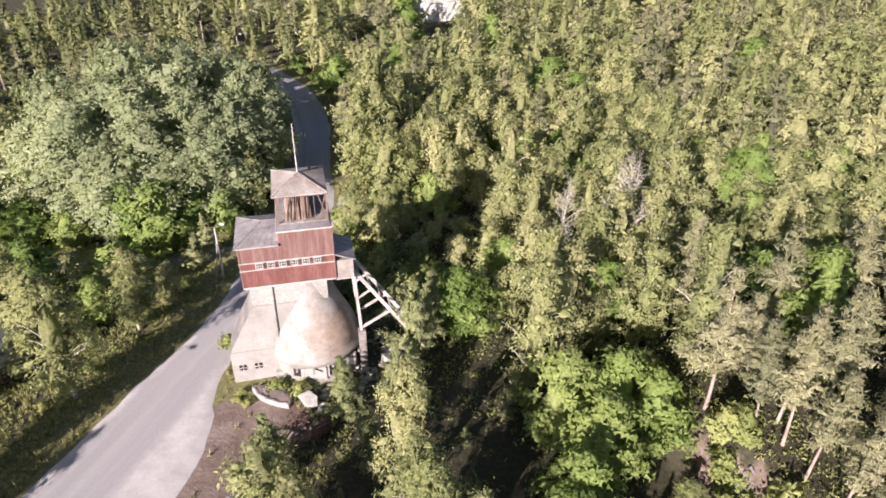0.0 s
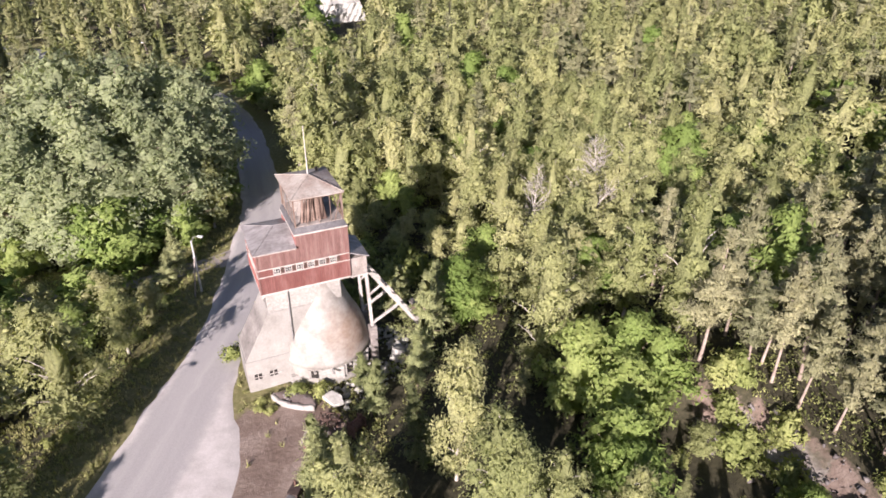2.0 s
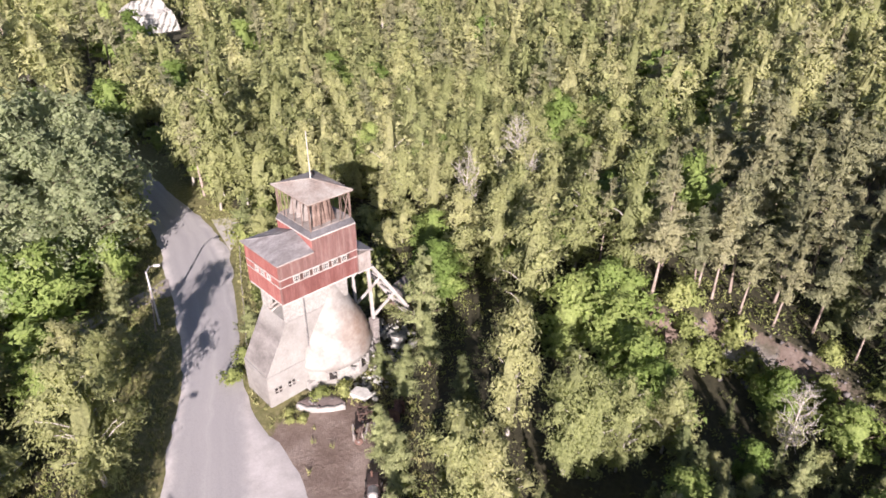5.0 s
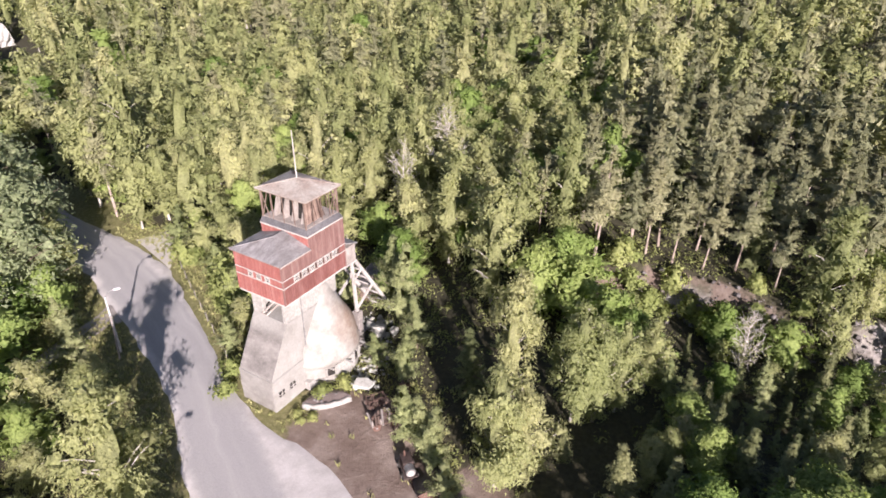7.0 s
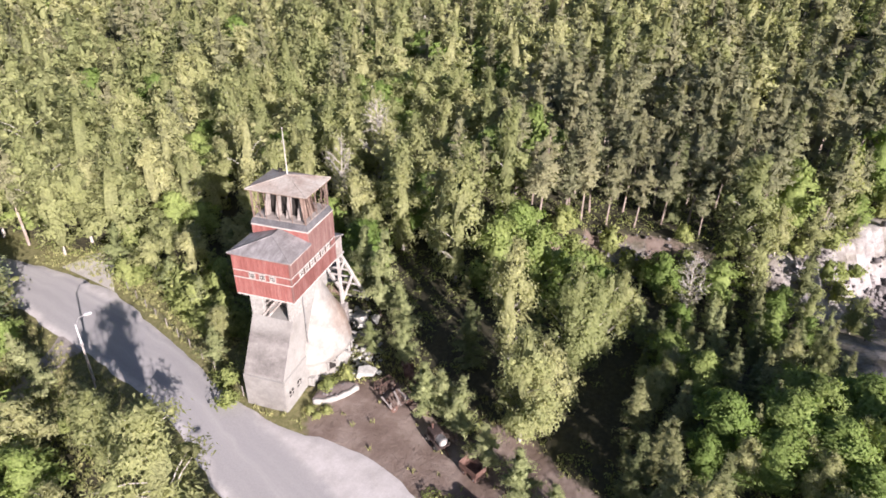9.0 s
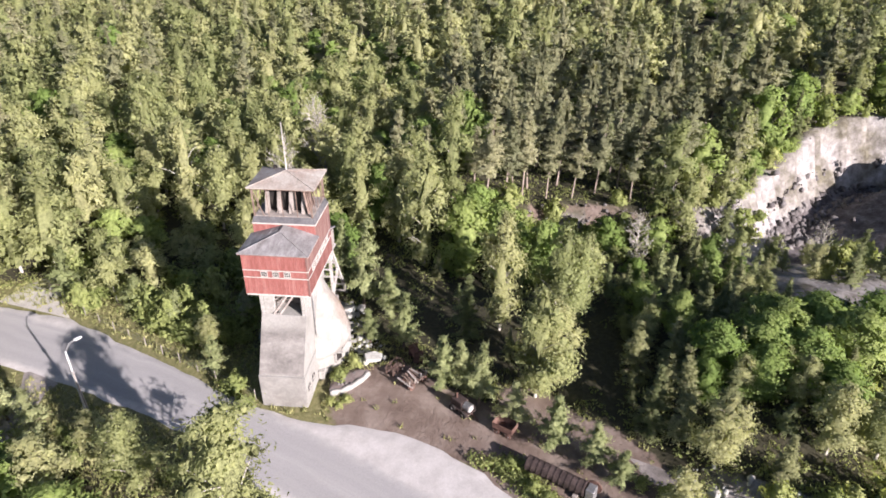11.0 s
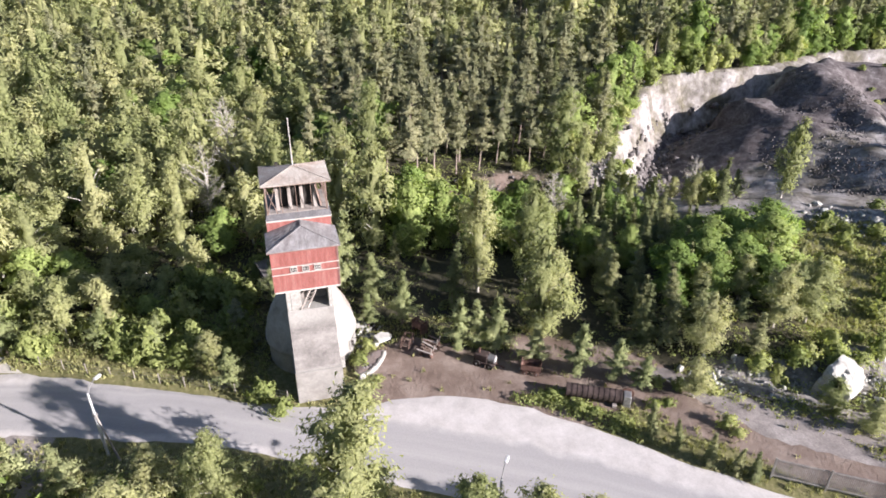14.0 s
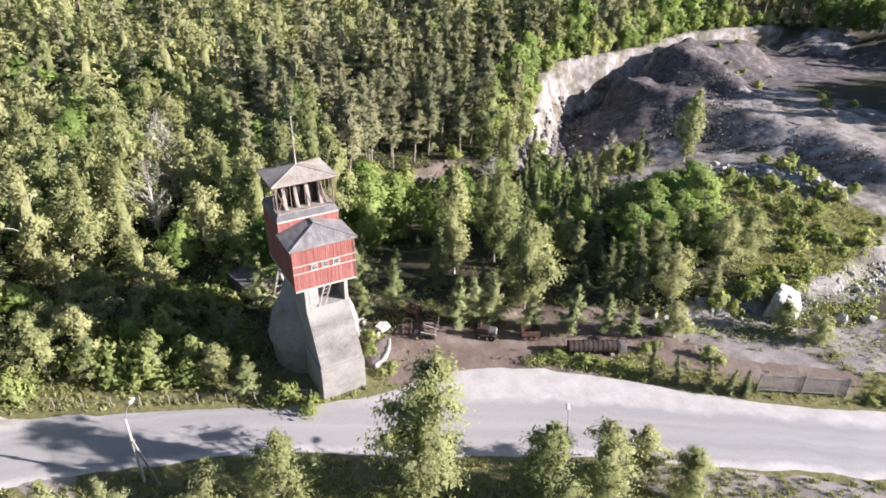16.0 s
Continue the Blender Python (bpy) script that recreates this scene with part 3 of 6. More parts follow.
def tube(path, radii, sides):
    """A tapered tube along a path: vertices and triangles."""
    p, n = np.asarray(path, float), len(path)
    d = np.gradient(p, axis=0)
    d /= np.linalg.norm(d, axis=1)[:, None] + 1e-9
    ref = np.where(np.abs(d[:, 2:3]) > 0.9, np.array([[1.0, 0, 0]]), np.array([[0, 0, 1.0]]))
    u = np.cross(d, ref)
    u /= np.linalg.norm(u, axis=1)[:, None] + 1e-9
    w = np.cross(d, u)
    a = np.arange(sides) * 2 * np.pi / sides
    v = p[:, None, :] + np.asarray(radii)[:, None, None] * (np.cos(a)[None, :, None] * u[:, None, :] + np.sin(a)[None, :, None] * w[:, None, :])
    i = np.arange(n * sides).reshape(n, sides)
    q, r = i[:-1], i[1:]
    q2, r2 = np.roll(q, -1, 1), np.roll(r, -1, 1)
    return v.reshape(-1, 3), np.concatenate([np.stack([q.ravel(), q2.ravel(), r2.ravel()], 1), np.stack([q.ravel(), r2.ravel(), r.ravel()], 1)])


def join(pieces):
    vs, ts, k = [], [], 0
    for v, t in pieces:
        vs.append(v)
        ts.append(np.asarray(t) + k)
        k += len(v)
    return np.concatenate(vs), np.concatenate(ts)


def leaves(rng, centre, out, size, aspect=1.0, spread=0.8, hang=(0, 0, 0)):
    """One pointed leaf spray a place, facing outwards more or less; hang: where its tip points."""
    n = len(centre)
    nor = out + spread * rng.normal(0, 1, (n, 3)) + np.array([0, 0, 0.2])
    nor /= np.linalg.norm(nor, axis=1)[:, None] + 1e-9
    nor *= np.where((nor * out).sum(1) < 0, -1.0, 1.0)[:, None]
    soft = 0.72 * out + 0.55 * nor + np.array([0, 0, 0.12])
    soft /= np.linalg.norm(soft, axis=1)[:, None] + 1e-9
    u = np.asarray(hang, float) + 0.55 * rng.normal(0, 1, (n, 3))
    u -= nor * (u * nor).sum(1)[:, None]
    u /= np.linalg.norm(u, axis=1)[:, None] + 1e-9
    w = np.cross(nor, u)
    s = (size * rng.uniform(0.6, 1.4, n))[:, None]
    a = centre + u * s * 0.66
    b = centre - u * s * 0.4 + w * s * 0.5 * aspect
    c = centre - u * s * 0.4 - w * s * 0.5 * aspect
    v = np.stack([a, b, c], 1).reshape(-1, 3)
    return v, np.arange(3 * n).reshape(n, 3), np.repeat(soft, 3, 0)


# height, crown radius, crown's foot (part of the height), clumps, sprays, size of a spray, its width, clump spread across and upright, widest at, taper, trunk radius
KINDS = {
    "birch": (13.0, 2.9, 0.1, 54, 6200, 0.28, 0.42, 0.42, 0.5, 0.45, 0.52, 0.13),
    "silver_poplar": (18.0, 5.4, 0.03, 170, 9500, 0.4, 0.5, 0.44, 0.75, 0.45, 0.45, 0.34),
    "broadleaf_tree": (10.0, 3.5, 0.05, 70, 7200, 0.34, 0.6, 0.44, 0.36, 0.42, 0.55, 0.17),
    "pine_tree": (16.0, 2.3, 0.34, 46, 5600, 0.34, 0.26, 0.3, 0.17, 0.22, 0.85, 0.13),
    "young_pine": (6.0, 1.6, 0.14, 48, 3600, 0.25, 0.24, 0.16, 0.12, 0.15, 1.0, 0.08),
    "spruce_tree": (12.0, 2.1, 0.03, 100, 5000, 0.34, 0.28, 0.24, 0.13, 0.12, 1.0, 0.14),
    "bare_birch": (14.0, 2.6, 0.25, 70, 1000, 0.22, 0.5, 0.5, 0.5, 0.5, 0.7, 0.14),
    "shrub": (2.6, 1.5, 0.02, 26, 1300, 0.26, 0.55, 0.26, 0.3, 0.4, 0.5, 0.04),
}
LEAF = {"birch": M_BIRCH, "silver_poplar": M_SILVER, "broadleaf_tree": M_BROAD, "pine_tree": M_PINE, "young_pine": M_YOUNG, "spruce_tree": M_SPRUCE, "bare_birch": M_BIRCH, "shrub": M_BUSH}
BARKS = {"birch": M_BIRCHBARK, "silver_poplar": M_BARK, "broadleaf_tree": M_BARK, "pine_tree": M_PINEBARK, "young_pine": M_BARK, "spruce_tree": M_BARK, "bare_birch": M_BIRCHBARK, "shrub": M_BARK}


OCTA = (np.array([(1, 0, 0), (-1, 0, 0), (0, 1, 0), (0, -1, 0), (0, 0, 1), (0, 0, -1)], float),
        np.array([(0, 2, 4), (2, 1, 4), (1, 3, 4), (3, 0, 4), (2, 0, 5), (1, 2, 5), (3, 1, 5), (0, 3, 5)]))
# how much of the crown's girth is closed, leafy heart
HEART = {"birch": 0.22, "silver_poplar": 0.42, "broadleaf_tree": 0.36, "pine_tree": 0.16, "young_pine": 0.2, "spruce_tree": 0.26, "bare_birch": 0.0, "shrub": 0.35}


def lumps(rng, centre, radii, out):
    """A small uneven leafy lump at each place."""
    n = len(centre)
    v, t = OCTA
    a = rng.uniform(0, 6.28, n)
    c, s = np.cos(a)[:, None], np.sin(a)[:, None]
    d = np.stack([c * v[:, 0] - s * v[:, 1], s * v[:, 0] + c * v[:, 1], np.broadcast_to(v[:, 2], (n, 6))], -1)
    p = centre[:, None] + d * radii[:, None] * rng.uniform(0.55, 1.3, (n, 6, 1))
    nor = 0.6 * d + 0.5 * out[:, None] + rng.normal(0, 0.35, d.shape)
    nor /= np.linalg.norm(nor, axis=-1)[..., None] + 1e-9
    return p.reshape(-1, 3), (t[None] + 6 * np.arange(n)[:, None, None]).reshape(-1, 3), nor.reshape(-1, 3)


def grow(kind, seed, part_of=1.0, coarse=1.0, lumpy=True):
    """Trunk and crown of one tree, foot at the origin. part_of: share of the sprays; coarse: how much larger they are."""
    H, R, foot, K, N, size, aspect, sx, sz, wide, taper, tr = KINDS[kind]
    rng = np.random.default_rng(seed)
    low = part_of < 0.4
    needles = kind in ("spruce_tree", "young_pine", "pine_tree")
    girth = lambda f: np.maximum(np.where(f < wide, (0.75 + 0.25 * f / wide) if kind in ("spruce_tree", "young_pine") else (0.35 + 0.65 * (f / wide)), np.maximum(1 - (f - wide) / (1 - wide), 0) ** taper), 0.05)
    K = K if not low else max(14, int(K * 0.55))
    N = int(N * part_of)
    lean = rng.normal(0, 0.035, 2)
    curve = rng.normal(0, 0.012, 2)
    stem = lambda z: np.stack([lean[0] * z + curve[0] * z * z / H * 2, lean[1] * z + curve[1] * z * z / H * 2, z], -1)
    zs = np.linspace(0, H * 0.96, 4 if low else 9)
    pieces = [tube(stem(zs), tr * (1 - zs / H) ** 0.8 + 0.012 + 0.35 * tr * np.exp(-zs / 0.4), 4 if low else 7)]
    f = rng.uniform(0, 1, K) ** (0.65 if low else 0.85 if kind in ("spruce_tree", "young_pine") else 1.0)
    if kind in ("spruce_tree", "young_pine", "pine_tree"):
        f = np.round(f * 14) / 14 + rng.normal(0, 0.008, K)
    f = np.clip(f, 0.0, 1.0)
    prof = girth(f)
    ang = np.arange(K) * 2.39996 + rng.normal(0, 0.5, K)
    rad = R * prof * rng.uniform(0.25, 1.2, K) ** 0.7 * (1 + 0.22 * np.sin(ang * 2 + seed) * rng.uniform(0.3, 1, K))
    z = H * (foot + (1 - foot) * f) * 0.97
    if kind == "silver_poplar":
        z = z * rng.uniform(0.93, 1.06, K)
    base = stem(z)
    cen = base.copy()
    cen[:, 0] += np.cos(ang) * rad
    cen[:, 1] += np.sin(ang) * rad
    tip_up = {"spruce_tree": -0.25, "young_pine": 0.35, "pine_tree": 0.1}.get(kind, 0.1)
    cen[:, 2] += tip_up * rad
    if not low:
        for k in range(0, K, 1 if part_of > 0.9 or kind == "bare_birch" else 2):
            drop = {"spruce_tree": 0.05, "young_pine": 0.1, "pine_tree": 0.25}.get(kind, 0.75) * rad[k]
            s = stem(np.array(max(0.3, z[k] - drop)))
            midp = (s + cen[k]) / 2 + np.array([0, 0, 0.12 * rad[k]])
            r0 = min(tr * 0.5, 0.018 + 0.014 * rad[k])
            if kind == "bare_birch":
                r0 *= 1.5
            pieces.append(tube([s, midp, cen[k]], [r0, r0 * 0.7, r0 * 0.25], 3))
            if kind == "bare_birch":
                for _ in range(5):
                    e = cen[k] + rng.normal(0, 0.55, 3) + np.array([0, 0, 0.4])
                    q = midp + (cen[k] - midp) * rng.uniform(0.1, 1)
                    pieces.append(tube([q, (q + e) / 2 + rng.normal(0, 0.08, 3), e], [r0 * 0.5, r0 * 0.4, r0 * 0.15], 3))
    wts = (0.35 + prof) * rng.uniform(0.35, 1.9, K)
    pick = rng.choice(K, N, p=wts / wts.sum())
    off = rng.normal(0, 1, (N, 3)) * np.array([sx, sx, sz]) * (0.6 + 0.4 * prof[pick])[:, None]
    if kind in ("birch", "bare_birch"):
        off[:, 2] -= np.abs(rng.normal(0, 0.35, N)) * (prof[pick])
    if kind in ("spruce_tree", "young_pine", "pine_tree"):
        t = rng.uniform(0.25 if kind == "pine_tree" else 0.1, 1.12, N)[:, None]
        c0 = base[pick] + np.array([0, 0, -0.05])
        centre = c0 + (cen[pick] - c0) * t + off
    else:
        t = 1 - 0.45 * rng.uniform(0, 1, N)[:, None] ** 2
        centre = base[pick] + (cen[pick] - base[pick]) * t + off
    centre[:, 2] = np.maximum(centre[:, 2], 0.12)
    out = centre - stem(np.clip(centre[:, 2] - 0.12 * H, 0, H))
    out /= np.linalg.norm(out, axis=1)[:, None] + 1e-6
    hang = {"birch": (0, 0, -1.0), "bare_birch": (0, 0, -1.0), "silver_poplar": (0, 0, 0.8), "pine_tree": out + np.array([0, 0, 0.5]), "young_pine": out + np.array([0, 0, 0.7]), "spruce_tree": out + np.array([0, 0, -0.3])}.get(kind, (0, 0, 0.1))
    crown = [leaves(rng, centre, out, size * coarse, aspect, 0.6, hang)]
    if HEART[kind]:
        fs = np.linspace(0.02, 0.96, 5 if low else 8)
        path = stem(H * (foot + (1 - foot) * fs) * 0.97)
        hv, ht = tube(path, R * girth(fs) * HEART[kind] * (1.1 if low else 1.0) * rng.uniform(0.75, 1.15, len(fs)), 6 if low else 9)
        hv = hv + rng.normal(0, 0.07 * R, hv.shape) * np.array([1, 1, 0.6])
        hn = hv - stem(np.clip(hv[:, 2] - 0.06 * H, 0, H))
        crown.append((hv, ht, hn / (np.linalg.norm(hn, axis=1)[:, None] + 1e-9)))
    if lumpy and kind != "bare_birch":
        at = 0.6 if needles else 0.82
        cc = base + (cen - base) * at
        wide_r = (sx * 0.8 * (0.6 + 0.4 * prof) + (0.18 if needles else 0.07) * rad)
        rr_ = np.stack([wide_r, wide_r, sz * 0.8 * (0.6 + 0.4 * prof) + 0.03 * rad], 1)
        oo = cc - stem(np.clip(cc[:, 2] - 0.12 * H, 0, H))
        oo /= np.linalg.norm(oo, axis=1)[:, None] + 1e-6
        crown.append(lumps(rng, cc, rr_, oo))
    cv, ct = join([(v, t) for v, t, n in crown])
    return join(pieces), (cv, ct, np.concatenate([n for v, t, n in crown]))


def tree_proto(kind, seed, label, part_of=1.0, coarse=1.0):
    (tv, tt), (cv, ct, cn) = grow(kind, seed, part_of, coarse)
    top = new(kind)
    tr = new("trunk" if kind != "shrub" else "stem", tri_mesh("trunk", tv, tt, [BARKS[kind]]))
    cr = new("crown" if kind != "shrub" else "foliage", tri_mesh("crown", cv, ct, [LEAF[kind]], normals=cn))
    for o in (tr, cr):
        o.parent = top
    return tagged(top, label, "shrub" if kind == "shrub" else "tree")


LABELS = {
    "birch": "slender birch with pale bark and drooping olive leaves",
    "silver_poplar": "tall broad poplar with silvery grey-green leaves",
    "broadleaf_tree": "bushy broadleaf tree with fresh bright green leaves",
    "pine_tree": "tall Scots pine with bare orange trunk and tufted crown",
    "young_pine": "young bushy pine beside the bare soil",
    "spruce_tree": "narrow dark green spruce with branches to the ground",
    "bare_birch": "half-dead birch with bare pale branches",
    "shrub": "low leafy green shrub in rough grass",
}
PROTO, FREE = {}, {}
for kind, count in (("birch", 4), ("silver_poplar", 3), ("broadleaf_tree", 3), ("pine_tree", 4), ("young_pine", 2), ("spruce_tree", 2), ("bare_birch", 2), ("shrub", 3)):
    PROTO[kind] = [tree_proto(kind, 11 + 7 * i + len(kind), LABELS[kind]) for i in range(count)]
    PROTO[kind, "far"] = [tree_proto(kind, 60 + 7 * i + len(kind), LABELS[kind], 0.41, 1.36) for i in range(count)]
    FREE[kind] = PROTO[kind] + PROTO[kind, "far"]
PLACED = []
tree_rng = random.Random(5)


def plant(kind, x, y, top, width=1.0, absolute=True):
    """A tree whose tip reaches the height top (above sea level of the plan, or above its foot)."""
    z = float(land(x, y)) - 0.05
    h = (top - z if absolute else top) / KINDS[kind][0]
    w = h ** 0.6 * width
    m = pose(x, y, z, 0, 0, tree_rng.uniform(0, 360))
    src = tree_rng.choice(PROTO[kind] if (y < 62 and x < 16 and kind != "shrub") or (kind == "silver_poplar" and x < 0) else PROTO[kind, "far"])
    if src in FREE[kind]:
        FREE[kind].remove(src)
        ob = src
        ob.matrix_basis = m
    else:
        ob = copy_thing(src, m)
        ob.matrix_basis = m
    ob.scale = (w, w, h)
    tagged(ob, group={"shrub": "shrubs"}.get(kind, "trees round the tower"))
    PLACED.append((x, y, KINDS[kind][1] * w))
    return ob


# the trees that stand out, each at its place: x, y, height of the tip
BIRCHES = [(-22.3, 52.5, 14.0), (5.0, 34.0, 14.0), (5.2, 28.2, 13.2), (6.3, 26.6, 11.4), (8.6, 25.4, 10.2), (-4.6, 30.6, 12.2), (-2.8, 29.0, 10.0), (14.2, 24.3, 7.4), (30.2, 45.9, 13.9),
           (31.6, 51.0, 11.0), (22.9, 52.1, 12.8), (23.4, 47.3, 13.6), (26.8, 67.2, 11.7), (27.2, 76.6, 14.6), (42.0, 89.4, 16.3), (16.7, -16.7, 13.0), (-29.5, 41.2, 8.4), (-28.9, 36.5, 5.6),
           (-32.0, 35.0, 5.6), (-27.6, 44.8, 8.6), (-25.4, 69.5, 6.0), (-15.6, 66.4, 5.2), (-18.2, 61.8, 8.0), (-28.6, 62.5, 8.6), (51.5, 56.2, 11.5), (36.5, 54.5, 12.5), (18.2, 43.5, 14.6), (36.8, 64.6, 15.1), (20.0, 110.6, 17.3), (42.9, 64.0, 15.5), (33.2, 41.1, 17.6), (-16.8, 20.3, 4.4), (-21.8, 9.6, 3.8), (-24.6, 8.0, 3.6), (29.5, 9.5, 8.0), (32.5, 7.5, 9.0), (34.0, 3.5, 9.0), (12.6, 98.8, 20.2), (10.6, 96.4, 15.0), (18.4, 90.5, 13.0), (25.0, 71.6, 11.8), (20.5, 82.0, 10.5)]
POPLARS = [(-8.5, 91.5, 16.0), (-15.2, 97.0, 21.0), (-22.5, 93.0, 19.5), (-26.6, 86.0, 17.0), (-18.5, 86.5, 15.5), (-11.8, 86.0, 13.5), (-31.0, 97.0, 18.5), (-6.0, 99.5, 18.0), (-24.3, 104.0, 20.5), (-19.5, 92.0, 19.0), (-13.0, 91.0, 17.0), (-28.5, 91.5, 18.0), (-10.5, 101.0, 19.5), (-21.5, 98.5, 21.5), (-33.0, 90.5, 14.5), (-23.0, 84.0, 12.5), (-16, 104, 20)]
BROADLEAVES = [(17.2, 29.6, 7.4), (16.0, 26.4, 6.4), (24.0, 37.5, 8.6), (27.0, 37.0, 7.0), (21.0, 34.2, 7.4), (19.0, 38.8, 8.6), (-2.6, 2.2, 9.8), (1.3, -0.8, 9.4), (-2.6, 10.1, 8.4), (-3.9, 7.4, 8.6), (3.2, 4.0, 8.0),
               (-6.4, 6.0, 7.4), (-5.5, 11.6, 7.6), (14.5, 53.5, 8.5), (0.5, 7.5, 8.8), (-3.5, 15.2, 8.6), (-2.0, 10.4, 8.8), (0.4, 4.4, 8.9), (16.2, 53.6, 7.1), (21.8, 62.2, 6.5), (27.4, 20.0, 2.8), (26.9, 13.3, 3.4), (43.5, 39.0, 14.6)]
PINES = [(35.4, 31.2, 15.4), (36.6, 33.5, 14.6), (33.6, 32.6, 13.6), (38.0, 30.4, 17.1), (47.3, 25.3, 15.0), (38.0, 17.5, 16.0), (57.3, 7.3, 17.4), (56.8, 28.6, 18.0), (39.8, 41.2, 17.0), (34.8, 27.8, 13.0),
         (34.6, 24.2, 12.6), (36.0, 20.9, 14.6), (39.2, 26.0, 15.0), (41.5, 33.0, 15.5), (49.1, 36.0, 14.5), (87.5, 58.4, 15.0), (95.0, 74.8, 14.0), (42.0, 22.0, 15.2), (44.0, 14.0, 15.0), (51.0, 17.5, 15.5)]
YOUNG_PINES = [(-1.1, 17.6, 5.6), (-12.0, 77.0, 5.9), (-13.6, 73.4, 5.0), (1.2, 43.7, 6.4), (-4.2, 39.2, 6.5), (-6.2, 35.8, 6.5), (-4.9, 36.9, 6.2), (-10.9, 29.2, 6.3), (-12.6, 26.0, 5.2), (8.5, 49.2, 10.6), (10.6, 51.8, 9.4), (-4.2, 61.4, 4.7), (8.2, 56.5, 7.0), (6.4, 45.6, 6.2),
               (6.5, 82.6, 6.8), (2.6, 68.2, 4.6), (4.6, 73.5, 5.2), (-8.5, 32.6, 5.0), (-14.5, 24.4, 4.0), (1.8, 47.2, 4.4)]
SPRUCES = [(3.5, 37.6, 8.4), (-20.3, 27.0, 4.1), (-22.0, 25.3, 3.2), (-24.0, 23.6, 3.4), (-25.3, 22.3, 3.0), (-26.3, 21.2, 3.0), (-1.7, 21.2, 7.7), (-8.7, 21.0, 7.6), (-9.5, 18.4, 10.0), (-9.2, 15.4, 8.0), (17.0, -6.4, 8.0), (3.6, 14.0, 8.0), (31.0, 3.6, 6.0), (-6.3, 19.5, 6.4), (-14.4, 12.2, 6.4), (-1.5, 17.9, 7.6), (37.6, 19.5, 14.0)]
for kind, group in (("birch", BIRCHES), ("silver_poplar", POPLARS), ("broadleaf_tree", BROADLEAVES), ("pine_tree", PINES), ("young_pine", YOUNG_PINES), ("spruce_tree", SPRUCES)):
    for x, y, top in group:
        plant(kind, x, y, top, 1.42 if kind == "silver_poplar" and x < 0 else 1.3 if (x, y) in ((-22.3, 52.5), (12.6, 98.8)) else 0.8 if kind == "spruce_tree" and x < -18 else 1.2 if kind == "young_pine" else 1.25 if kind == "broadleaf_tree" and y < 13 and x < 10 else 0.92 if kind == "birch" and x > 0 and y < 36 else 1.1)
for x, y, top in [(38.5, 1.5, 6.0), (36.2, 59.7, 15.8), (29.0, 63.5, 12.0), (22.0, 17.0, 6.0), (20.0, -4.0, 7.0)]:
    plant("bare_birch", x, y, top)


def kind_at(x, y, r):
    """What grows where."""
    u = 0.55 * r.random() + 0.45 * float(np.clip(0.5 + 0.62 * wobble(x, y, 11.0, 7.3), 0, 1))
    if -4 < x < 26 and 8 < y < 43:
        return "young_pine" if u < 0.45 else "spruce_tree" if u < 0.75 else "birch"
    if 40 < x < 110 and 46 < y < 100:
        return "birch" if u < 0.66 else "broadleaf_tree" if u < 0.84 else "pine_tree"
    if y > 108 and x < 2:
        return "pine_tree" if u < 0.3 else "spruce_tree" if u < 0.72 else "birch"
    if x > 33 and y < 48 and x < 75:
        return "pine_tree" if u < 0.72 else "spruce_tree" if u < 0.82 else "broadleaf_tree" if u < 0.92 else "birch"
    if x > 60:
        return "pine_tree" if u < 0.34 else "birch" if u < 0.78 else "spruce_tree" if u < 0.86 else "broadleaf_tree"
    if x < -8 and y > 60:
        return "birch" if u < 0.5 else "broadleaf_tree"
    if y < 24 and x < 22:
        return "broadleaf_tree" if u < 0.3 else "birch" if u < 0.6 else "young_pine" if u < 0.8 else "spruce_tree"
    return "birch" if u < 0.62 else "broadleaf_tree" if u < 0.74 else "pine_tree" if u < 0.95 else "bare_birch"


def tall_at(x, y, kind, r):
    h = {"birch": 11.5, "silver_poplar": 12.0, "broadleaf_tree": 8.5, "pine_tree": 14.5, "young_pine": 5.0, "spruce_tree": 12.0, "bare_birch": 12.5}[kind]
    if y < 24 and x < 22:
        h = min(h, 8.0)
    if x < -9 and y < 76:
        h = min(h, 7.0)
    h *= 0.55 + 0.45 * float(smooth(10, 26, np.hypot(x + 1, y - 53)))
    # unseen tall trees, added to shade the quarry terrace from the south-west
    if x < 10 and y < -66:
        return r.uniform(12, 18)
    if -4 < x < 30 and 8 < y < 43:
        return r.uniform(2.2, 5.2)
    if float(to_line(x, y, [(4, 59), (22, 80)])[0]) < 4.5:
        h = min(h, 4.8)
    if 2 < x < 22 and 57 < y < 84:
        h = min(h, 7.0)
    return h * r.uniform(0.62, 1.15) if x < 50 and y < 100 else h * r.uniform(0.5, 1.3)


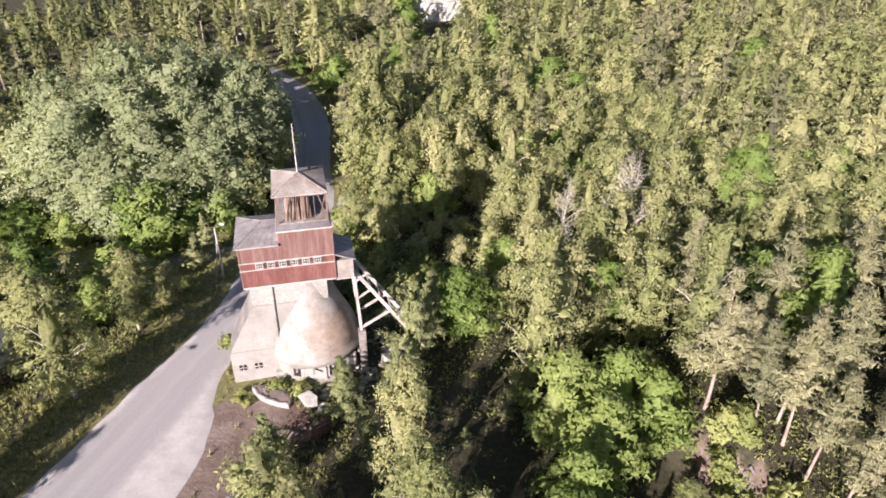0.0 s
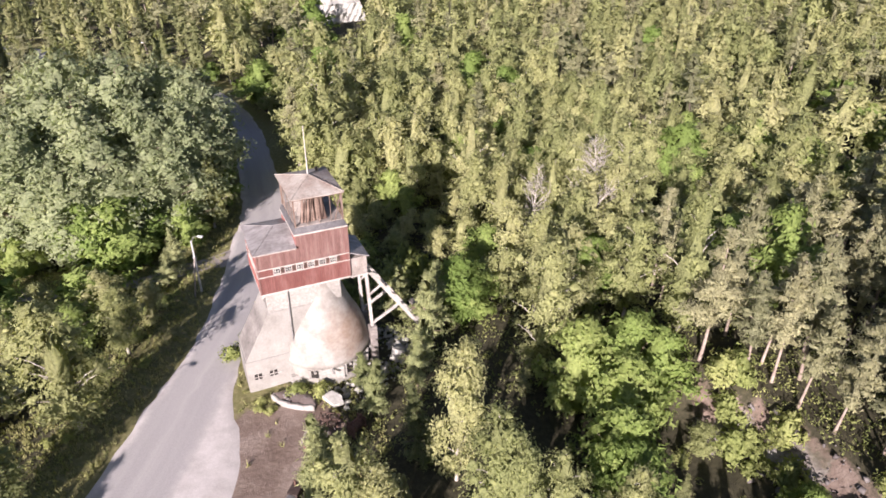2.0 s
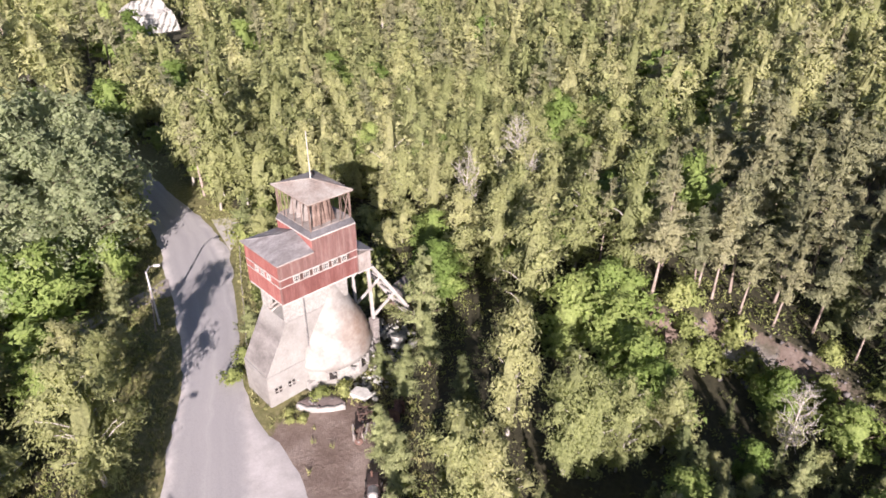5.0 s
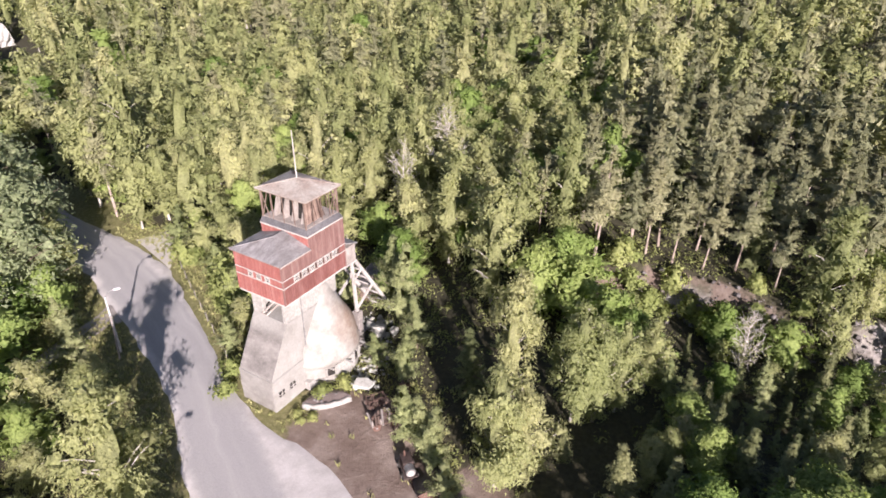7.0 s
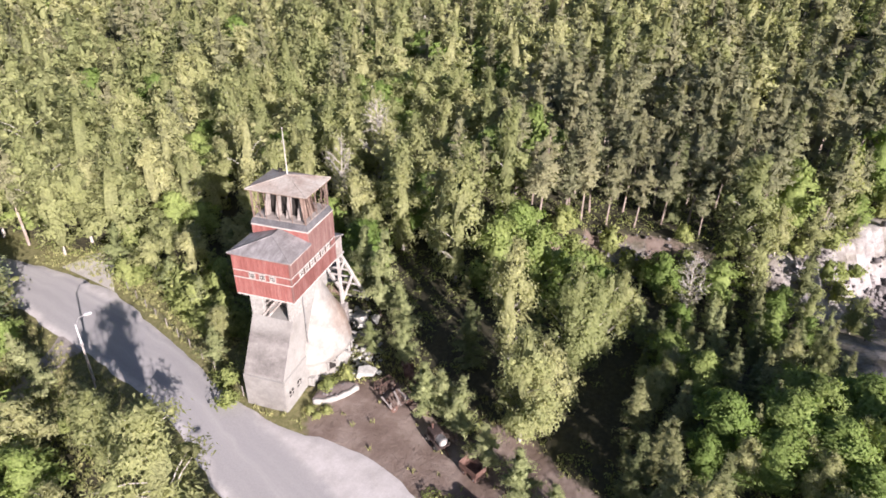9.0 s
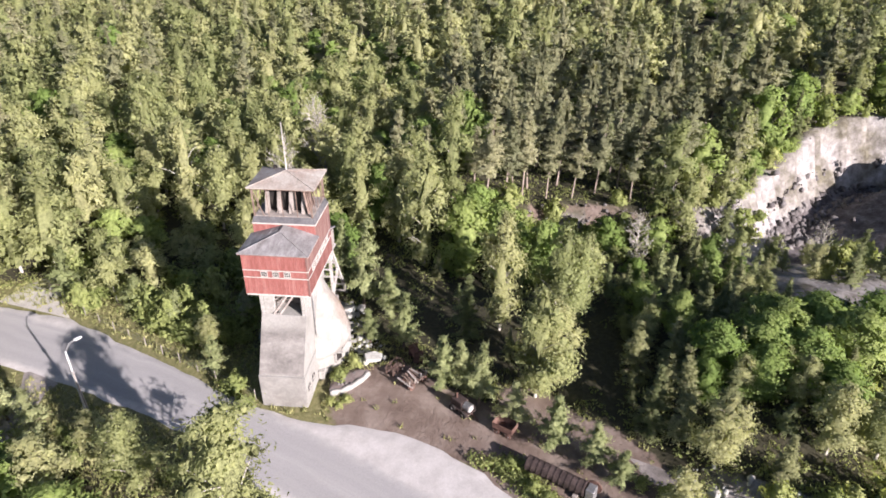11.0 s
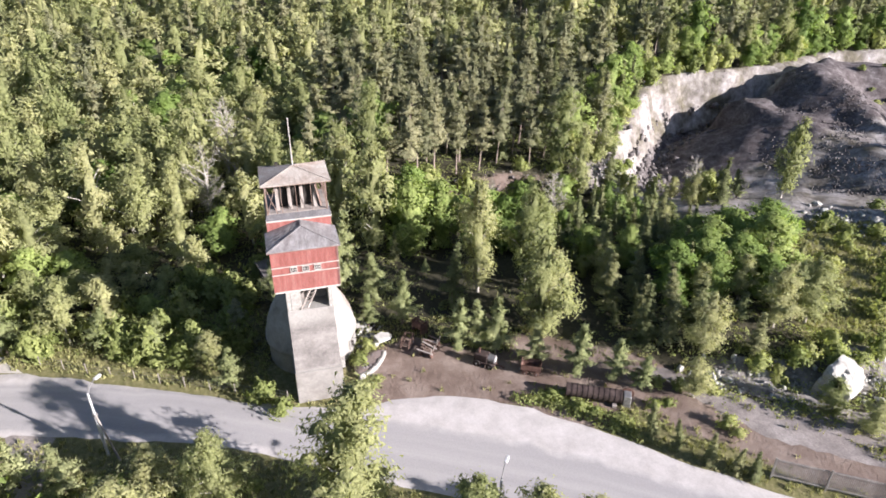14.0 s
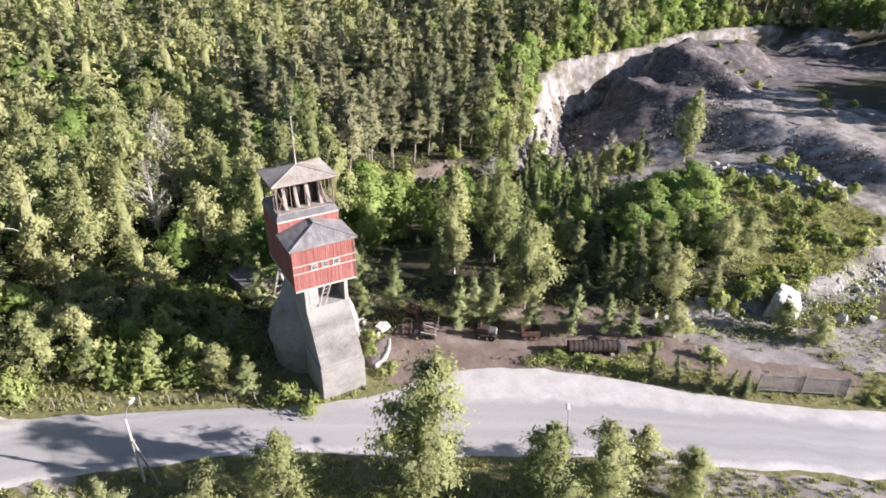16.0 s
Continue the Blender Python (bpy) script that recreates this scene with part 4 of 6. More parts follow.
def open_ground(x, y):
    """True where no tree stands."""
    if float(road_dist(x, y)) < 2.6:
        return True
    if -13 < x < 8.5 and 44.5 < y < 60:
        return True
    for line, wide in (([(-4, 46), (-6, 41), (-9, 36.5), (-14, 30.5)], 4.5), ([(-7, 31), (-12, 25), (-18, 21), (-28, 12), (-38, -4)], 6.0), (TRAIL, 4.0), ([(9, 63.5), (17, 60.5), (15.5, 55)], 4.6), ([(2, 40), (11, 44.5), (20, 51)], 4.0)):
        if float(to_line(x, y, line)[0]) < wide:
            return True
    dq, sq = to_line(x, y, QUARRY_RIM)
    if y < 3 and x > 5 and y > -64 and (sq < 0 or dq < 1.5):
        return True
    ds, ss = to_line(x, y, SCARP)
    if y < 35 and float(ds) < (4.0 if float(ss) < 0 else 1.0):
        return True
    if (-68 < y < -20 and x < 30) or (-108 < y < -60 and x > 8 and sq < 0) or (-66 < y < -2 and x < 12) or (x < -14 and y < 34):
        return True
    if x < -9 and y < 74 and float(to_line(x, y, ROAD_WEST)[1]) > 0 and (float(road_dist(x, y)) < 9.5 or y < 50):
        return True
    if (211 < y < 226 and 41 < x < 61) or (184 < y < 230 and 38 < x < 57):
        return True
    return False


ZONE = [(-52, 34), (-44, 70), (-92, 220), (-60, 290), (95, 300), (215, 210), (262, 60), (235, -75), (150, -150), (70, -170), (-20, -150), (-28, -84), (0, -52), (-8, -2), (-32, 14)]


def wood_zone(x, y):
    """The fan the flight overlooks, plus an unseen corner of added shade trees."""
    inside = False
    for (ax, ay), (bx, by) in zip(ZONE, ZONE[1:] + ZONE[:1]):
        if (ay > y) != (by > y) and x < (bx - ax) * (y - ay) / (by - ay) + ax:
            inside = not inside
    return inside


def fill(count, box, gap, seed):
    """Places for the wood's other trees, no nearer to each other than the gap allows."""
    r = random.Random(seed)
    x0, y0, x1, y1 = box
    cell, grid, made = 6.0, {}, []
    for x, y, w in PLACED:
        grid.setdefault((int(x // cell), int(y // cell)), []).append((x, y))
    for _ in range(count * 14):
        if len(made) >= count:
            break
        x, y = r.uniform(x0, x1), r.uniform(y0, y1)
        i, j = int(x // cell), int(y // cell)
        g = gap * r.uniform(0.75, 1.35) * (1.3 if -4 < x < 30 and 8 < y < 40 else 1.0)
        if any((x - a) ** 2 + (y - b) ** 2 < g * g for p in (-1, 0, 1) for q in (-1, 0, 1) for a, b in grid.get((i + p, j + q), ())):
            continue
        if float(wobble(x, y, 8.0, 5.1)) < -0.72 or not wood_zone(x, y) or open_ground(x, y):
            continue
        grid.setdefault((i, j), []).append((x, y))
        k = kind_at(x, y, r)
        made.append((k, x, y, tall_at(x, y, k, r)))
    return made


thicket = random.Random(17)
for _ in range(900):
    x, y = thicket.uniform(-7, 25), thicket.uniform(-1, 22)
    if y > 27 - 0.55 * (x + 7) + 6 or open_ground(x, y) or any(math.hypot(x - a, y - b) < 2.0 for a, b, w in PLACED):
        continue
    if len(PLACED) > 260:
        break
    plant(thicket.choice(("young_pine", "spruce_tree", "birch", "spruce_tree", "broadleaf_tree")), x, y, thicket.uniform(2.8, 6.4), thicket.uniform(0.75, 1.05), False)
rim = resample(QUARRY_RIM[1:12], 62)
for i in range(1, 61):
    d = rim[i + 1] - rim[i - 1]
    out = np.array([-d[1], d[0]]) / np.hypot(*d)
    for k in range(2):
        x, y = rim[i] + out * (thicket.uniform(1.3, 2.8) + 2.6 * k) + np.array([thicket.uniform(-0.8, 0.8), thicket.uniform(-0.8, 0.8)])
        kind = thicket.choice(("spruce_tree", "broadleaf_tree", "pine_tree", "birch") if k else ("spruce_tree", "shrub", "broadleaf_tree"))
        plant(kind, x, y, thicket.uniform(6.5, 13.0) if k else thicket.uniform(1.4, 5.5), 1.05, False)
near = fill(900, (-48, -8, 66, 112), 4.0, 21)
near.sort(key=lambda t: min(math.hypot(t[1] - a, t[2] - b) for a, b in ((0, 0), (-22, 5), (-42, 19), (-53, 42), (-53, 68))))
for k, x, y, h in near[:120]:
    plant(k, x, y, h, tree_rng.uniform(1.0, 1.4) * (0.7 if -4 < x < 26 and 8 < y < 43 else 1.0), False)
rest = near[120:]
PLACED += [(x, y, 2.0) for k, x, y, h in rest]


def wood(name, trees, share, coarse, label, girth=(1.05, 1.5), lumpy=True):
    """Many trees as one sheet of woodland: real trunks and crowns, joined."""
    mats = [M_BIRCH, M_SILVER, M_BROAD, M_PINE, M_YOUNG, M_SPRUCE, M_BIRCHBARK, M_BARK, M_PINEBARK]
    models = {}
    for kind in KINDS:
        if kind == "shrub":
            continue
        for v in range(5):
            part_of, c = (share, coarse)
            models[kind, v] = grow(kind, 300 + v * 13 + len(kind), part_of * {"silver_poplar": 0.6, "bare_birch": 1.5}.get(kind, 1.0), c, lumpy)
    r = random.Random(77)
    V, T, C, I, NN, k = [], [], [], [], [], 0
    zz = land(np.array([t[1] for t in trees]), np.array([t[2] for t in trees]))
    for (kind, x, y, h), z in zip(trees, zz):
        (tv, tt), (cv, ct, cn) = models[kind, r.randrange(5)]
        s = h / KINDS[kind][0]
        w = s ** 0.6 * r.uniform(*girth)
        a = r.uniform(0, 6.28)
        m = np.array([[math.cos(a) * w, -math.sin(a) * w, 0], [math.sin(a) * w, math.cos(a) * w, 0], [0, 0, s]])
        turn = np.array([[math.cos(a), -math.sin(a), 0], [math.sin(a), math.cos(a), 0], [0, 0, 1]])
        tint = r.random()
        for v, t, nn, im in ((tv, tt, (tv - np.array([0, 0, 1]) * tv[:, 2:]) / 0.2 + 1e-4, mats.index(BARKS[kind])), (cv, ct, cn, mats.index(LEAF[kind]))):
            V.append(v @ m.T + np.array([x, y, z - 0.1]))
            T.append(t + k)
            C.append(np.full(len(v), tint))
            nn = nn @ turn.T
            NN.append(nn / (np.linalg.norm(nn, axis=1)[:, None] + 1e-9))
            I.append(np.full(len(t), im))
            k += len(v)
    me = tri_mesh(name, np.concatenate(V), np.concatenate(T), mats, np.concatenate(C), np.concatenate(I), np.concatenate(NN))
    return tagged(new(name, me), label, "woodland", kind="stuff")


far = [t for t in fill(1150, (-70, -120, 135, 165), 4.6, 22)]
PLACED += [(x, y, 2.0) for k, x, y, h in far]
farther = [t for t in fill(1250, (-100, -170, 270, 300), 5.6, 23)]
wood("mixed_woodland", rest, 0.27, 1.75, "mixed wood of birch, pine and spruce behind the tower")
wood("distant_woodland", far, 0.105, 2.2, "dense mixed woodland further off", (1.15, 1.8))
wood("far_woodland", [(k, x, y, h * 1.12) for k, x, y, h in farther], 0.05, 3.2, "far woodland closing the view", (1.2, 1.85), False)


# ---------------------------------------------------------------- building helpers


def part(name, bm, material, parent, label=""):
    """One mesh object under a thing or a part."""
    me = bpy.data.meshes.new(name)
    bmesh.ops.recalc_face_normals(bm, faces=bm.faces)
    bm.to_mesh(me)
    bm.free()
    for m in (material if isinstance(material, (list, tuple)) else [material]):
        me.materials.append(m)
    ob = new(name, me)
    ob.parent = parent
    if label:
        tagged(ob, label)
    return ob


def boards(name, bm, material, parent, label=""):
    return tagged(part(name, bm, material, parent, label), kind="stuff")


def thing(name, label, category, at=(0, 0, 0), group="", turn=0.0):
    top = new(name)
    top.matrix_basis = pose(*at, 0, 0, turn)
    return tagged(top, label, category, group)


def add_box(bm, lo, hi, bevel=0.0, index=0):
    vs = [bm.verts.new((x, y, z)) for z in (lo[2], hi[2]) for y in (lo[1], hi[1]) for x in (lo[0], hi[0])]
    fs = [bm.faces.new([vs[i] for i in q]) for q in ((0, 2, 3, 1), (4, 5, 7, 6), (0, 1, 5, 4), (2, 6, 7, 3), (0, 4, 6, 2), (1, 3, 7, 5))]
    for f in fs:
        f.material_index = index
    if bevel:
        es = list({e for f in fs for e in f.edges})
        bmesh.ops.bevel(bm, geom=es, offset=bevel, segments=1, affect="EDGES")
    return fs


def boxes(*pairs, bevel=0.0):
    bm = bmesh.new()
    for lo, hi in pairs:
        add_box(bm, lo, hi, bevel)
    return bm


def add_beam(bm, a, b, w, h):
    """A squared timber from a to b."""
    a, b = Vector(a), Vector(b)
    d = (b - a).normalized()
    side = d.cross(Vector((0, 0, 1)))
    side = side.normalized() if side.length > 0.05 else Vector((0, 1, 0))
    up = side.cross(d).normalized()
    vs = [bm.verts.new(p + side * (sx * w / 2) + up * (sz * h / 2)) for p in (a, b) for sx, sz in ((-1, -1), (1, -1), (1, 1), (-1, 1))]
    for q in ((0, 1, 2, 3), (7, 6, 5, 4), (0, 4, 5, 1), (1, 5, 6, 2), (2, 6, 7, 3), (3, 7, 4, 0)):
        bm.faces.new([vs[i] for i in q])


def beam(a, b, w, h):
    bm = bmesh.new()
    add_beam(bm, a, b, w, h)
    return bm


def add_rod(bm, a, b, r0, r1, sides=8):
    a, b = Vector(a), Vector(b)
    q = (b - a).to_track_quat("Z", "Y")
    rings = [[bm.verts.new(p + q @ Vector((math.cos(i * 2 * math.pi / sides) * r, math.sin(i * 2 * math.pi / sides) * r, 0))) for i in range(sides)] for p, r in ((a, r0), (b, r1))]
    for i in range(sides):
        bm.faces.new([rings[0][i], rings[0][(i + 1) % sides], rings[1][(i + 1) % sides], rings[1][i]])
    bm.faces.new(rings[0][::-1])
    bm.faces.new(rings[1])


def rod(a, b, r0, r1=None, sides=8):
    bm = bmesh.new()
    add_rod(bm, a, b, r0, r0 if r1 is None else r1, sides)
    return bm


def solid(outline_a, outline_b):
    """A closed body between two outlines with the same number of corners."""
    bm = bmesh.new()
    va, vb = [bm.verts.new(p) for p in outline_a], [bm.verts.new(p) for p in outline_b]
    n = len(va)
    bm.faces.new(va[::-1])
    bm.faces.new(vb)
    for i in range(n):
        bm.faces.new([va[i], va[(i + 1) % n], vb[(i + 1) % n], vb[i]])
    return bm


# ---------------------------------------------------------------- the tower
tower = thing("kiln_tower", "old lime kiln tower with whitewashed concrete base and red boarded house", "tower", (-0.3, 53.2, 0))
OX, OY = -0.3, 53.2


def rel(p):
    return (p[0] - OX, p[1] - OY, p[2])


# buttress: lower block, sloped shaft, open chamber under the house
S, N = 51.2, 55.2
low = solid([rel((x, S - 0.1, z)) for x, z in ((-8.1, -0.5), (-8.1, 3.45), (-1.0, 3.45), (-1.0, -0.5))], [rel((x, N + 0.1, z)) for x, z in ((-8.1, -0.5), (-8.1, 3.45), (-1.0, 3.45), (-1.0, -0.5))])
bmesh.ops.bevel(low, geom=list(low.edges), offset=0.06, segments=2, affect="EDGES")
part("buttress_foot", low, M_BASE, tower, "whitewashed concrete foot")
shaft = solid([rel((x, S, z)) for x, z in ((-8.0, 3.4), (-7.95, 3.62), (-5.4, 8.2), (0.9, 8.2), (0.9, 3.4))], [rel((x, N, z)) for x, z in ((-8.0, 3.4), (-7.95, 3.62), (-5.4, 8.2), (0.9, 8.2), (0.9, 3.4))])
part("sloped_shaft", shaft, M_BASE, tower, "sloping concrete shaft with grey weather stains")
part("chamber_wall", boxes((rel((-5.4, S, 8.15)), rel((1.3, S + 0.35, 10.6))), bevel=0.02), M_CONCRETE, tower)
part("chamber_wall", boxes((rel((-5.4, N - 0.35, 8.15)), rel((1.3, N, 10.6))), bevel=0.02), M_CONCRETE, tower)
part("chamber_pier", boxes((rel((-5.4, N - 1.25, 8.15)), rel((-5.0, N - 0.37, 10.6))), bevel=0.02), M_CONCRETE, tower)
part("chamber_back", boxes((rel((-3.6, S + 0.37, 8.15)), rel((-3.2, N - 0.37, 10.6)))), M_STAINED, tower)
for dy in (0.0, 0.55):
    part("chute_rail", beam(rel((-5.5, S + 2.3 + dy, 8.35)), rel((-3.9, S + 0.75 + dy, 10.35)), 0.12, 0.16), M_TIMBER, tower)
ladder = bmesh.new()
for i in range(9):
    k = i / 8
    add_beam(ladder, rel((-5.5 + 1.6 * k, S + 2.3 - 1.55 * k, 8.4 + 2.0 * k)), rel((-5.5 + 1.6 * k, S + 2.85 - 1.55 * k, 8.4 + 2.0 * k)), 0.06, 0.05)
part("chute_rungs", ladder, M_TIMBER, tower)


def bell():
    """Round kiln body: a drum that closes like a bell below the house."""
    prof = [(4.15, -0.6), (4.2, 1.9), (4.25, 2.2), (4.42, 2.3), (4.42, 2.75), (4.28, 2.9), (4.2, 3.6), (4.02, 4.4), (3.7, 5.2), (3.2, 6.1), (2.75, 7.0), (2.4, 7.9), (2.15, 8.8), (2.02, 9.7), (2.0, 10.6)]
    bm, n = bmesh.new(), 56
    rings = []
    for r, z in prof:
        ring = []
        for i in range(n):
            a = 2 * math.pi * i / n
            q = r * (1 + 0.006 * math.sin(5 * a + z) + 0.004 * math.sin(11 * a - 2 * z))
            ring.append(bm.verts.new((q * math.cos(a), q * math.sin(a), z)))
        rings.append(ring)
    for p, q in zip(rings[:-1], rings[1:]):
        for i in range(n):
            f = bm.faces.new([p[i], p[(i + 1) % n], q[(i + 1) % n], q[i]])
            f.smooth = True
    bm.faces.new(rings[-1])
    return bm


part("kiln_body", bell(), M_DOME, tower, "bell-shaped kiln body with rust-brown stains on old render")
# openings and blind bays of the drum
for ang, wide, tall, z0, dark in ((-118, 0.8, 0.75, 1.05, True), (-96, 1.9, 1.25, 0.75, False), (-72, 0.8, 1.1, 0.95, True), (-50, 1.7, 1.2, 0.7, False), (-22, 1.9, 1.3, 0.6, True)):
    a = radians(ang)
    c, t = Vector((math.cos(a), math.sin(a), 0)), Vector((-math.sin(a), math.cos(a), 0))
    fr = bmesh.new()
    o = c * 4.22
    for lo_s, hi_s, zlo, zhi in ((-wide / 2 - 0.14, -wide / 2, z0 - 0.1, z0 + tall + 0.12), (wide / 2, wide / 2 + 0.14, z0 - 0.1, z0 + tall + 0.12), (-wide / 2, wide / 2, z0 + tall, z0 + tall + 0.12)):
        add_beam(fr, o + t * ((lo_s + hi_s) / 2) + Vector((0, 0, zlo)), o + t * ((lo_s + hi_s) / 2) + Vector((0, 0, zhi)), abs(hi_s - lo_s), 0.2)
    bay = part("bay_frame", fr, M_CONCRETE, tower)
    pan = bmesh.new()
    q = [c * 4.24 + t * s + Vector((0, 0, z)) for s, z in ((-wide / 2, z0), (wide / 2, z0), (wide / 2, z0 + tall), (-wide / 2, z0 + tall))]
    va, vb = [pan.verts.new(p) for p in q], [pan.verts.new(p - c * 0.3) for p in q]
    pan.faces.new(va)
    for i in range(4):
        pan.faces.new([va[i], va[(i + 1) % 4], vb[(i + 1) % 4], vb[i]])
    part("opening" if dark else "infill", pan, M_DARK if dark else M_CONCRETE, bay, "dark broken opening" if dark else "")
# two small broken windows of the foot, with their bars
for x in (-7.15, -5.75):
    w = part("broken_window", boxes((rel((x - 0.34, S - 0.13, 1.35)), rel((x + 0.34, S - 0.09, 1.95)))), M_DARK, tower, "small broken window, dark inside")
    bm = boxes((rel((x - 0.03, S - 0.17, 1.35)), rel((x + 0.03, S - 0.12, 1.95))), (rel((x - 0.34, S - 0.17, 1.6)), rel((x + 0.34, S - 0.12, 1.66))), (rel((x + 0.34, S - 0.17, 1.55)), rel((x + 0.75, S - 0.12, 1.62))))
    part("window_bar", bm, M_WHITE, w)
part("drain_pipe", rod(rel((-3.6, S - 0.16, 1.2)), rel((-3.5, S - 0.1, 10.4)), 0.055), M_STEEL, tower, "dark thin pipe down the wall")
part("ledge", boxes((rel((-4.3, 50.5, -0.3)), rel((-2.4, 51.1, 0.95))), bevel=0.05), M_CONCRETE, tower)

# ---- boarded house
HX0, HX1, HY0, HY1, HZ0 = -5.8, 2.1, 50.5, 56.0, 10.6
board_rng = random.Random(9)


def boarding(x0, y0, x1, y1, z0, z1, thick=0.03, width=0.17, cut=None):
    """A wall of upright boards, each a little proud or set back."""
    bm = bmesh.new()
    length = math.hypot(x1 - x0, y1 - y0)
    n = max(1, round(length / width))
    ux, uy = (x1 - x0) / length, (y1 - y0) / length
    nx, ny = uy, -ux
    for i in range(n):
        a, b = i * length / n + 0.006, (i + 1) * length / n - 0.006
        d = 0.0 + (0.02 if i % 2 else 0.0) + board_rng.uniform(0, 0.008)
        top = z1 if cut is None else cut((a + b) / 2)
        zb = z0 - board_rng.uniform(0, 0.025)
        q = [(a, -thick), (b, -thick), (b, d), (a, d)]
        lo = [bm.verts.new((x0 + ux * s + nx * o - OX, y0 + uy * s + ny * o - OY, zb)) for s, o in q]
        hi = [bm.verts.new((x0 + ux * s + nx * o - OX, y0 + uy * s + ny * o - OY, top)) for s, o in q]
        bm.faces.new(hi)
        bm.faces.new(lo[::-1])
        for k in range(4):
            bm.faces.new([lo[k], lo[(k + 1) % 4], hi[(k + 1) % 4], hi[k]])
    return bm


part("house_core", boxes((rel((HX0 + 0.06, HY0 + 0.06, HZ0 + 0.02)), rel((HX1 - 0.06, HY1 - 0.06, 14.62))), (rel((-2.34, HY0 + 0.06, 14.63)), rel((HX1 - 0.06, HY1 - 0.06, 15.9)))), M_BROWN, tower)
part("house_floor", boxes((rel((HX0 - 0.03, HY0 - 0.03, HZ0 - 0.14)), rel((HX1 + 0.03, HY1 + 0.03, HZ0 + 0.015))), bevel=0.01), M_WHITE, tower, "pale sill beam under the house")
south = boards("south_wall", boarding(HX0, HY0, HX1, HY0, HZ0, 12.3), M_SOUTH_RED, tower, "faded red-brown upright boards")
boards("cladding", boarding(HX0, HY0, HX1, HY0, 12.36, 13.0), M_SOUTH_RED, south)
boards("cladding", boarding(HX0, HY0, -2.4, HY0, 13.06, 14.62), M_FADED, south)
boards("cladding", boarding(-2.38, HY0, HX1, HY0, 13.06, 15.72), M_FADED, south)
westw = boards("west_wall", boarding(HX0, HY1, HX0, HY0, HZ0, 12.3), M_RED, tower, "brick-red painted upright boards")
boards("cladding", boarding(HX0, HY1, HX0, HY0, 12.36, 13.0), M_RED, westw)
boards("cladding", boarding(HX0, HY1, HX0, HY0, 13.06, 14.62), M_RED, westw)
boards("upper_west_wall", boarding(-2.4, HY1, -2.4, HY0, 14.6, 15.72), M_RED, tower)
northw = boards("north_wall", boarding(HX1, HY1, HX0, HY1, HZ0, 14.62), M_RED, tower)
boards("cladding", boarding(HX1, HY1, -2.4, HY1, 14.64, 15.72), M_RED, northw)
boards("east_wall", boarding(HX1, HY0, HX1, HY1, HZ0, 15.72), M_RED, tower)
for z in (12.27, 12.98):
    part("trim_band", boxes((rel((HX0 - 0.1, HY0 - 0.09, z)), rel((HX1 + 0.05, HY0 - 0.03, z + 0.07))), bevel=0.01), M_WHITE, tower)
    part("trim_band", boxes((rel((HX0 - 0.1, HY0 - 0.03, z)), rel((HX0 - 0.03, HY1 + 0.08, z + 0.07))), bevel=0.01), M_WHITE, tower)
for x, y in ((HX0, HY0), (HX1, HY0), (HX0, HY1)):
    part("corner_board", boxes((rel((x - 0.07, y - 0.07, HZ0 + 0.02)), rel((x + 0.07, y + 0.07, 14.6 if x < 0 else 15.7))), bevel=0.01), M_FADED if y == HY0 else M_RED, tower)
part("fascia", boxes((rel((-2.5, HY0 - 0.08, 15.62)), rel((HX1 + 0.08, HY0 - 0.035, 15.74))), bevel=0.01), M_WHITE, tower)
part("fascia", boxes((rel((-2.5, HY0 - 0.03, 15.62)), rel((-2.43, HY1 + 0.03, 15.74))), bevel=0.01), M_WHITE, tower)


def window(at, along, wide, tall, cols, rows):
    """A small many-paned window: frame, glass and bars."""
    x, y, z = at
    ux, uy = along
    nx, ny = uy, -ux

    def slab(a, b, z0, z1, o0, o1):
        bm = bmesh.new()
        q = [(a, o0), (b, o0), (b, o1), (a, o1)]
        lo = [bm.verts.new((x + ux * s + nx * o - OX, y + uy * s + ny * o - OY, z0)) for s, o in q]
        hi = [bm.verts.new((x + ux * s + nx * o - OX, y + uy * s + ny * o - OY, z1)) for s, o in q]
        bm.faces.new(hi)
        bm.faces.new(lo[::-1])
        for k in range(4):
            bm.faces.new([lo[k], lo[(k + 1) % 4], hi[(k + 1) % 4], hi[k]])
        return bm

    def into(bm, other):
        me = bpy.data.meshes.new("tmp")
        other.to_mesh(me)
        other.free()
        bm.from_mesh(me)
        bpy.data.meshes.remove(me)
    fr = bmesh.new()
    for a, b, z0, z1 in ((-wide / 2, -wide / 2 + 0.06, z, z + tall), (wide / 2 - 0.06, wide / 2, z, z + tall), (-wide / 2 + 0.06, wide / 2 - 0.06, z, z + 0.06), (-wide / 2 + 0.06, wide / 2 - 0.06, z + tall - 0.06, z + tall)):
        into(fr, slab(a, b, z0, z1, 0.02, 0.075))
    win = part("window", fr, M_WHITE, tower, "white many-paned window")
    part("pane", slab(-wide / 2 + 0.06, wide / 2 - 0.06, z + 0.06, z + tall - 0.06, 0.02, 0.045), M_GLASS, win, "dark glass")
    bars = bmesh.new()
    for i in range(1, cols):
        s = -wide / 2 + wide * i / cols
        into(bars, slab(s - 0.022, s + 0.022, z + 0.06, z + tall - 0.06, 0.046, 0.07))
    for i in range(1, rows):
        h = z + tall * i / rows
        into(bars, slab(-wide / 2 + 0.06, wide / 2 - 0.06, h - 0.02, h + 0.02, 0.046, 0.066))
    part("glazing_bar", bars, M_WHITE, win)


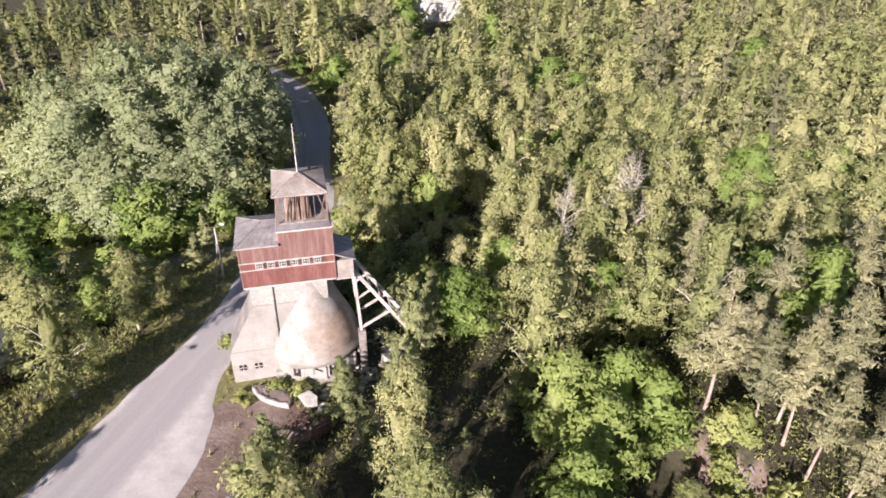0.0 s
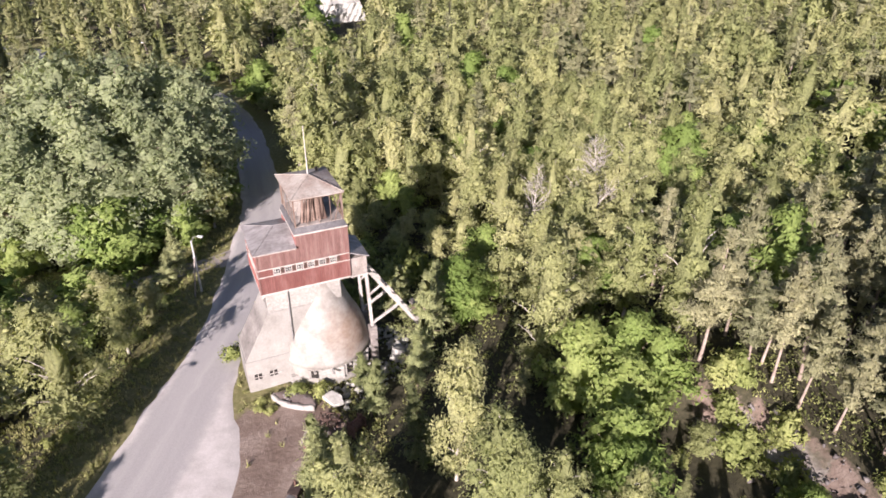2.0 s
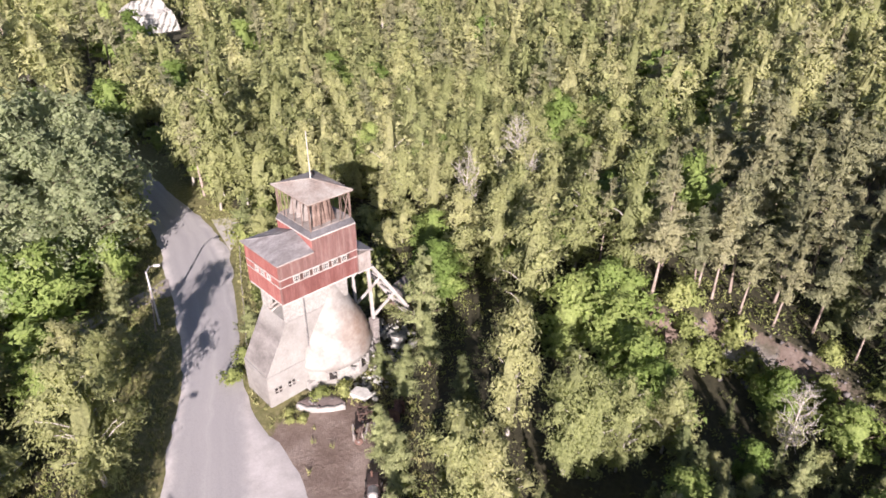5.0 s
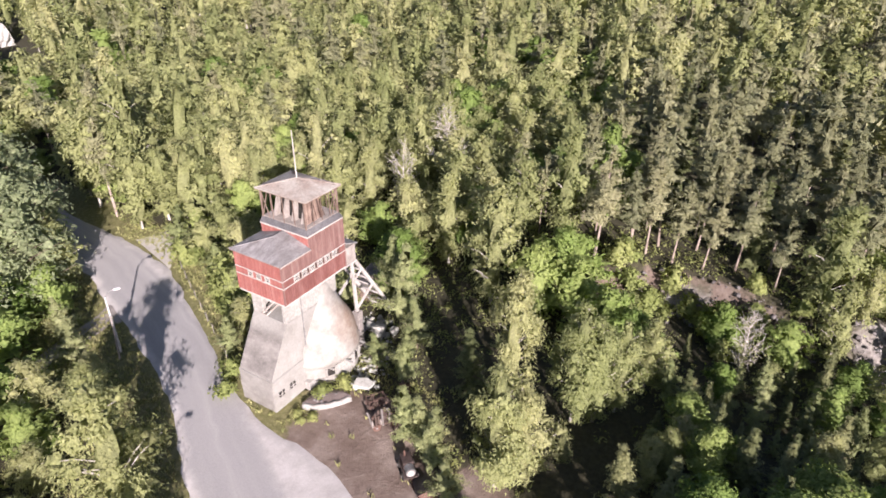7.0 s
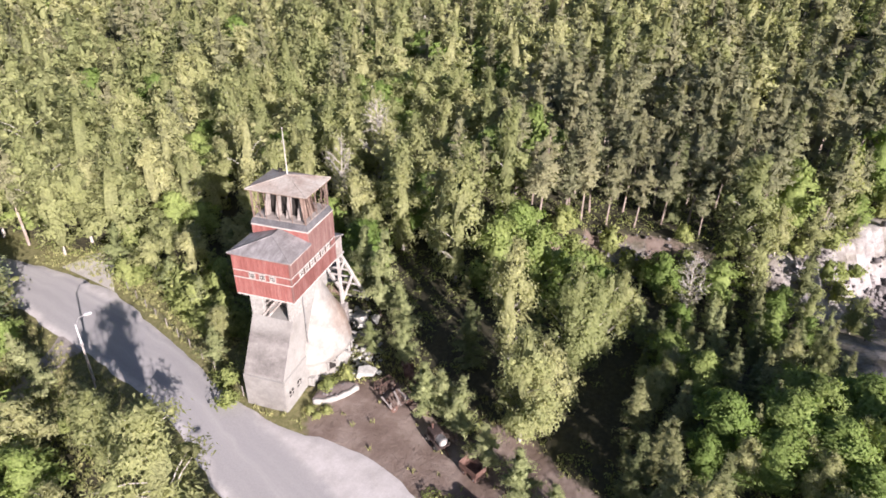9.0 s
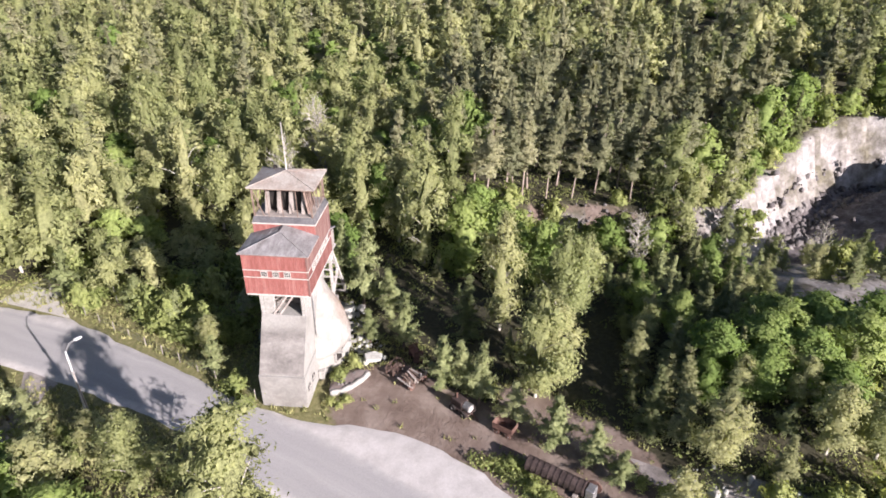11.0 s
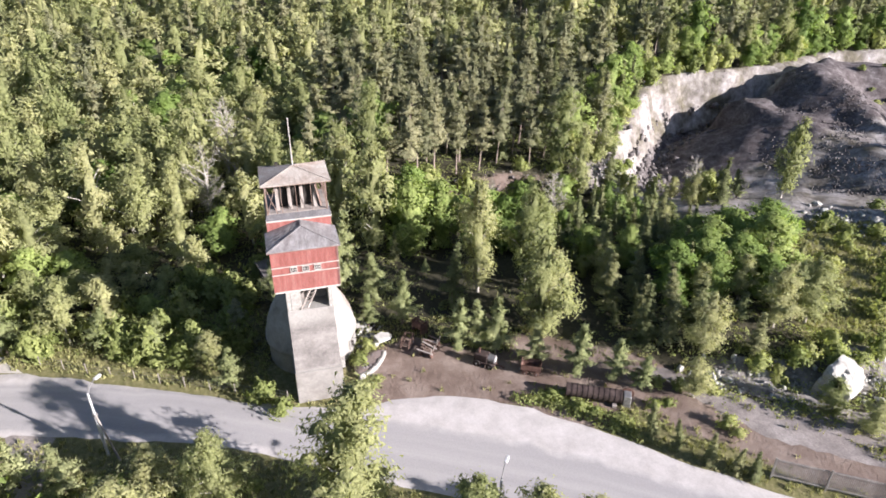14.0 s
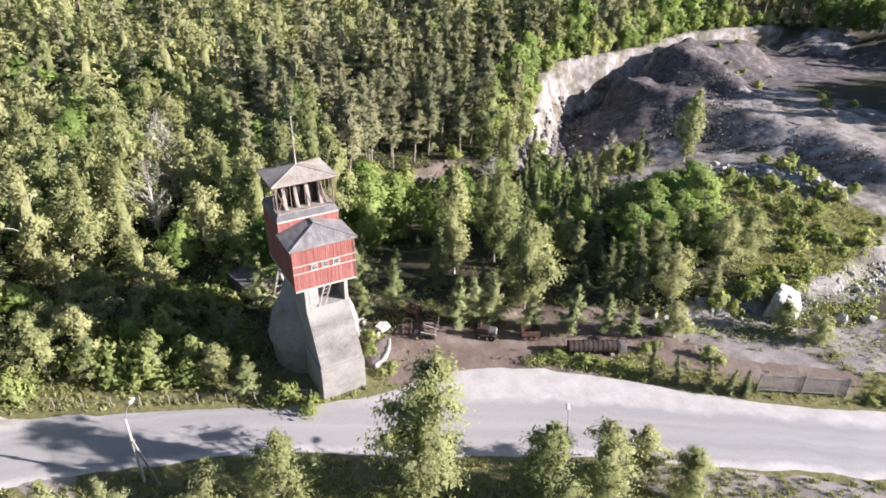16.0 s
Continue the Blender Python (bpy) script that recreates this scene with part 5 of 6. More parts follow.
for i in range(6):
    x = -4.25 + i * 0.98
    window((x, HY0 - 0.02, 12.4), (1, 0), 0.62, 0.56, 3, 2)
    part("shutter", boxes((rel((x + 0.36, HY0 - 0.06, 12.42)), rel((x + 0.62, HY0 - 0.035, 12.94)))), M_DARKBROWN, tower)
for i in range(3):
    window((HX0 - 0.02, 54.25 - i * 1.0, 12.4), (0, -1), 0.58, 0.54, 3, 2)

# ---- roofs


def seamed_roof(parent, name, corners, apexes, faces, label, sheet_mat=M_ROOF):
    bm = bmesh.new()
    vs = [bm.verts.new(rel(p)) for p in corners + apexes]
    for f in faces:
        bm.faces.new([vs[i] for i in f])
    geom = bmesh.ops.extrude_face_region(bm, geom=list(bm.faces))
    bmesh.ops.translate(bm, vec=(0, 0, -0.07), verts=[v for v in geom["geom"] if isinstance(v, bmesh.types.BMVert)])
    return part(name, bm, sheet_mat, parent, label)


def seams(parent, eave_a, eave_b, top_a, top_b, n, sheet_mat=M_ROOF):
    """Standing seams running up a roof face, each a thin upstand."""
    for i in range(1, n):
        k = i / n
        a = Vector(eave_a).lerp(Vector(eave_b), k)
        b = Vector(top_a).lerp(Vector(top_b), k)
        part("seam", beam(rel(a + Vector((0, 0, 0.02))), rel(b + Vector((0, 0, 0.0))), 0.012, 0.012), sheet_mat, parent)


e = 0.28
LW = [(HX0 - e, HY0 - e, 14.66), (-2.42, HY0 - e, 14.66), (-2.42, HY1 + e, 14.66), (HX0 - e, HY1 + e, 14.66)]
r1 = seamed_roof(tower, "lower_roof", LW, [(-3.7, 53.2, 15.62), (-2.42, 53.2, 15.62)], [(0, 1, 5, 4), (4, 5, 2, 3), (0, 4, 3)], "grey rusty sheet-metal hipped roof")
seams(r1, LW[3], LW[0], (-3.75, 53.3, 15.6), (-3.75, 53.1, 15.6), 9)
seams(r1, LW[0], LW[1], (-3.7, 53.15, 15.6), (-2.44, 53.15, 15.62), 6)
seams(r1, LW[2], LW[3], (-2.44, 53.25, 15.62), (-3.7, 53.25, 15.6), 6)
part("ridge_cap", beam(rel((-3.75, 53.2, 15.64)), rel((-2.43, 53.2, 15.64)), 0.14, 0.05), M_ROOF, r1)
for a in (LW[0], LW[3]):
    part("ridge_cap", beam(rel((a[0], a[1], 14.69)), rel((-3.7, 53.2, 15.64)), 0.12, 0.05), M_ROOF, r1)
part("eave_board", boxes((rel((HX0 - e + 0.02, HY0 - e + 0.02, 14.52)), rel((-2.44, HY0 - e + 0.06, 14.64)))), M_WHITE, r1)
part("eave_board", boxes((rel((HX0 - e + 0.02, HY0 - e + 0.08, 14.52)), rel((HX0 - e + 0.06, HY1 + e - 0.02, 14.64)))), M_FADED, r1)
# parapet of sheet metal round the lookout
sk = solid([rel(p) for p in ((-2.46, HY0 - 0.06, 15.75), (HX1 + 0.06, HY0 - 0.06, 15.75), (HX1 + 0.06, HY1 + 0.06, 15.75), (-2.46, HY1 + 0.06, 15.75))],
           [rel(p) for p in ((-2.28, HY0 + 0.12, 16.25), (HX1 - 0.12, HY0 + 0.12, 16.25), (HX1 - 0.12, HY1 - 0.12, 16.25), (-2.28, HY1 - 0.12, 16.25))])
part("metal_skirt", sk, M_SKIRT, tower, "dull grey sheet-metal skirt")
# lookout: posts, rails, braces
PX0, PX1, PY0, PY1, PZ0, PZ1 = -2.2, 1.9, 50.72, 55.78, 16.25, 18.98
for fixed, span in (("y0", (PX0, PX1)), ("y1", (PX0, PX1)), ("x0", (PY0, PY1)), ("x1", (PY0, PY1))):
    n = 4
    for i in range(n + (1 if fixed[0] == "y" else 0)):
        if fixed[0] == "x" and i == 0:
            continue
        s = span[0] + (span[1] - span[0]) * i / n
        p = {"y0": (s, PY0), "y1": (s, PY1), "x0": (PX0, s), "x1": (PX1, s)}[fixed]
        thick = 0.12 if i in (0, n) else 0.05
        part("post", beam(rel((*p, PZ0)), rel((*p, PZ1)), thick, thick), M_BROWN, tower)
for a, b in (((PX0, PY0), (PX1, PY0)), ((PX0, PY1), (PX1, PY1)), ((PX0, PY0), (PX0, PY1)), ((PX1, PY0), (PX1, PY1))):
    part("top_plate", beam(rel((*a, PZ1 - 0.07)), rel((*b, PZ1 - 0.07)), 0.12, 0.14), M_BROWN, tower)
for a, b in (((PX0, 54.95, 16.3), (PX0, 55.75, 18.8)), ((PX0, 55.75, 16.3), (PX0, 54.95, 18.8)), ((1.2, PY0, 16.3), (1.88, PY0, 18.8)), ((1.88, PY0, 16.3), (1.2, PY0, 18.8)), ((PX1, 50.8, 16.3), (PX1, 51.6, 18.8)), ((PX1, 51.6, 16.3), (PX1, 50.8, 18.8))):
    part("brace", beam(rel(a), rel(b), 0.06, 0.06), M_BROWN, tower)
part("lookout_floor", boxes((rel((-2.2, HY0 + 0.18, 16.255)), rel((1.95, HY1 - 0.18, 16.33)))), M_TIMBER, tower, "grey boarded floor")
# hopper cabin inside the lookout: tapered boards with dark gaps
part("hopper_core", solid([rel(p) for p in ((-1.0, 51.5, 16.34), (0.55, 51.5, 16.34), (0.55, 55.0, 16.34), (-1.0, 55.0, 16.34))], [rel(p) for p in ((-0.75, 51.75, 18.85), (0.4, 51.75, 18.85), (0.4, 54.8, 18.85), (-0.75, 54.8, 18.85))]), M_DARK, tower, "dark inside of the hopper cabin")
for y in (51.65, 52.75, 53.8, 54.85):
    part("leaning_post", solid([rel(p) for p in ((-1.7, y - 0.16, 16.34), (-1.15, y - 0.16, 16.34), (-1.15, y + 0.16, 16.34), (-1.7, y + 0.16, 16.34))], [rel(p) for p in ((-0.95, y - 0.12, 18.85), (-0.8, y - 0.12, 18.85), (-0.8, y + 0.12, 18.85), (-0.95, y + 0.12, 18.85))]), M_TIMBER, tower, "pale grey leaning timber post")
cab = random.Random(4)
for i in range(9):
    x = -1.55 + i * 0.26
    part("hopper_board", beam(rel((x, 51.2 + cab.uniform(-0.05, 0.05), 16.34)), rel((x * 0.75 + 0.05 + cab.uniform(-0.1, 0.1), 51.65, 18.8 - cab.uniform(0, 0.3))), 0.2, 0.035), M_BROWN, tower)
for i in range(5):
    part("hopper_batten", beam(rel((-1.4 + i * 0.5, 51.12, 16.4)), rel((-1.1 + i * 0.42 + cab.uniform(-0.3, 0.3), 51.5, 18.5)), 0.05, 0.05), M_DARKBROWN, tower)
e = 0.3
TR = [(-2.42 - 0.05, 50.25, 19.0), (2.05, 50.25, 19.0), (2.05, 56.15, 19.0), (-2.47, 56.15, 19.0)]
r2 = seamed_roof(tower, "top_roof", TR, [(-0.2, 53.0, 19.78), (-0.2, 53.4, 19.78)], [(0, 1, 4), (1, 2, 5, 4), (2, 3, 5), (3, 0, 4, 5)], "rust-tinged grey sheet-metal pyramid roof", M_TOPROOF)
seams(r2, TR[0], TR[1], (-0.25, 53.0, 19.78), (-0.15, 53.0, 19.78), 8, M_TOPROOF)
seams(r2, TR[3], TR[0], (-0.2, 53.35, 19.78), (-0.2, 53.05, 19.78), 10, M_TOPROOF)
seams(r2, TR[1], TR[2], (-0.2, 53.05, 19.78), (-0.2, 53.35, 19.78), 10, M_TOPROOF)
for c in TR:
    part("ridge_cap", beam(rel((c[0], c[1], 19.03)), rel((-0.2, 53.2, 19.81)), 0.12, 0.05), M_TOPROOF, r2)
for a, b in ((TR[0], TR[1]), (TR[1], TR[2]), (TR[2], TR[3]), (TR[3], TR[0])):
    d = Vector((OX, OY, 0)) - Vector(((a[0] + b[0]) / 2, (a[1] + b[1]) / 2, 0))
    o = d.normalized() * 0.03
    part("eave_board", beam(rel((a[0] + o.x, a[1] + o.y, 18.93)), rel((b[0] + o.x, b[1] + o.y, 18.93)), 0.05, 0.12), M_BROWN, r2)
part("roof_vent", boxes((rel((0.75, 54.4, 19.3)), rel((1.0, 54.7, 19.75))), bevel=0.02), M_DARK, r2)
pole = part("flagpole", rod(rel((-0.2, 53.2, 19.6)), rel((-0.2, 53.2, 23.95)), 0.06, 0.035), M_WHITE, tower, "white flagpole")
part("pole_cap", rod(rel((-0.2, 53.2, 23.95)), rel((-0.2, 53.2, 24.05)), 0.06, 0.03), M_WHITE, pole)

# ---- annex and inclined skip track on the east side
annex = boards("annex", boarding(HX1 + 0.02, HY0 + 0.12, 3.72, HY0 + 0.12, 10.5, 12.25), M_TIMBER, tower, "small grey boarded annex")
part("annex_core", boxes((rel((HX1 + 0.02, HY0 + 0.16, 10.52)), rel((3.68, 54.4, 12.2)))), M_TIMBER, annex)
boards("annex_side", boarding(3.72, HY0 + 0.12, 3.72, 54.4, 10.5, 12.2), M_TIMBER, annex)
ar = solid([rel(p) for p in ((HX1 + 0.03, 50.45, 12.9), (3.95, 50.45, 12.2), (3.95, 54.6, 12.2), (HX1 + 0.03, 54.6, 12.9))], [rel(p) for p in ((HX1 + 0.03, 50.45, 13.0), (3.95, 50.45, 12.3), (3.95, 54.6, 12.3), (HX1 + 0.03, 54.6, 13.0))])
part("annex_roof", ar, M_ROOF, annex, "grey sheet-metal lean-to roof")
part("annex_sill", boxes((rel((HX1 + 0.04, 50.5, 10.36)), rel((3.78, 54.5, 10.48)))), M_PALETIMBER, annex)
for y in (51.25, 54.1):
    part("trestle_leg", beam(rel((3.75, y, 10.4)), rel((4.05, y, 4.0)), 0.26, 0.26), M_PALETIMBER, tower, "pale grey squared timber")
    part("inclined_beam", beam(rel((3.7, y, 10.75)), rel((10.5, y + 0.3, 0.3)), 0.24, 0.34), M_PALETIMBER, tower)
    part("strut", beam(rel((4.1, y, 4.3)), rel((6.95, y + 0.14, 5.75)), 0.2, 0.2), M_PALETIMBER, tower)
    part("strut", beam(rel((3.9, y, 7.6)), rel((5.2, y + 0.06, 8.4)), 0.16, 0.16), M_PALETIMBER, tower)
for k in range(7):
    f = (k + 0.5) / 7
    part("cross_tie", beam(rel((3.7 + 6.8 * f, 51.25 + 0.3 * f, 10.55 - 10.45 * f)), rel((3.7 + 6.8 * f, 54.1 + 0.3 * f, 10.55 - 10.45 * f)), 0.14, 0.14), M_PALETIMBER, tower)
part("trestle_pier", boxes((rel((3.75, 50.85, -0.5)), rel((4.45, 51.65, 4.02))), (rel((3.75, 53.7, -0.5)), rel((4.45, 54.5, 4.02))), bevel=0.04), M_STAINED, tower, "concrete pier")

# ---------------------------------------------------------------- things round the tower


def ground_at(x, y):
    return float(land(x, y))


def rock_bm(seed, size, flat=0.75, rough=0.28, cuts=2, cut=0.55):
    """A broken stone: an icosphere pushed about and flattened on some sides."""
    r = random.Random(seed)
    bm = bmesh.new()
    bmesh.ops.create_icosphere(bm, subdivisions=cuts, radius=1.0)
    planes = [(Vector((r.gauss(0, 1), r.gauss(0, 1), r.gauss(0, 1))).normalized(), r.uniform(cut, cut + 0.3)) for _ in range(7 if cut > 0.5 else 12)]
    for v in bm.verts:
        p = v.co.normalized()
        d = 1 + rough * noise.noise(p * 1.3 + Vector((seed * 3.1, 0, 0))) + 0.4 * rough * noise.noise(p * 3.7 + Vector((0, seed * 1.7, 0)))
        p = p * d
        for n, o in planes:
            k = p.dot(n)
            if k > o:
                p = p - n * (k - o) * 0.9
        v.co = Vector((p.x * size[0], p.y * size[1], p.z * size[2] * flat))
    return bm


def boulder(x, y, size, seed, label, material=M_STONE, sink=0.3, group="", cuts=3, cut=0.42):
    bm = rock_bm(seed, size, 0.9, 0.45, cuts, cut)
    me = bpy.data.meshes.new("boulder")
    bm.to_mesh(me)
    bm.free()
    me.materials.append(material)
    ob = new("boulder", me)
    ob.matrix_basis = pose(x, y, ground_at(x, y) + size[2] * (0.7 - sink), 0, 0, seed * 37 % 360)
    return tagged(ob, label, "boulder", group)


boulder(-19.4, 6.7, (2.5, 2.1, 2.5), 3, "huge white limestone boulder beside the gravel yard", cut=0.52, cuts=4)
boulder(6.3, 50.4, (1.2, 1.0, 1.3), 5, "pale broken limestone block beside the kiln")
boulder(7.4, 49.3, (1.0, 0.8, 0.8), 6, "pale broken limestone block beside the kiln")
boulder(6.9, 51.8, (0.8, 0.7, 0.7), 8, "pale broken limestone block beside the kiln")
for i, (x, y, s) in enumerate(((-14.8, 17.2, 0.8), (-15.8, 15.8, 0.6), (-14.0, 18.6, 0.5), (-13.2, 19.4, 0.7), (-23.5, 2.5, 1.0), (-21.8, 4.2, 0.7), (-25.0, -0.5, 0.9), (31.2, 29.4, 0.5), (32.4, 27.6, 0.6), (32.0, 24.6, 0.4))):
    boulder(x, y, (s, s * 0.8, s * 0.8), 20 + i, "rough white limestone rock half sunk in the ground", group="scattered rocks", cuts=2)
for i, (x, y, s) in enumerate(((7.4, -15.6, 0.8), (9.0, -17.0, 0.7), (5.4, -17.0, 0.7), (3.2, -19.4, 0.8), (1.6, -19.0, 0.7), (5.2, -20.8, 0.6), (-0.8, -20.4, 0.7), (11.5, -18.4, 0.7), (-3.0, -22.0, 0.8))):
    boulder(x, y, (s * 1.3, s, s * 0.7), 50 + i, "quarried limestone block tipped on the bank", group="quarried blocks", cuts=2)


def street_lamp(x, y, height, arm, turn, label):
    top = thing("street_lamp", label, "street lamp", (x, y, ground_at(x, y)), "street lamps", turn)
    part("pole", rod((0, 0, -0.3), (0, 0, height - 0.6), 0.13, 0.085, 10), M_GALV, top)
    br = part("bracket", rod((0, 0, height - 0.7), (arm * 0.45, 0, height - 0.05), 0.045, 0.04, 8), M_STEEL, top)
    part("bracket_arm", rod((arm * 0.45, 0, height - 0.05), (arm, 0, height + 0.05), 0.04, 0.035, 8), M_STEEL, br)
    head = bmesh.new()
    add_box(head, (arm - 0.12, -0.13, height - 0.02), (arm + 0.55, 0.13, height + 0.16), 0.05)
    hd = part("lamp_head", head, M_GALV, top, "pale grey lamp head")
    part("lens", boxes(((arm - 0.02, -0.1, height - 0.06), (arm + 0.46, 0.1, height - 0.025))), M_WHITE, hd)
    part("stay", rod((-0.1, -1.3, -0.2), (0, -0.06, height * 0.62), 0.09, 0.07, 8), M_TIMBER, top, "leaning timber stay")
    part("clamp", boxes(((-0.15, -0.15, height * 0.6), (0.15, 0.15, height * 0.63))), M_STEEL, top)
    return top


street_lamp(-10.2, 70.9, 7.3, 1.0, -35, "pale street lamp on a stayed pole by the road")
street_lamp(-26.8, 43.0, 7.6, 1.0, -35, "pale street lamp on a stayed pole by the road")
street_lamp(-11.5, 176.0, 7.5, 1.0, -30, "distant pale street lamp by the road")

# half-moon bed with a low smooth wall before the tower
bx, by = -4.6, 48.1
bed = thing("planting_bed", "half-moon bed with a low whitewashed wall and brown gravel", "planting bed", (bx, by, ground_at(bx, by)))
arc = resample([(-6.35, 49.5), (-5.9, 48.4), (-5.1, 47.6), (-4.2, 46.95), (-3.2, 46.45)], 18)
back = resample([(-6.2, 49.65), (-4.6, 49.8), (-3.1, 49.0), (-2.6, 47.8), (-3.05, 46.6)], 18)
wallm = bmesh.new()
rows_w = []
for i, (x, y) in enumerate(arc):
    q = arc[min(i + 1, 17)] - arc[max(i - 1, 0)]
    nx, ny = q[1] / np.hypot(*q), -q[0] / np.hypot(*q)
    top_z = 0.44 + 0.05 * math.sin(i * 1.3) + 0.03 * math.sin(i * 2.9)
    rows_w.append([wallm.verts.new((x - bx + nx * o, y - by + ny * o, z)) for o, z in ((0.2, -0.2), (0.19, top_z - 0.05), (0.13, top_z), (-0.13, top_z - 0.02), (-0.17, top_z - 0.1), (-0.17, 0.05))])
for p, q in zip(rows_w[:-1], rows_w[1:]):
    for k in range(5):
        f = wallm.faces.new([p[k], p[k + 1], q[k + 1], q[k]])
        f.smooth = True
wallm.faces.new(rows_w[0])
wallm.faces.new(rows_w[-1][::-1])
part("bed_wall", wallm, M_CONCRETE, bed, "low whitewashed wall")
fillm = bmesh.new()
ga = [fillm.verts.new((x - bx, y - by, 0.33)) for x, y in arc]
gm = [fillm.verts.new(((x + u) / 2 - bx, (y + v) / 2 - by, 0.5)) for (x, y), (u, v) in zip(arc, back)]
gb = [fillm.verts.new((x - bx, y - by, 0.3)) for x, y in back]
gc = [fillm.verts.new((x - bx, y - by, -0.25)) for x, y in back]
for lo_r, hi_r in ((ga, gm), (gm, gb), (gb, gc)):
    for k in range(17):
        fillm.faces.new([lo_r[k], lo_r[k + 1], hi_r[k + 1], hi_r[k]]).smooth = True
part("gravel_fill", fillm, M_BROWNGRAVEL, bed, "brown gravel and earth")
rr = random.Random(12)
for i in range(9):
    b = rock_bm(100 + i, (0.22, 0.17, 0.14), 0.9, 0.3, 1)
    bmesh.ops.transform(b, matrix=pose(rr.uniform(-0.9, 1.1), rr.uniform(-0.4, 0.9), 0.46, 0, 0, rr.uniform(0, 360)), verts=b.verts)
    part("stone", b, M_SPOIL, bed)
slab = thing("broken_slab", "broken white concrete slab propped on rubble", "concrete slab", (-1.35, 46.5, ground_at(-1.35, 46.5)), turn=-58)
sb = solid([(-1.0, -0.6, 0.72), (0.55, -0.75, 0.72), (1.05, 0.05, 0.72), (0.35, 0.6, 0.72), (-0.8, 0.45, 0.72)], [(-0.95, -0.55, 0.98), (0.5, -0.7, 1.0), (1.0, 0.05, 0.95), (0.3, 0.55, 1.0), (-0.75, 0.42, 0.98)])
bmesh.ops.transform(sb, matrix=pose(0, 0, 0, 6, 9, 0), verts=sb.verts)
part("slab", sb, M_STONE, slab, "broken white slab")
for i, (x, y, s_) in enumerate(((-0.5, 0.1, 0.6), (0.3, 0.2, 0.55), (-0.9, 0.6, 0.5), (0.9, 0.7, 0.4), (1.3, 0.1, 0.35), (-1.5, 0.4, 0.45), (-1.9, 1.0, 0.5), (0.2, 1.3, 0.4), (-1.1, 1.5, 0.35))):
    b = rock_bm(140 + i, (s_, s_ * 0.75, s_ * 0.7), 0.9, 0.35, 2)
    bmesh.ops.transform(b, matrix=pose(x, y, s_ * 0.4, 0, 0, rr.uniform(0, 360)), verts=b.verts)
    part("stone", b, M_STONE, slab)


def wheel(parent, at, radius, width, material=M_RUST, axis_y=True):
    bm = bmesh.new()
    x, y, z = at
    add_rod(bm, (x, y - width / 2, z), (x, y + width / 2, z), radius, radius, 16)
    w = part("wheel", bm, material, parent)
    part("hub", rod((x, y - width / 2 - 0.03, z), (x, y + width / 2 + 0.03, z), radius * 0.3, sides=10), M_STEEL, w)
    return w


def ore_cart(x, y, turn, label, material=M_RUST, tipped=0.0):
    top = thing("ore_cart", label, "mine cart", (x, y, ground_at(x, y)), "old mine carts", turn)
    tub = solid([(-0.75, -0.4, 0.5), (0.75, -0.4, 0.5), (0.75, 0.4, 0.5), (-0.75, 0.4, 0.5)], [(-0.95, -0.6, 1.35), (0.95, -0.6, 1.35), (0.95, 0.6, 1.35), (-0.95, 0.6, 1.35)])
    top_face = max(tub.faces, key=lambda f: f.calc_center_median().z)
    ins = bmesh.ops.inset_region(tub, faces=[top_face], thickness=0.07)
    bmesh.ops.translate(tub, vec=(0, 0, -0.6), verts=top_face.verts)
    part("tub", tub, material, top)
    for s in (-0.32, 0.32):
        part("frame_rail", boxes(((-1.0, s - 0.05, 0.36), (1.0, s + 0.05, 0.48))), M_DARKBROWN, top)
    for sx in (-0.55, 0.55):
        part("axle", rod((sx, -0.45, 0.25), (sx, 0.45, 0.25), 0.04), M_STEEL, top)
        for sy in (-0.42, 0.42):
            wheel(top, (sx, sy, 0.25), 0.25, 0.08)
    part("buffer", boxes(((1.0, -0.15, 0.36), (1.14, 0.15, 0.5)), bevel=0.02), M_STEEL, top)
    return top


ore_cart(-9.6, 33.4, 62, "rust-brown iron mine cart standing on the verge")


def open_frame(x, y, turn, label):
    """A cart's bare frame, tub gone: sills, uprights, top rails and axles."""
    top = thing("cart_frame", label, "mine cart", (x, y, ground_at(x, y)), "old mine carts", turn)
    for s in (-0.4, 0.4):
        part("sill", beam((-0.95, s, 0.4), (0.95, s, 0.4), 0.1, 0.12), M_DARKBROWN, top)
        part("top_rail", beam((-0.9, s * 1.1, 1.15), (0.9, s * 1.1, 1.05), 0.06, 0.07), M_DARKBROWN, top)
        for k in (-0.85, -0.1, 0.8):
            part("upright", beam((k, s, 0.45), (k + 0.04, s * 1.1, 1.12), 0.07, 0.07), M_DARKBROWN, top)
        part("brace", beam((-0.8, s, 0.45), (-0.12, s * 1.1, 1.1), 0.05, 0.05), M_DARKBROWN, top)
    for k in (-0.85, 0.8):
        part("cross_rail", beam((k, -0.44, 1.12), (k, 0.44, 1.12), 0.06, 0.06), M_DARKBROWN, top)
    for sx in (-0.55, 0.55):
        part("axle", rod((sx, -0.45, 0.25), (sx, 0.45, 0.25), 0.04), M_RUST, top)
        for sy in (-0.42, 0.42):
            wheel(top, (sx, sy, 0.25), 0.25, 0.08, M_DARKBROWN)
    return top


open_frame(-2.5, 44.0, -30, "dark rusty open frame of a mine cart")


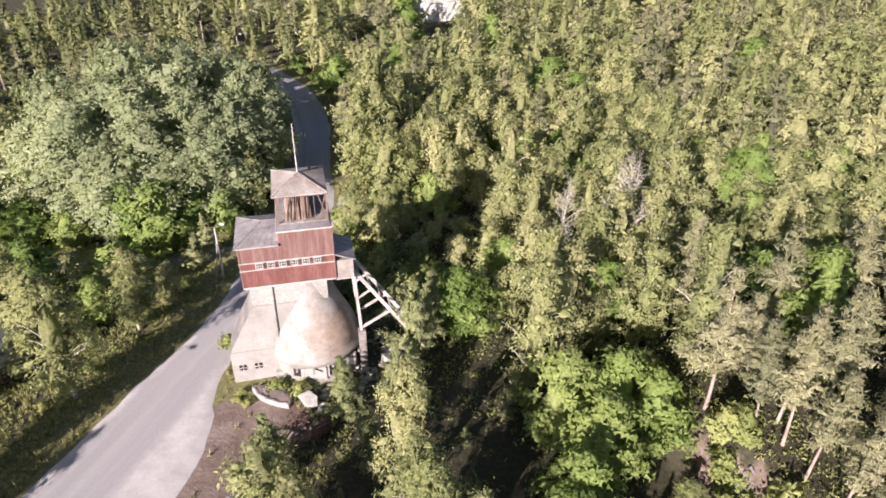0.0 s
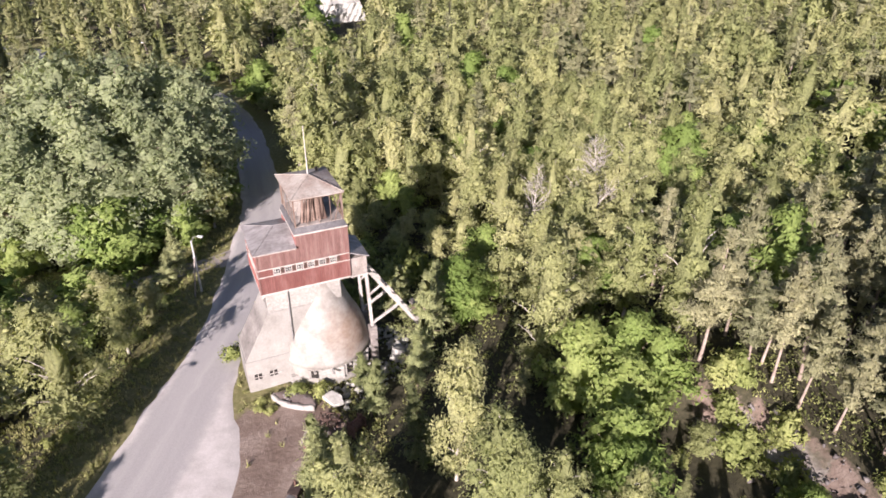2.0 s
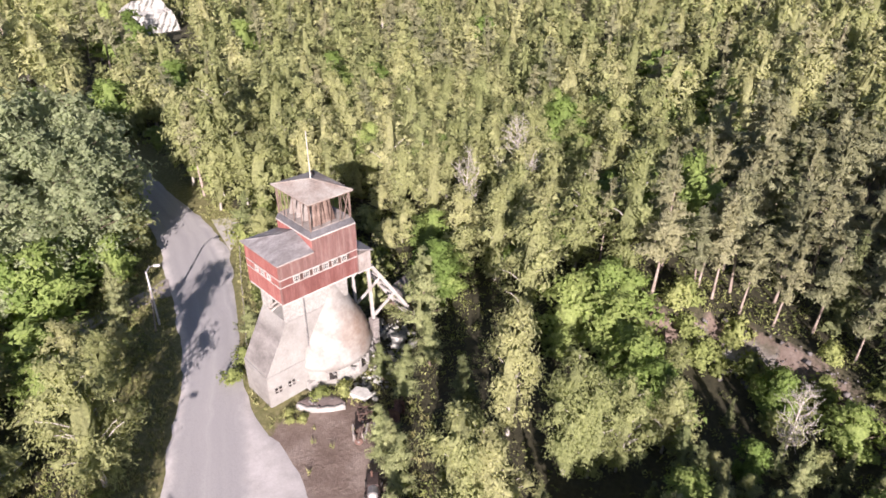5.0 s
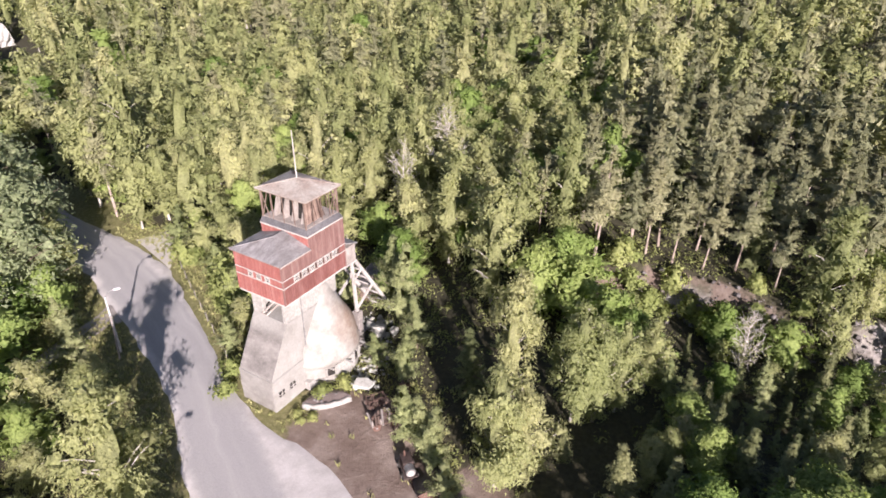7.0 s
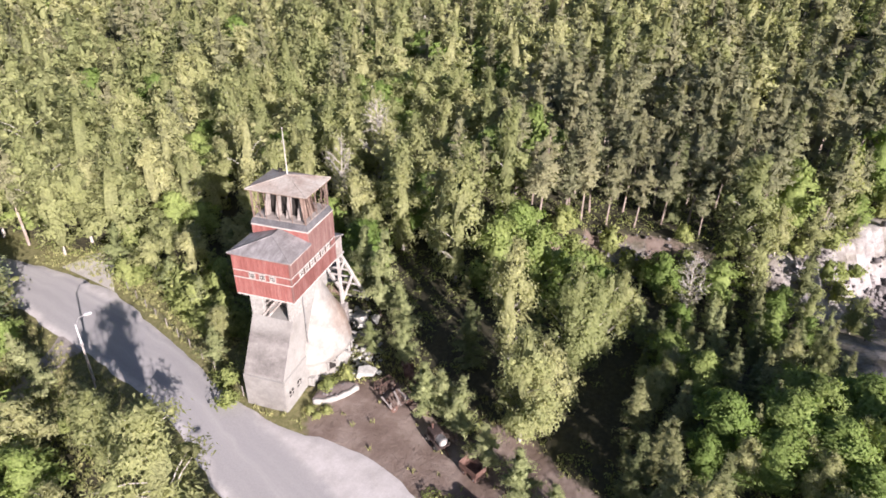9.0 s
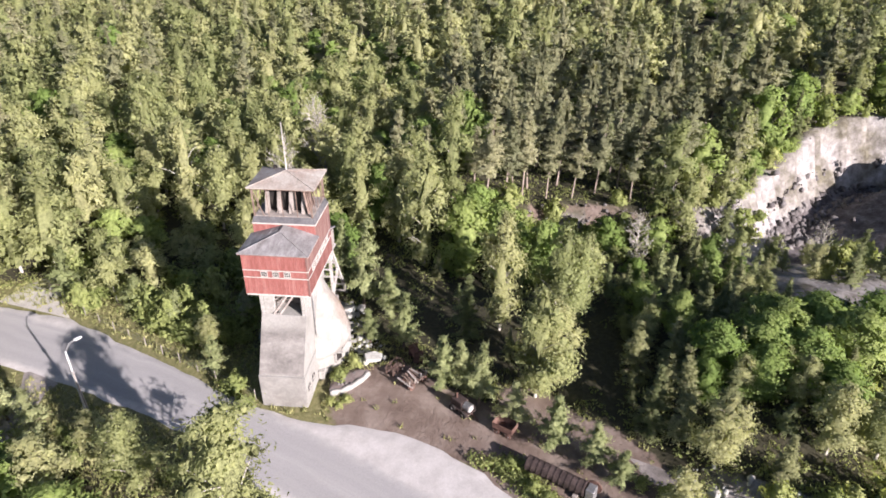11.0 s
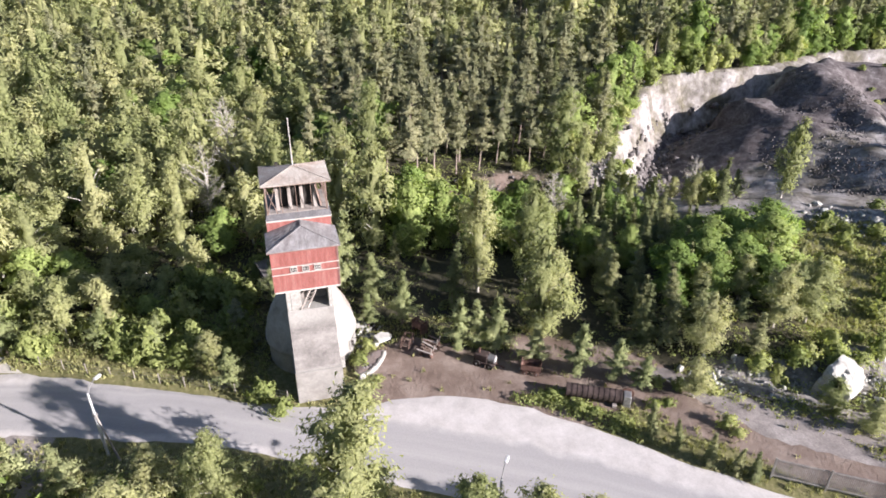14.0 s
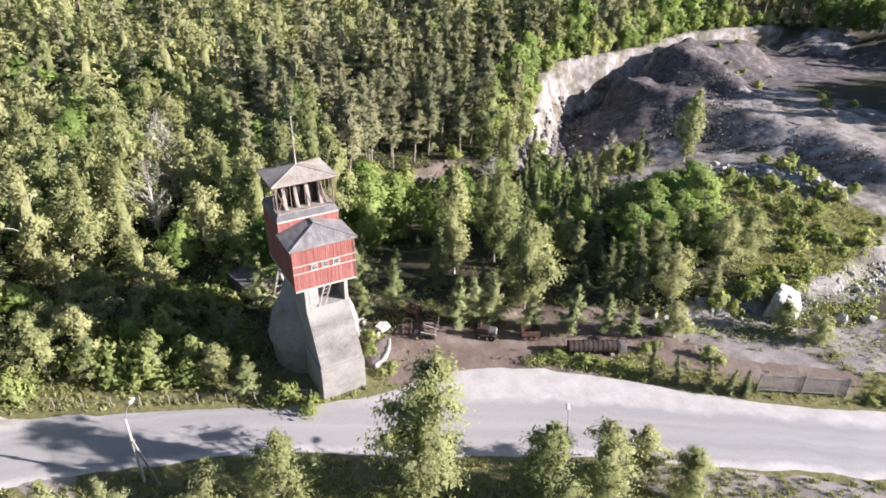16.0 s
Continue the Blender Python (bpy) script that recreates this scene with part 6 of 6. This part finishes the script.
def timber_wreck(x, y, turn, label):
    top = thing("broken_wagon", label, "wagon", (x, y, ground_at(x, y)), "old mine carts", turn)
    for s in (-0.5, 0.5):
        part("side_beam", beam((-1.3, s, 0.55), (1.3, s, 0.62), 0.14, 0.18), M_DARKBROWN, top)
    r = random.Random(3)
    for i in range(9):
        part("plank", beam((-1.2 + i * 0.3, -0.75 + r.uniform(-0.2, 0.2), 0.72 + r.uniform(0, 0.1)), (-1.2 + i * 0.3 + r.uniform(-0.4, 0.4), 0.75 + r.uniform(-0.2, 0.3), 0.75 + r.uniform(0, 0.4)), 0.16, 0.05), M_TIMBER if i % 3 == 0 else M_BROWN, top)
    for sx in (-0.8, 0.8):
        part("axle", rod((sx, -0.6, 0.35), (sx, 0.6, 0.35), 0.05), M_RUST, top)
        for sy in (-0.58, 0.58):
            wheel(top, (sx, sy, 0.35), 0.35, 0.09)
    for i in range(4):
        part("stake", beam((-1.1 + i * 0.7, -0.55, 0.6), (-1.2 + i * 0.75, -0.7, 1.5 + r.uniform(-0.3, 0.1)), 0.09, 0.09), M_TIMBER, top)


timber_wreck(-4.0, 42.0, -38, "wrecked wagon of grey timbers on rusty wheels")

# old rock drill compressor with pale drums
comp = thing("old_compressor", "old grey compressor with pale round tanks on the soil", "machine", (-7.2, 37.2, ground_at(-7.2, 37.2)), turn=50)
part("chassis", boxes(((-1.1, -0.55, 0.4), (1.1, 0.55, 0.55)), bevel=0.02), M_DARKRUST, comp)
part("engine_block", boxes(((-0.3, -0.45, 0.56), (1.0, 0.45, 1.35)), bevel=0.06), M_DARKRUST, comp, "dark engine housing")
part("air_tank", rod((-1.0, 0, 0.95), (-0.35, 0, 0.95), 0.42, sides=16), M_STEEL, comp, "pale round tank")
part("chimney", rod((0.6, 0.1, 1.35), (0.6, 0.1, 1.9), 0.09), M_RUST, comp)
part("drum_lid", rod((-1.06, 0, 0.95), (-1.0, 0, 0.95), 0.3, sides=16), M_WHITE, comp)
part("drawbar", beam((-1.1, 0, 0.45), (-2.0, 0.1, 0.35), 0.1, 0.1), M_RUST, comp)
for sx in (-0.6, 0.7):
    for sy in (-0.62, 0.62):
        wheel(comp, (sx, sy, 0.36), 0.36, 0.14, M_DARK)

# ribbed screening drum lying along the verge
drum = thing("screening_drum", "long dark ribbed steel drum lying on timber blocks", "machine", (-14.7, 29.3, ground_at(-14.7, 29.3)), turn=62)
part("shell", rod((-2.4, 0, 0.85), (2.6, 0, 0.85), 0.62, sides=20), M_DARKRUST, drum, "dark rusted shell")
for i in range(11):
    part("rib", rod((-2.35 + i * 0.48, 0, 0.85), (-2.27 + i * 0.48, 0, 0.85), 0.655, sides=20), M_DARKRUST, drum)
for sx in (-1.8, 1.9):
    part("block", boxes(((sx - 0.2, -0.7, -0.1), (sx + 0.2, 0.7, 0.3)), bevel=0.03), M_TIMBER, drum)
part("gear_head", boxes(((-3.2, -0.45, 0.05), (-2.5, 0.45, 1.3)), bevel=0.06), M_STEEL, drum)
part("flywheel", rod((-2.9, -0.6, 0.9), (-2.9, -0.5, 0.9), 0.6, sides=18), M_RUST, drum)
# rusty stove-like hoist under the trees
hoist = thing("rusty_hoist", "dark rusty winch under the pines", "winch", (-0.6, 42.2, ground_at(-0.6, 42.2)), turn=30)
part("frame", boxes(((-0.7, -0.5, -0.05), (-0.58, 0.5, 1.5)), ((0.58, -0.5, -0.05), (0.7, 0.5, 1.5)), bevel=0.02), M_RUST, hoist)
part("rope_drum", rod((-0.58, 0, 0.8), (0.58, 0, 0.8), 0.4, sides=16), M_RUST, hoist)
part("cross_bar", boxes(((-0.7, -0.08, 1.5), (0.7, 0.08, 1.62))), M_RUST, hoist)

# slatted steel fence by the road
fence = thing("slatted_fence", "grey slatted steel fence in two panels beside the road", "fence", (-28.8, 16.6, 0), turn=math.degrees(math.atan2(-6.5, -4.4)))
slat_me = None
L = 7.9
for k in (-1, 0, 1):
    part("post", boxes(((k * L / 2 - 0.06, -0.06, -0.3), (k * L / 2 + 0.06, 0.06, 2.25)), bevel=0.01), M_FENCE, fence)
for z in (0.35, 2.0):
    part("rail", boxes(((-L / 2 + 0.07, -0.03, z), (-0.07, 0.03, z + 0.07)), ((0.07, -0.03, z), (L / 2 - 0.07, 0.03, z + 0.07))), M_FENCE, fence)
for i in range(60):
    x = -L / 2 + 0.14 + i * (L - 0.28) / 59
    if slat_me is None:
        s0 = part("slat", boxes(((-0.035, 0.032, 0.15), (0.035, 0.055, 2.15))), M_FENCE, fence)
        slat_me = s0.data
    else:
        s0 = new("slat", slat_me)
        s0.parent = fence
    s0.location.x = x

# wire fence along the road north of the tower
wf = thing("wire_fence", "low wire fence on thin posts along the verge", "fence")
pts = resample([(-7.4, 56.2), (-5.6, 60.2), (-3.8, 63.6), (0.2, 72.0), (3.8, 79.0)], 11)
prev = None
for x, y in pts:
    z = ground_at(x, y)
    part("post", rod((x, y, z - 0.2), (x, y, z + 1.15), 0.04), M_TIMBER, wf)
    if prev:
        for h in (0.35, 0.7, 1.05):
            part("wire", rod((*prev[:2], prev[2] + h), (x, y, z + h), 0.01, sides=4), M_STEEL, wf)
    prev = (x, y, z)

# low store with a grey flat roof behind the trestle
store = thing("low_store", "low timber store with a flat grey felt roof", "shed", (13.2, 55.6, ground_at(13.2, 55.6)), turn=14)
part("wall", boxes(((-2.6, -1.8, -0.4), (2.6, -1.65, 1.9)), ((-2.6, 1.65, -0.4), (2.6, 1.8, 1.9)), ((-2.6, -1.64, -0.4), (-2.45, 1.64, 1.9)), ((2.45, -1.64, -0.4), (2.6, 1.64, 1.9))), M_BROWN, store)
part("roof", boxes(((-2.9, -2.1, 1.92), (2.9, 2.1, 2.06)), bevel=0.02), M_STAINED, store, "flat grey roof")
part("door", boxes(((-0.5, -1.85, -0.2), (0.5, -1.805, 1.7))), M_DARKBROWN, store)
# pale-roofed hut west of the road
hut = thing("small_hut", "small hut with a pale sheet roof among birches", "hut", (-30.2, 58.6, ground_at(-30.2, 58.6)), turn=28)
part("wall", boxes(((-2.2, -2.6, -0.3), (2.2, 2.6, 2.3))), M_TIMBER, hut)
hr = solid([(-2.6, -3.0, 2.2), (0, -3.0, 3.3), (2.6, -3.0, 2.2)], [(-2.6, 3.0, 2.2), (0, 3.0, 3.3), (2.6, 3.0, 2.2)])
part("roof", hr, M_GALV, hut, "pale sheet-metal roof")
part("door", boxes(((-0.45, -2.65, -0.2), (0.45, -2.605, 1.8))), M_DARKBROWN, hut)

# fallen trunks on the quarry's edge
logs = random.Random(31)
for i in range(7):
    x, y, a, n = 47 + logs.uniform(-3, 3), -0.6 + logs.uniform(-2.0, 2.5), logs.uniform(0, 180), logs.uniform(3, 6)
    lg = thing("fallen_trunk", "bare grey fallen trunk at the quarry edge", "log", (x, y, ground_at(x, y) + 0.25), "fallen trunks", a)
    part("stem", rod((-n / 2, 0, 0), (n / 2, 0, 0.15), 0.16, 0.09), M_BIRCHBARK, lg)
    part("broken_limb", rod((n * 0.2, 0, 0.1), (n * 0.35, 0.7, 0.5), 0.05, 0.02), M_BIRCHBARK, lg)

# ---------------------------------------------------------------- shrubs, grass and rubble
sh = random.Random(8)


def shrubs(count, box, lo, hi, kinds=("shrub",), clear=1.0):
    made = 0
    for _ in range(count * 20):
        if made >= count:
            break
        x, y = sh.uniform(box[0], box[2]), sh.uniform(box[1], box[3])
        if float(road_dist(x, y)) < clear or (-9.5 < x < 4.8 and 49 < y < 57.6):
            continue
        if any(math.hypot(x - a, y - b) < 1.1 for a, b, w in PLACED[-160:]):
            continue
        plant(sh.choice(kinds), x, y, sh.uniform(lo, hi), sh.uniform(0.95, 1.25), False)
        made += 1


shrubs(16, (-1, 60, 6, 82), 2.0, 4.2, ("shrub",), 1.4)
shrubs(20, (4, 58, 16, 84), 2.2, 4.6, ("shrub", "shrub", "young_pine"), 1.6)
shrubs(14, (-26, 48, -11, 74), 0.5, 1.3, clear=2.2)
shrubs(64, (-17, -26, 9, 6), 0.7, 2.4)
shrubs(8, (-22, 18, -14, 30), 0.6, 1.3, clear=1.6)
shrubs(10, (22, 6, 31.5, 33), 0.9, 2.4)
shrubs(12, (28.5, 16, 33, 36), 1.6, 3.4)
shrubs(8, (33, -4, 42, 8), 1.4, 3.4)
shrubs(7, (14, -60, 34, -52), 0.8, 1.8)
shrubs(6, (36, -66, 52, -50), 0.6, 1.3)
shrubs(12, (19, -13, 32, 1), 2.6, 5.5, ("birch", "shrub", "young_pine"))
for x, y, h in [(-4.15, 49.2, 1.25), (-2.3, 47.9, 1.35), (-7.3, 49.3, 0.7), (-7.7, 48.4, 0.6), (-6.9, 47.9, 0.6), (-8.8, 56.8, 1.6), (-6.6, 58.4, 2.0), (-13.2, 33.0, 0.9), (-15.4, 31.0, 0.9), (-32.6, 12.2, 0.7), (-33.6, 10.4, 1.2), (-16.6, 9.6, 2.2), (-16.2, 7.8, 1.9), (-17.0, 11.4, 1.8), (-15.8, 13.2, 2.0), (-17.2, 5.6, 1.7), (-18.0, 3.4, 1.6), (-17.6, 0.8, 2.2), (-16.0, 5.0, 2.4)]:
    plant("shrub", x, y, h, 1.1, False)


def tufts(name, count, box, keep, size, material, label, seed, blades=9):
    """Grass or low plants strewn over the ground, as one mesh."""
    rng = np.random.default_rng(seed)
    p = rng.uniform((box[0], box[1]), (box[2], box[3]), (count * 6, 2))
    p = p[keep(p[:, 0], p[:, 1], rng)][:count]
    z = land(p[:, 0], p[:, 1])
    n = len(p) * blades
    h = np.repeat(rng.uniform(0.45, 1.25, len(p)) * size, blades)
    c = np.repeat(np.column_stack([p, z]), blades, 0) + np.column_stack([rng.normal(0, 0.28 * size, (n, 2)), np.zeros(n)])
    ang = rng.uniform(0, 6.28, n)
    wide = 0.11 * size * rng.uniform(0.7, 1.5, n)
    side = np.column_stack([np.cos(ang), np.sin(ang), np.zeros(n)]) * wide[:, None]
    tip = c + np.column_stack([rng.normal(0, 0.3, n) * h, rng.normal(0, 0.3, n) * h, h])
    foot = c - np.array([0, 0, 0.05])
    v = np.stack([foot - side, foot + side, tip], 1).reshape(-1, 3)
    tint = np.repeat(np.repeat(rng.uniform(0, 1, len(p)), blades), 3)
    tagged(new(name, tri_mesh(name, v, np.arange(3 * n).reshape(n, 3), [material], tint)), label, "grass" if material is M_GRASS else "undergrowth", kind="stuff")


def verge(x, y, rng):
    d = road_dist(x, y)
    g, soil, rock, sp = cover(x, y)
    return (d > 0.5) & (d < 12) & (rng.uniform(0, 1, len(x)) > soil * 0.97) & (rock < 0.5) & ~((x > -8.3) & (x < 4.2) & (y > 50.2) & (y < 57.5))


def under(x, y, rng):
    d = road_dist(x, y)
    g, soil, rock, sp = cover(x, y)
    thin = (x > -3) & (x < 31) & (y > 5) & (y < 42)
    return ~(thin & (rng.uniform(0, 1, len(x)) > 0.15)) & (d > 3.0) & (soil < 0.4) & (rock < 0.4) & ~((x > -8.6) & (x < 4.8) & (y > 49.6) & (y < 57.7))


tufts("verge_grass", 5200, (-42, 8, 10, 95), verge, 0.42, M_GRASS, "dry yellowish verge grass", 41, 8)
tufts("slope_grass", 3000, (-22, -36, 10, 4), under, 0.45, M_GRASS, "rough grass on the bank", 42, 8)


def low_plants(name, count, box, keep, seed, label="low leafy undergrowth under the trees"):
    """Leafy low plants strewn over the ground, as one mesh."""
    rng = np.random.default_rng(seed)
    p = rng.uniform((box[0], box[1]), (box[2], box[3]), (count * 5, 2))
    p = p[keep(p[:, 0], p[:, 1], rng)][:count]
    z = land(p[:, 0], p[:, 1])
    per = 13
    n = len(p) * per
    r = np.repeat(rng.uniform(0.3, 0.85, len(p)), per)[:, None]
    out = rng.normal(0, 1, (n, 3))
    out[:, 2] = np.abs(out[:, 2])
    out /= np.linalg.norm(out, axis=1)[:, None]
    cen = np.repeat(np.column_stack([p, z]), per, 0) + out * r * np.array([1, 1, 0.7]) + np.array([0, 0, 0.05])
    v, t, nn = leaves(rng, cen, out, 0.24, 0.55, 0.6, (0, 0, 0.3))
    tint = np.repeat(np.repeat(rng.uniform(0, 1, len(p)), per), 3)
    tagged(new(name, tri_mesh(name, v, t, [M_BUSH], tint, None, nn)), label, "undergrowth", kind="stuff")


low_plants("undergrowth", 6000, (-40, -4, 52, 100), under, 43)


def weedy(x, y, rng):
    d = road_dist(x, y)
    return (d > 0.5) & (d < 2.6 + 0.8 * wobble(x, y, 2.5, 0.3)) & (to_line(x, y, ROAD_EAST)[0] < 4.5) & (wobble(x, y, 3.5, 1.9) > -0.55)


def bank_side(x, y, rng):
    d = to_line(x, y, BANK)[0]
    return (d < 4.5) & (wobble(x, y, 2.0, 2.6) > -0.1)


low_plants("roadside_weeds", 260, (-21, 27.5, -12.5, 36.5), weedy, 44, "fresh green weeds along the road's edge")
low_plants("bank_weeds", 420, (-24, -14, -10, 19), bank_side, 45, "low weeds between the stones of the bank")


def rubble(name, count, lo, hi, place, material, label, seed):
    """Loose stones, each a small broken block, as one mesh."""
    rng = np.random.default_rng(seed)
    cube = np.array([(-1, -1, -1), (1, -1, -1), (1, 1, -1), (-1, 1, -1), (-1, -1, 1), (1, -1, 1), (1, 1, 1), (-1, 1, 1)], float)
    tri = np.array([(0, 2, 1), (0, 3, 2), (4, 5, 6), (4, 6, 7), (0, 1, 5), (0, 5, 4), (1, 2, 6), (1, 6, 5), (2, 3, 7), (2, 7, 6), (3, 0, 4), (3, 4, 7)])
    p = place(rng, count)
    z = land(p[:, 0], p[:, 1])
    V, T = [], []
    for i in range(len(p)):
        s = lo + (hi - lo) * rng.uniform(0, 1) ** 3
        q = cube * rng.uniform(0.55, 1.0, (8, 3)) * np.array([s, s * rng.uniform(0.6, 1), s * rng.uniform(0.5, 0.9)])
        e = Euler(rng.uniform(0, 6.28, 3)).to_matrix()
        V.append(q @ np.array(e).T + np.array([p[i, 0], p[i, 1], z[i] + s * 0.2]))
        T.append(tri + 8 * i)
    tagged(new(name, tri_mesh(name, np.concatenate(V), np.concatenate(T), [material])), label, "rubble", kind="stuff")


def along(line, spread):
    def f(rng, n):
        q = resample(line, 400)
        k = rng.integers(0, 400, n)
        return q[k] + rng.normal(0, spread, (n, 2))
    return f


rubble("bank_rubble", 800, 0.06, 0.34, along([(-14.8, 18), (-17.3, 13), (-18.8, 8), (-19.4, 2.5), (-20.5, -3), (-19.5, -13)], 0.9), M_STONE, "pale broken limestone rubble along the bank", 61)
rubble("scarp_rubble", 600, 0.08, 0.4, along([(28.5, 32), (31, 29), (31, 22), (29.5, 14), (30.5, 6), (36, -1)], 1.0), M_SPOIL, "grey rubble below the small rock face", 62)
rubble("block_rubble", 620, 0.08, 0.42, along([(9, -15), (5, -17.5), (1.5, -20), (-4.5, -21.5)], 1.8), M_STONE, "pale quarry blocks tipped down the bank", 66)
rubble("quarry_rubble", 3600, 0.06, 0.2, along([(-8, -30.5), (0, -33), (7, -33.5), (14, -31), (22, -30), (31, -29)], 2.6), M_SPOIL, "broken quarry stone on the spoil slopes", 63)
rubble("face_blocks", 260, 0.12, 0.55, along([(34.5, -2.2), (38.6, -5.6), (46.4, -12.4), (52.8, -19), (55.4, -26.4), (55, -36), (55.4, -46)], 0.9), M_SPOIL, "broken blocks on the ledges of the quarry wall", 67)
rubble("heap_stones", 3000, 0.05, 0.19, along([(24, -40), (33, -42), (43, -44), (51, -42)], 3.2), M_SPOIL, "loose dark stones on the spoil heap", 68)
rubble("pit_rubble", 900, 0.15, 0.7, along([(37, -6), (45, -14), (51, -21), (53, -29), (53, -41)], 1.6), M_SPOIL, "fallen blocks at the foot of the quarry wall", 64)
rubble("kiln_rubble", 300, 0.1, 0.4, along([(0.2, 47.4), (2.6, 48.0), (4.8, 49), (6.5, 50.5), (7.5, 52.5), (6, 55)], 0.8), M_STONE, "rubble round the kiln", 65)

for spare in FREE.values():
    for ob in spare:
        for o in (*ob.children, ob):
            bpy.data.objects.remove(o)
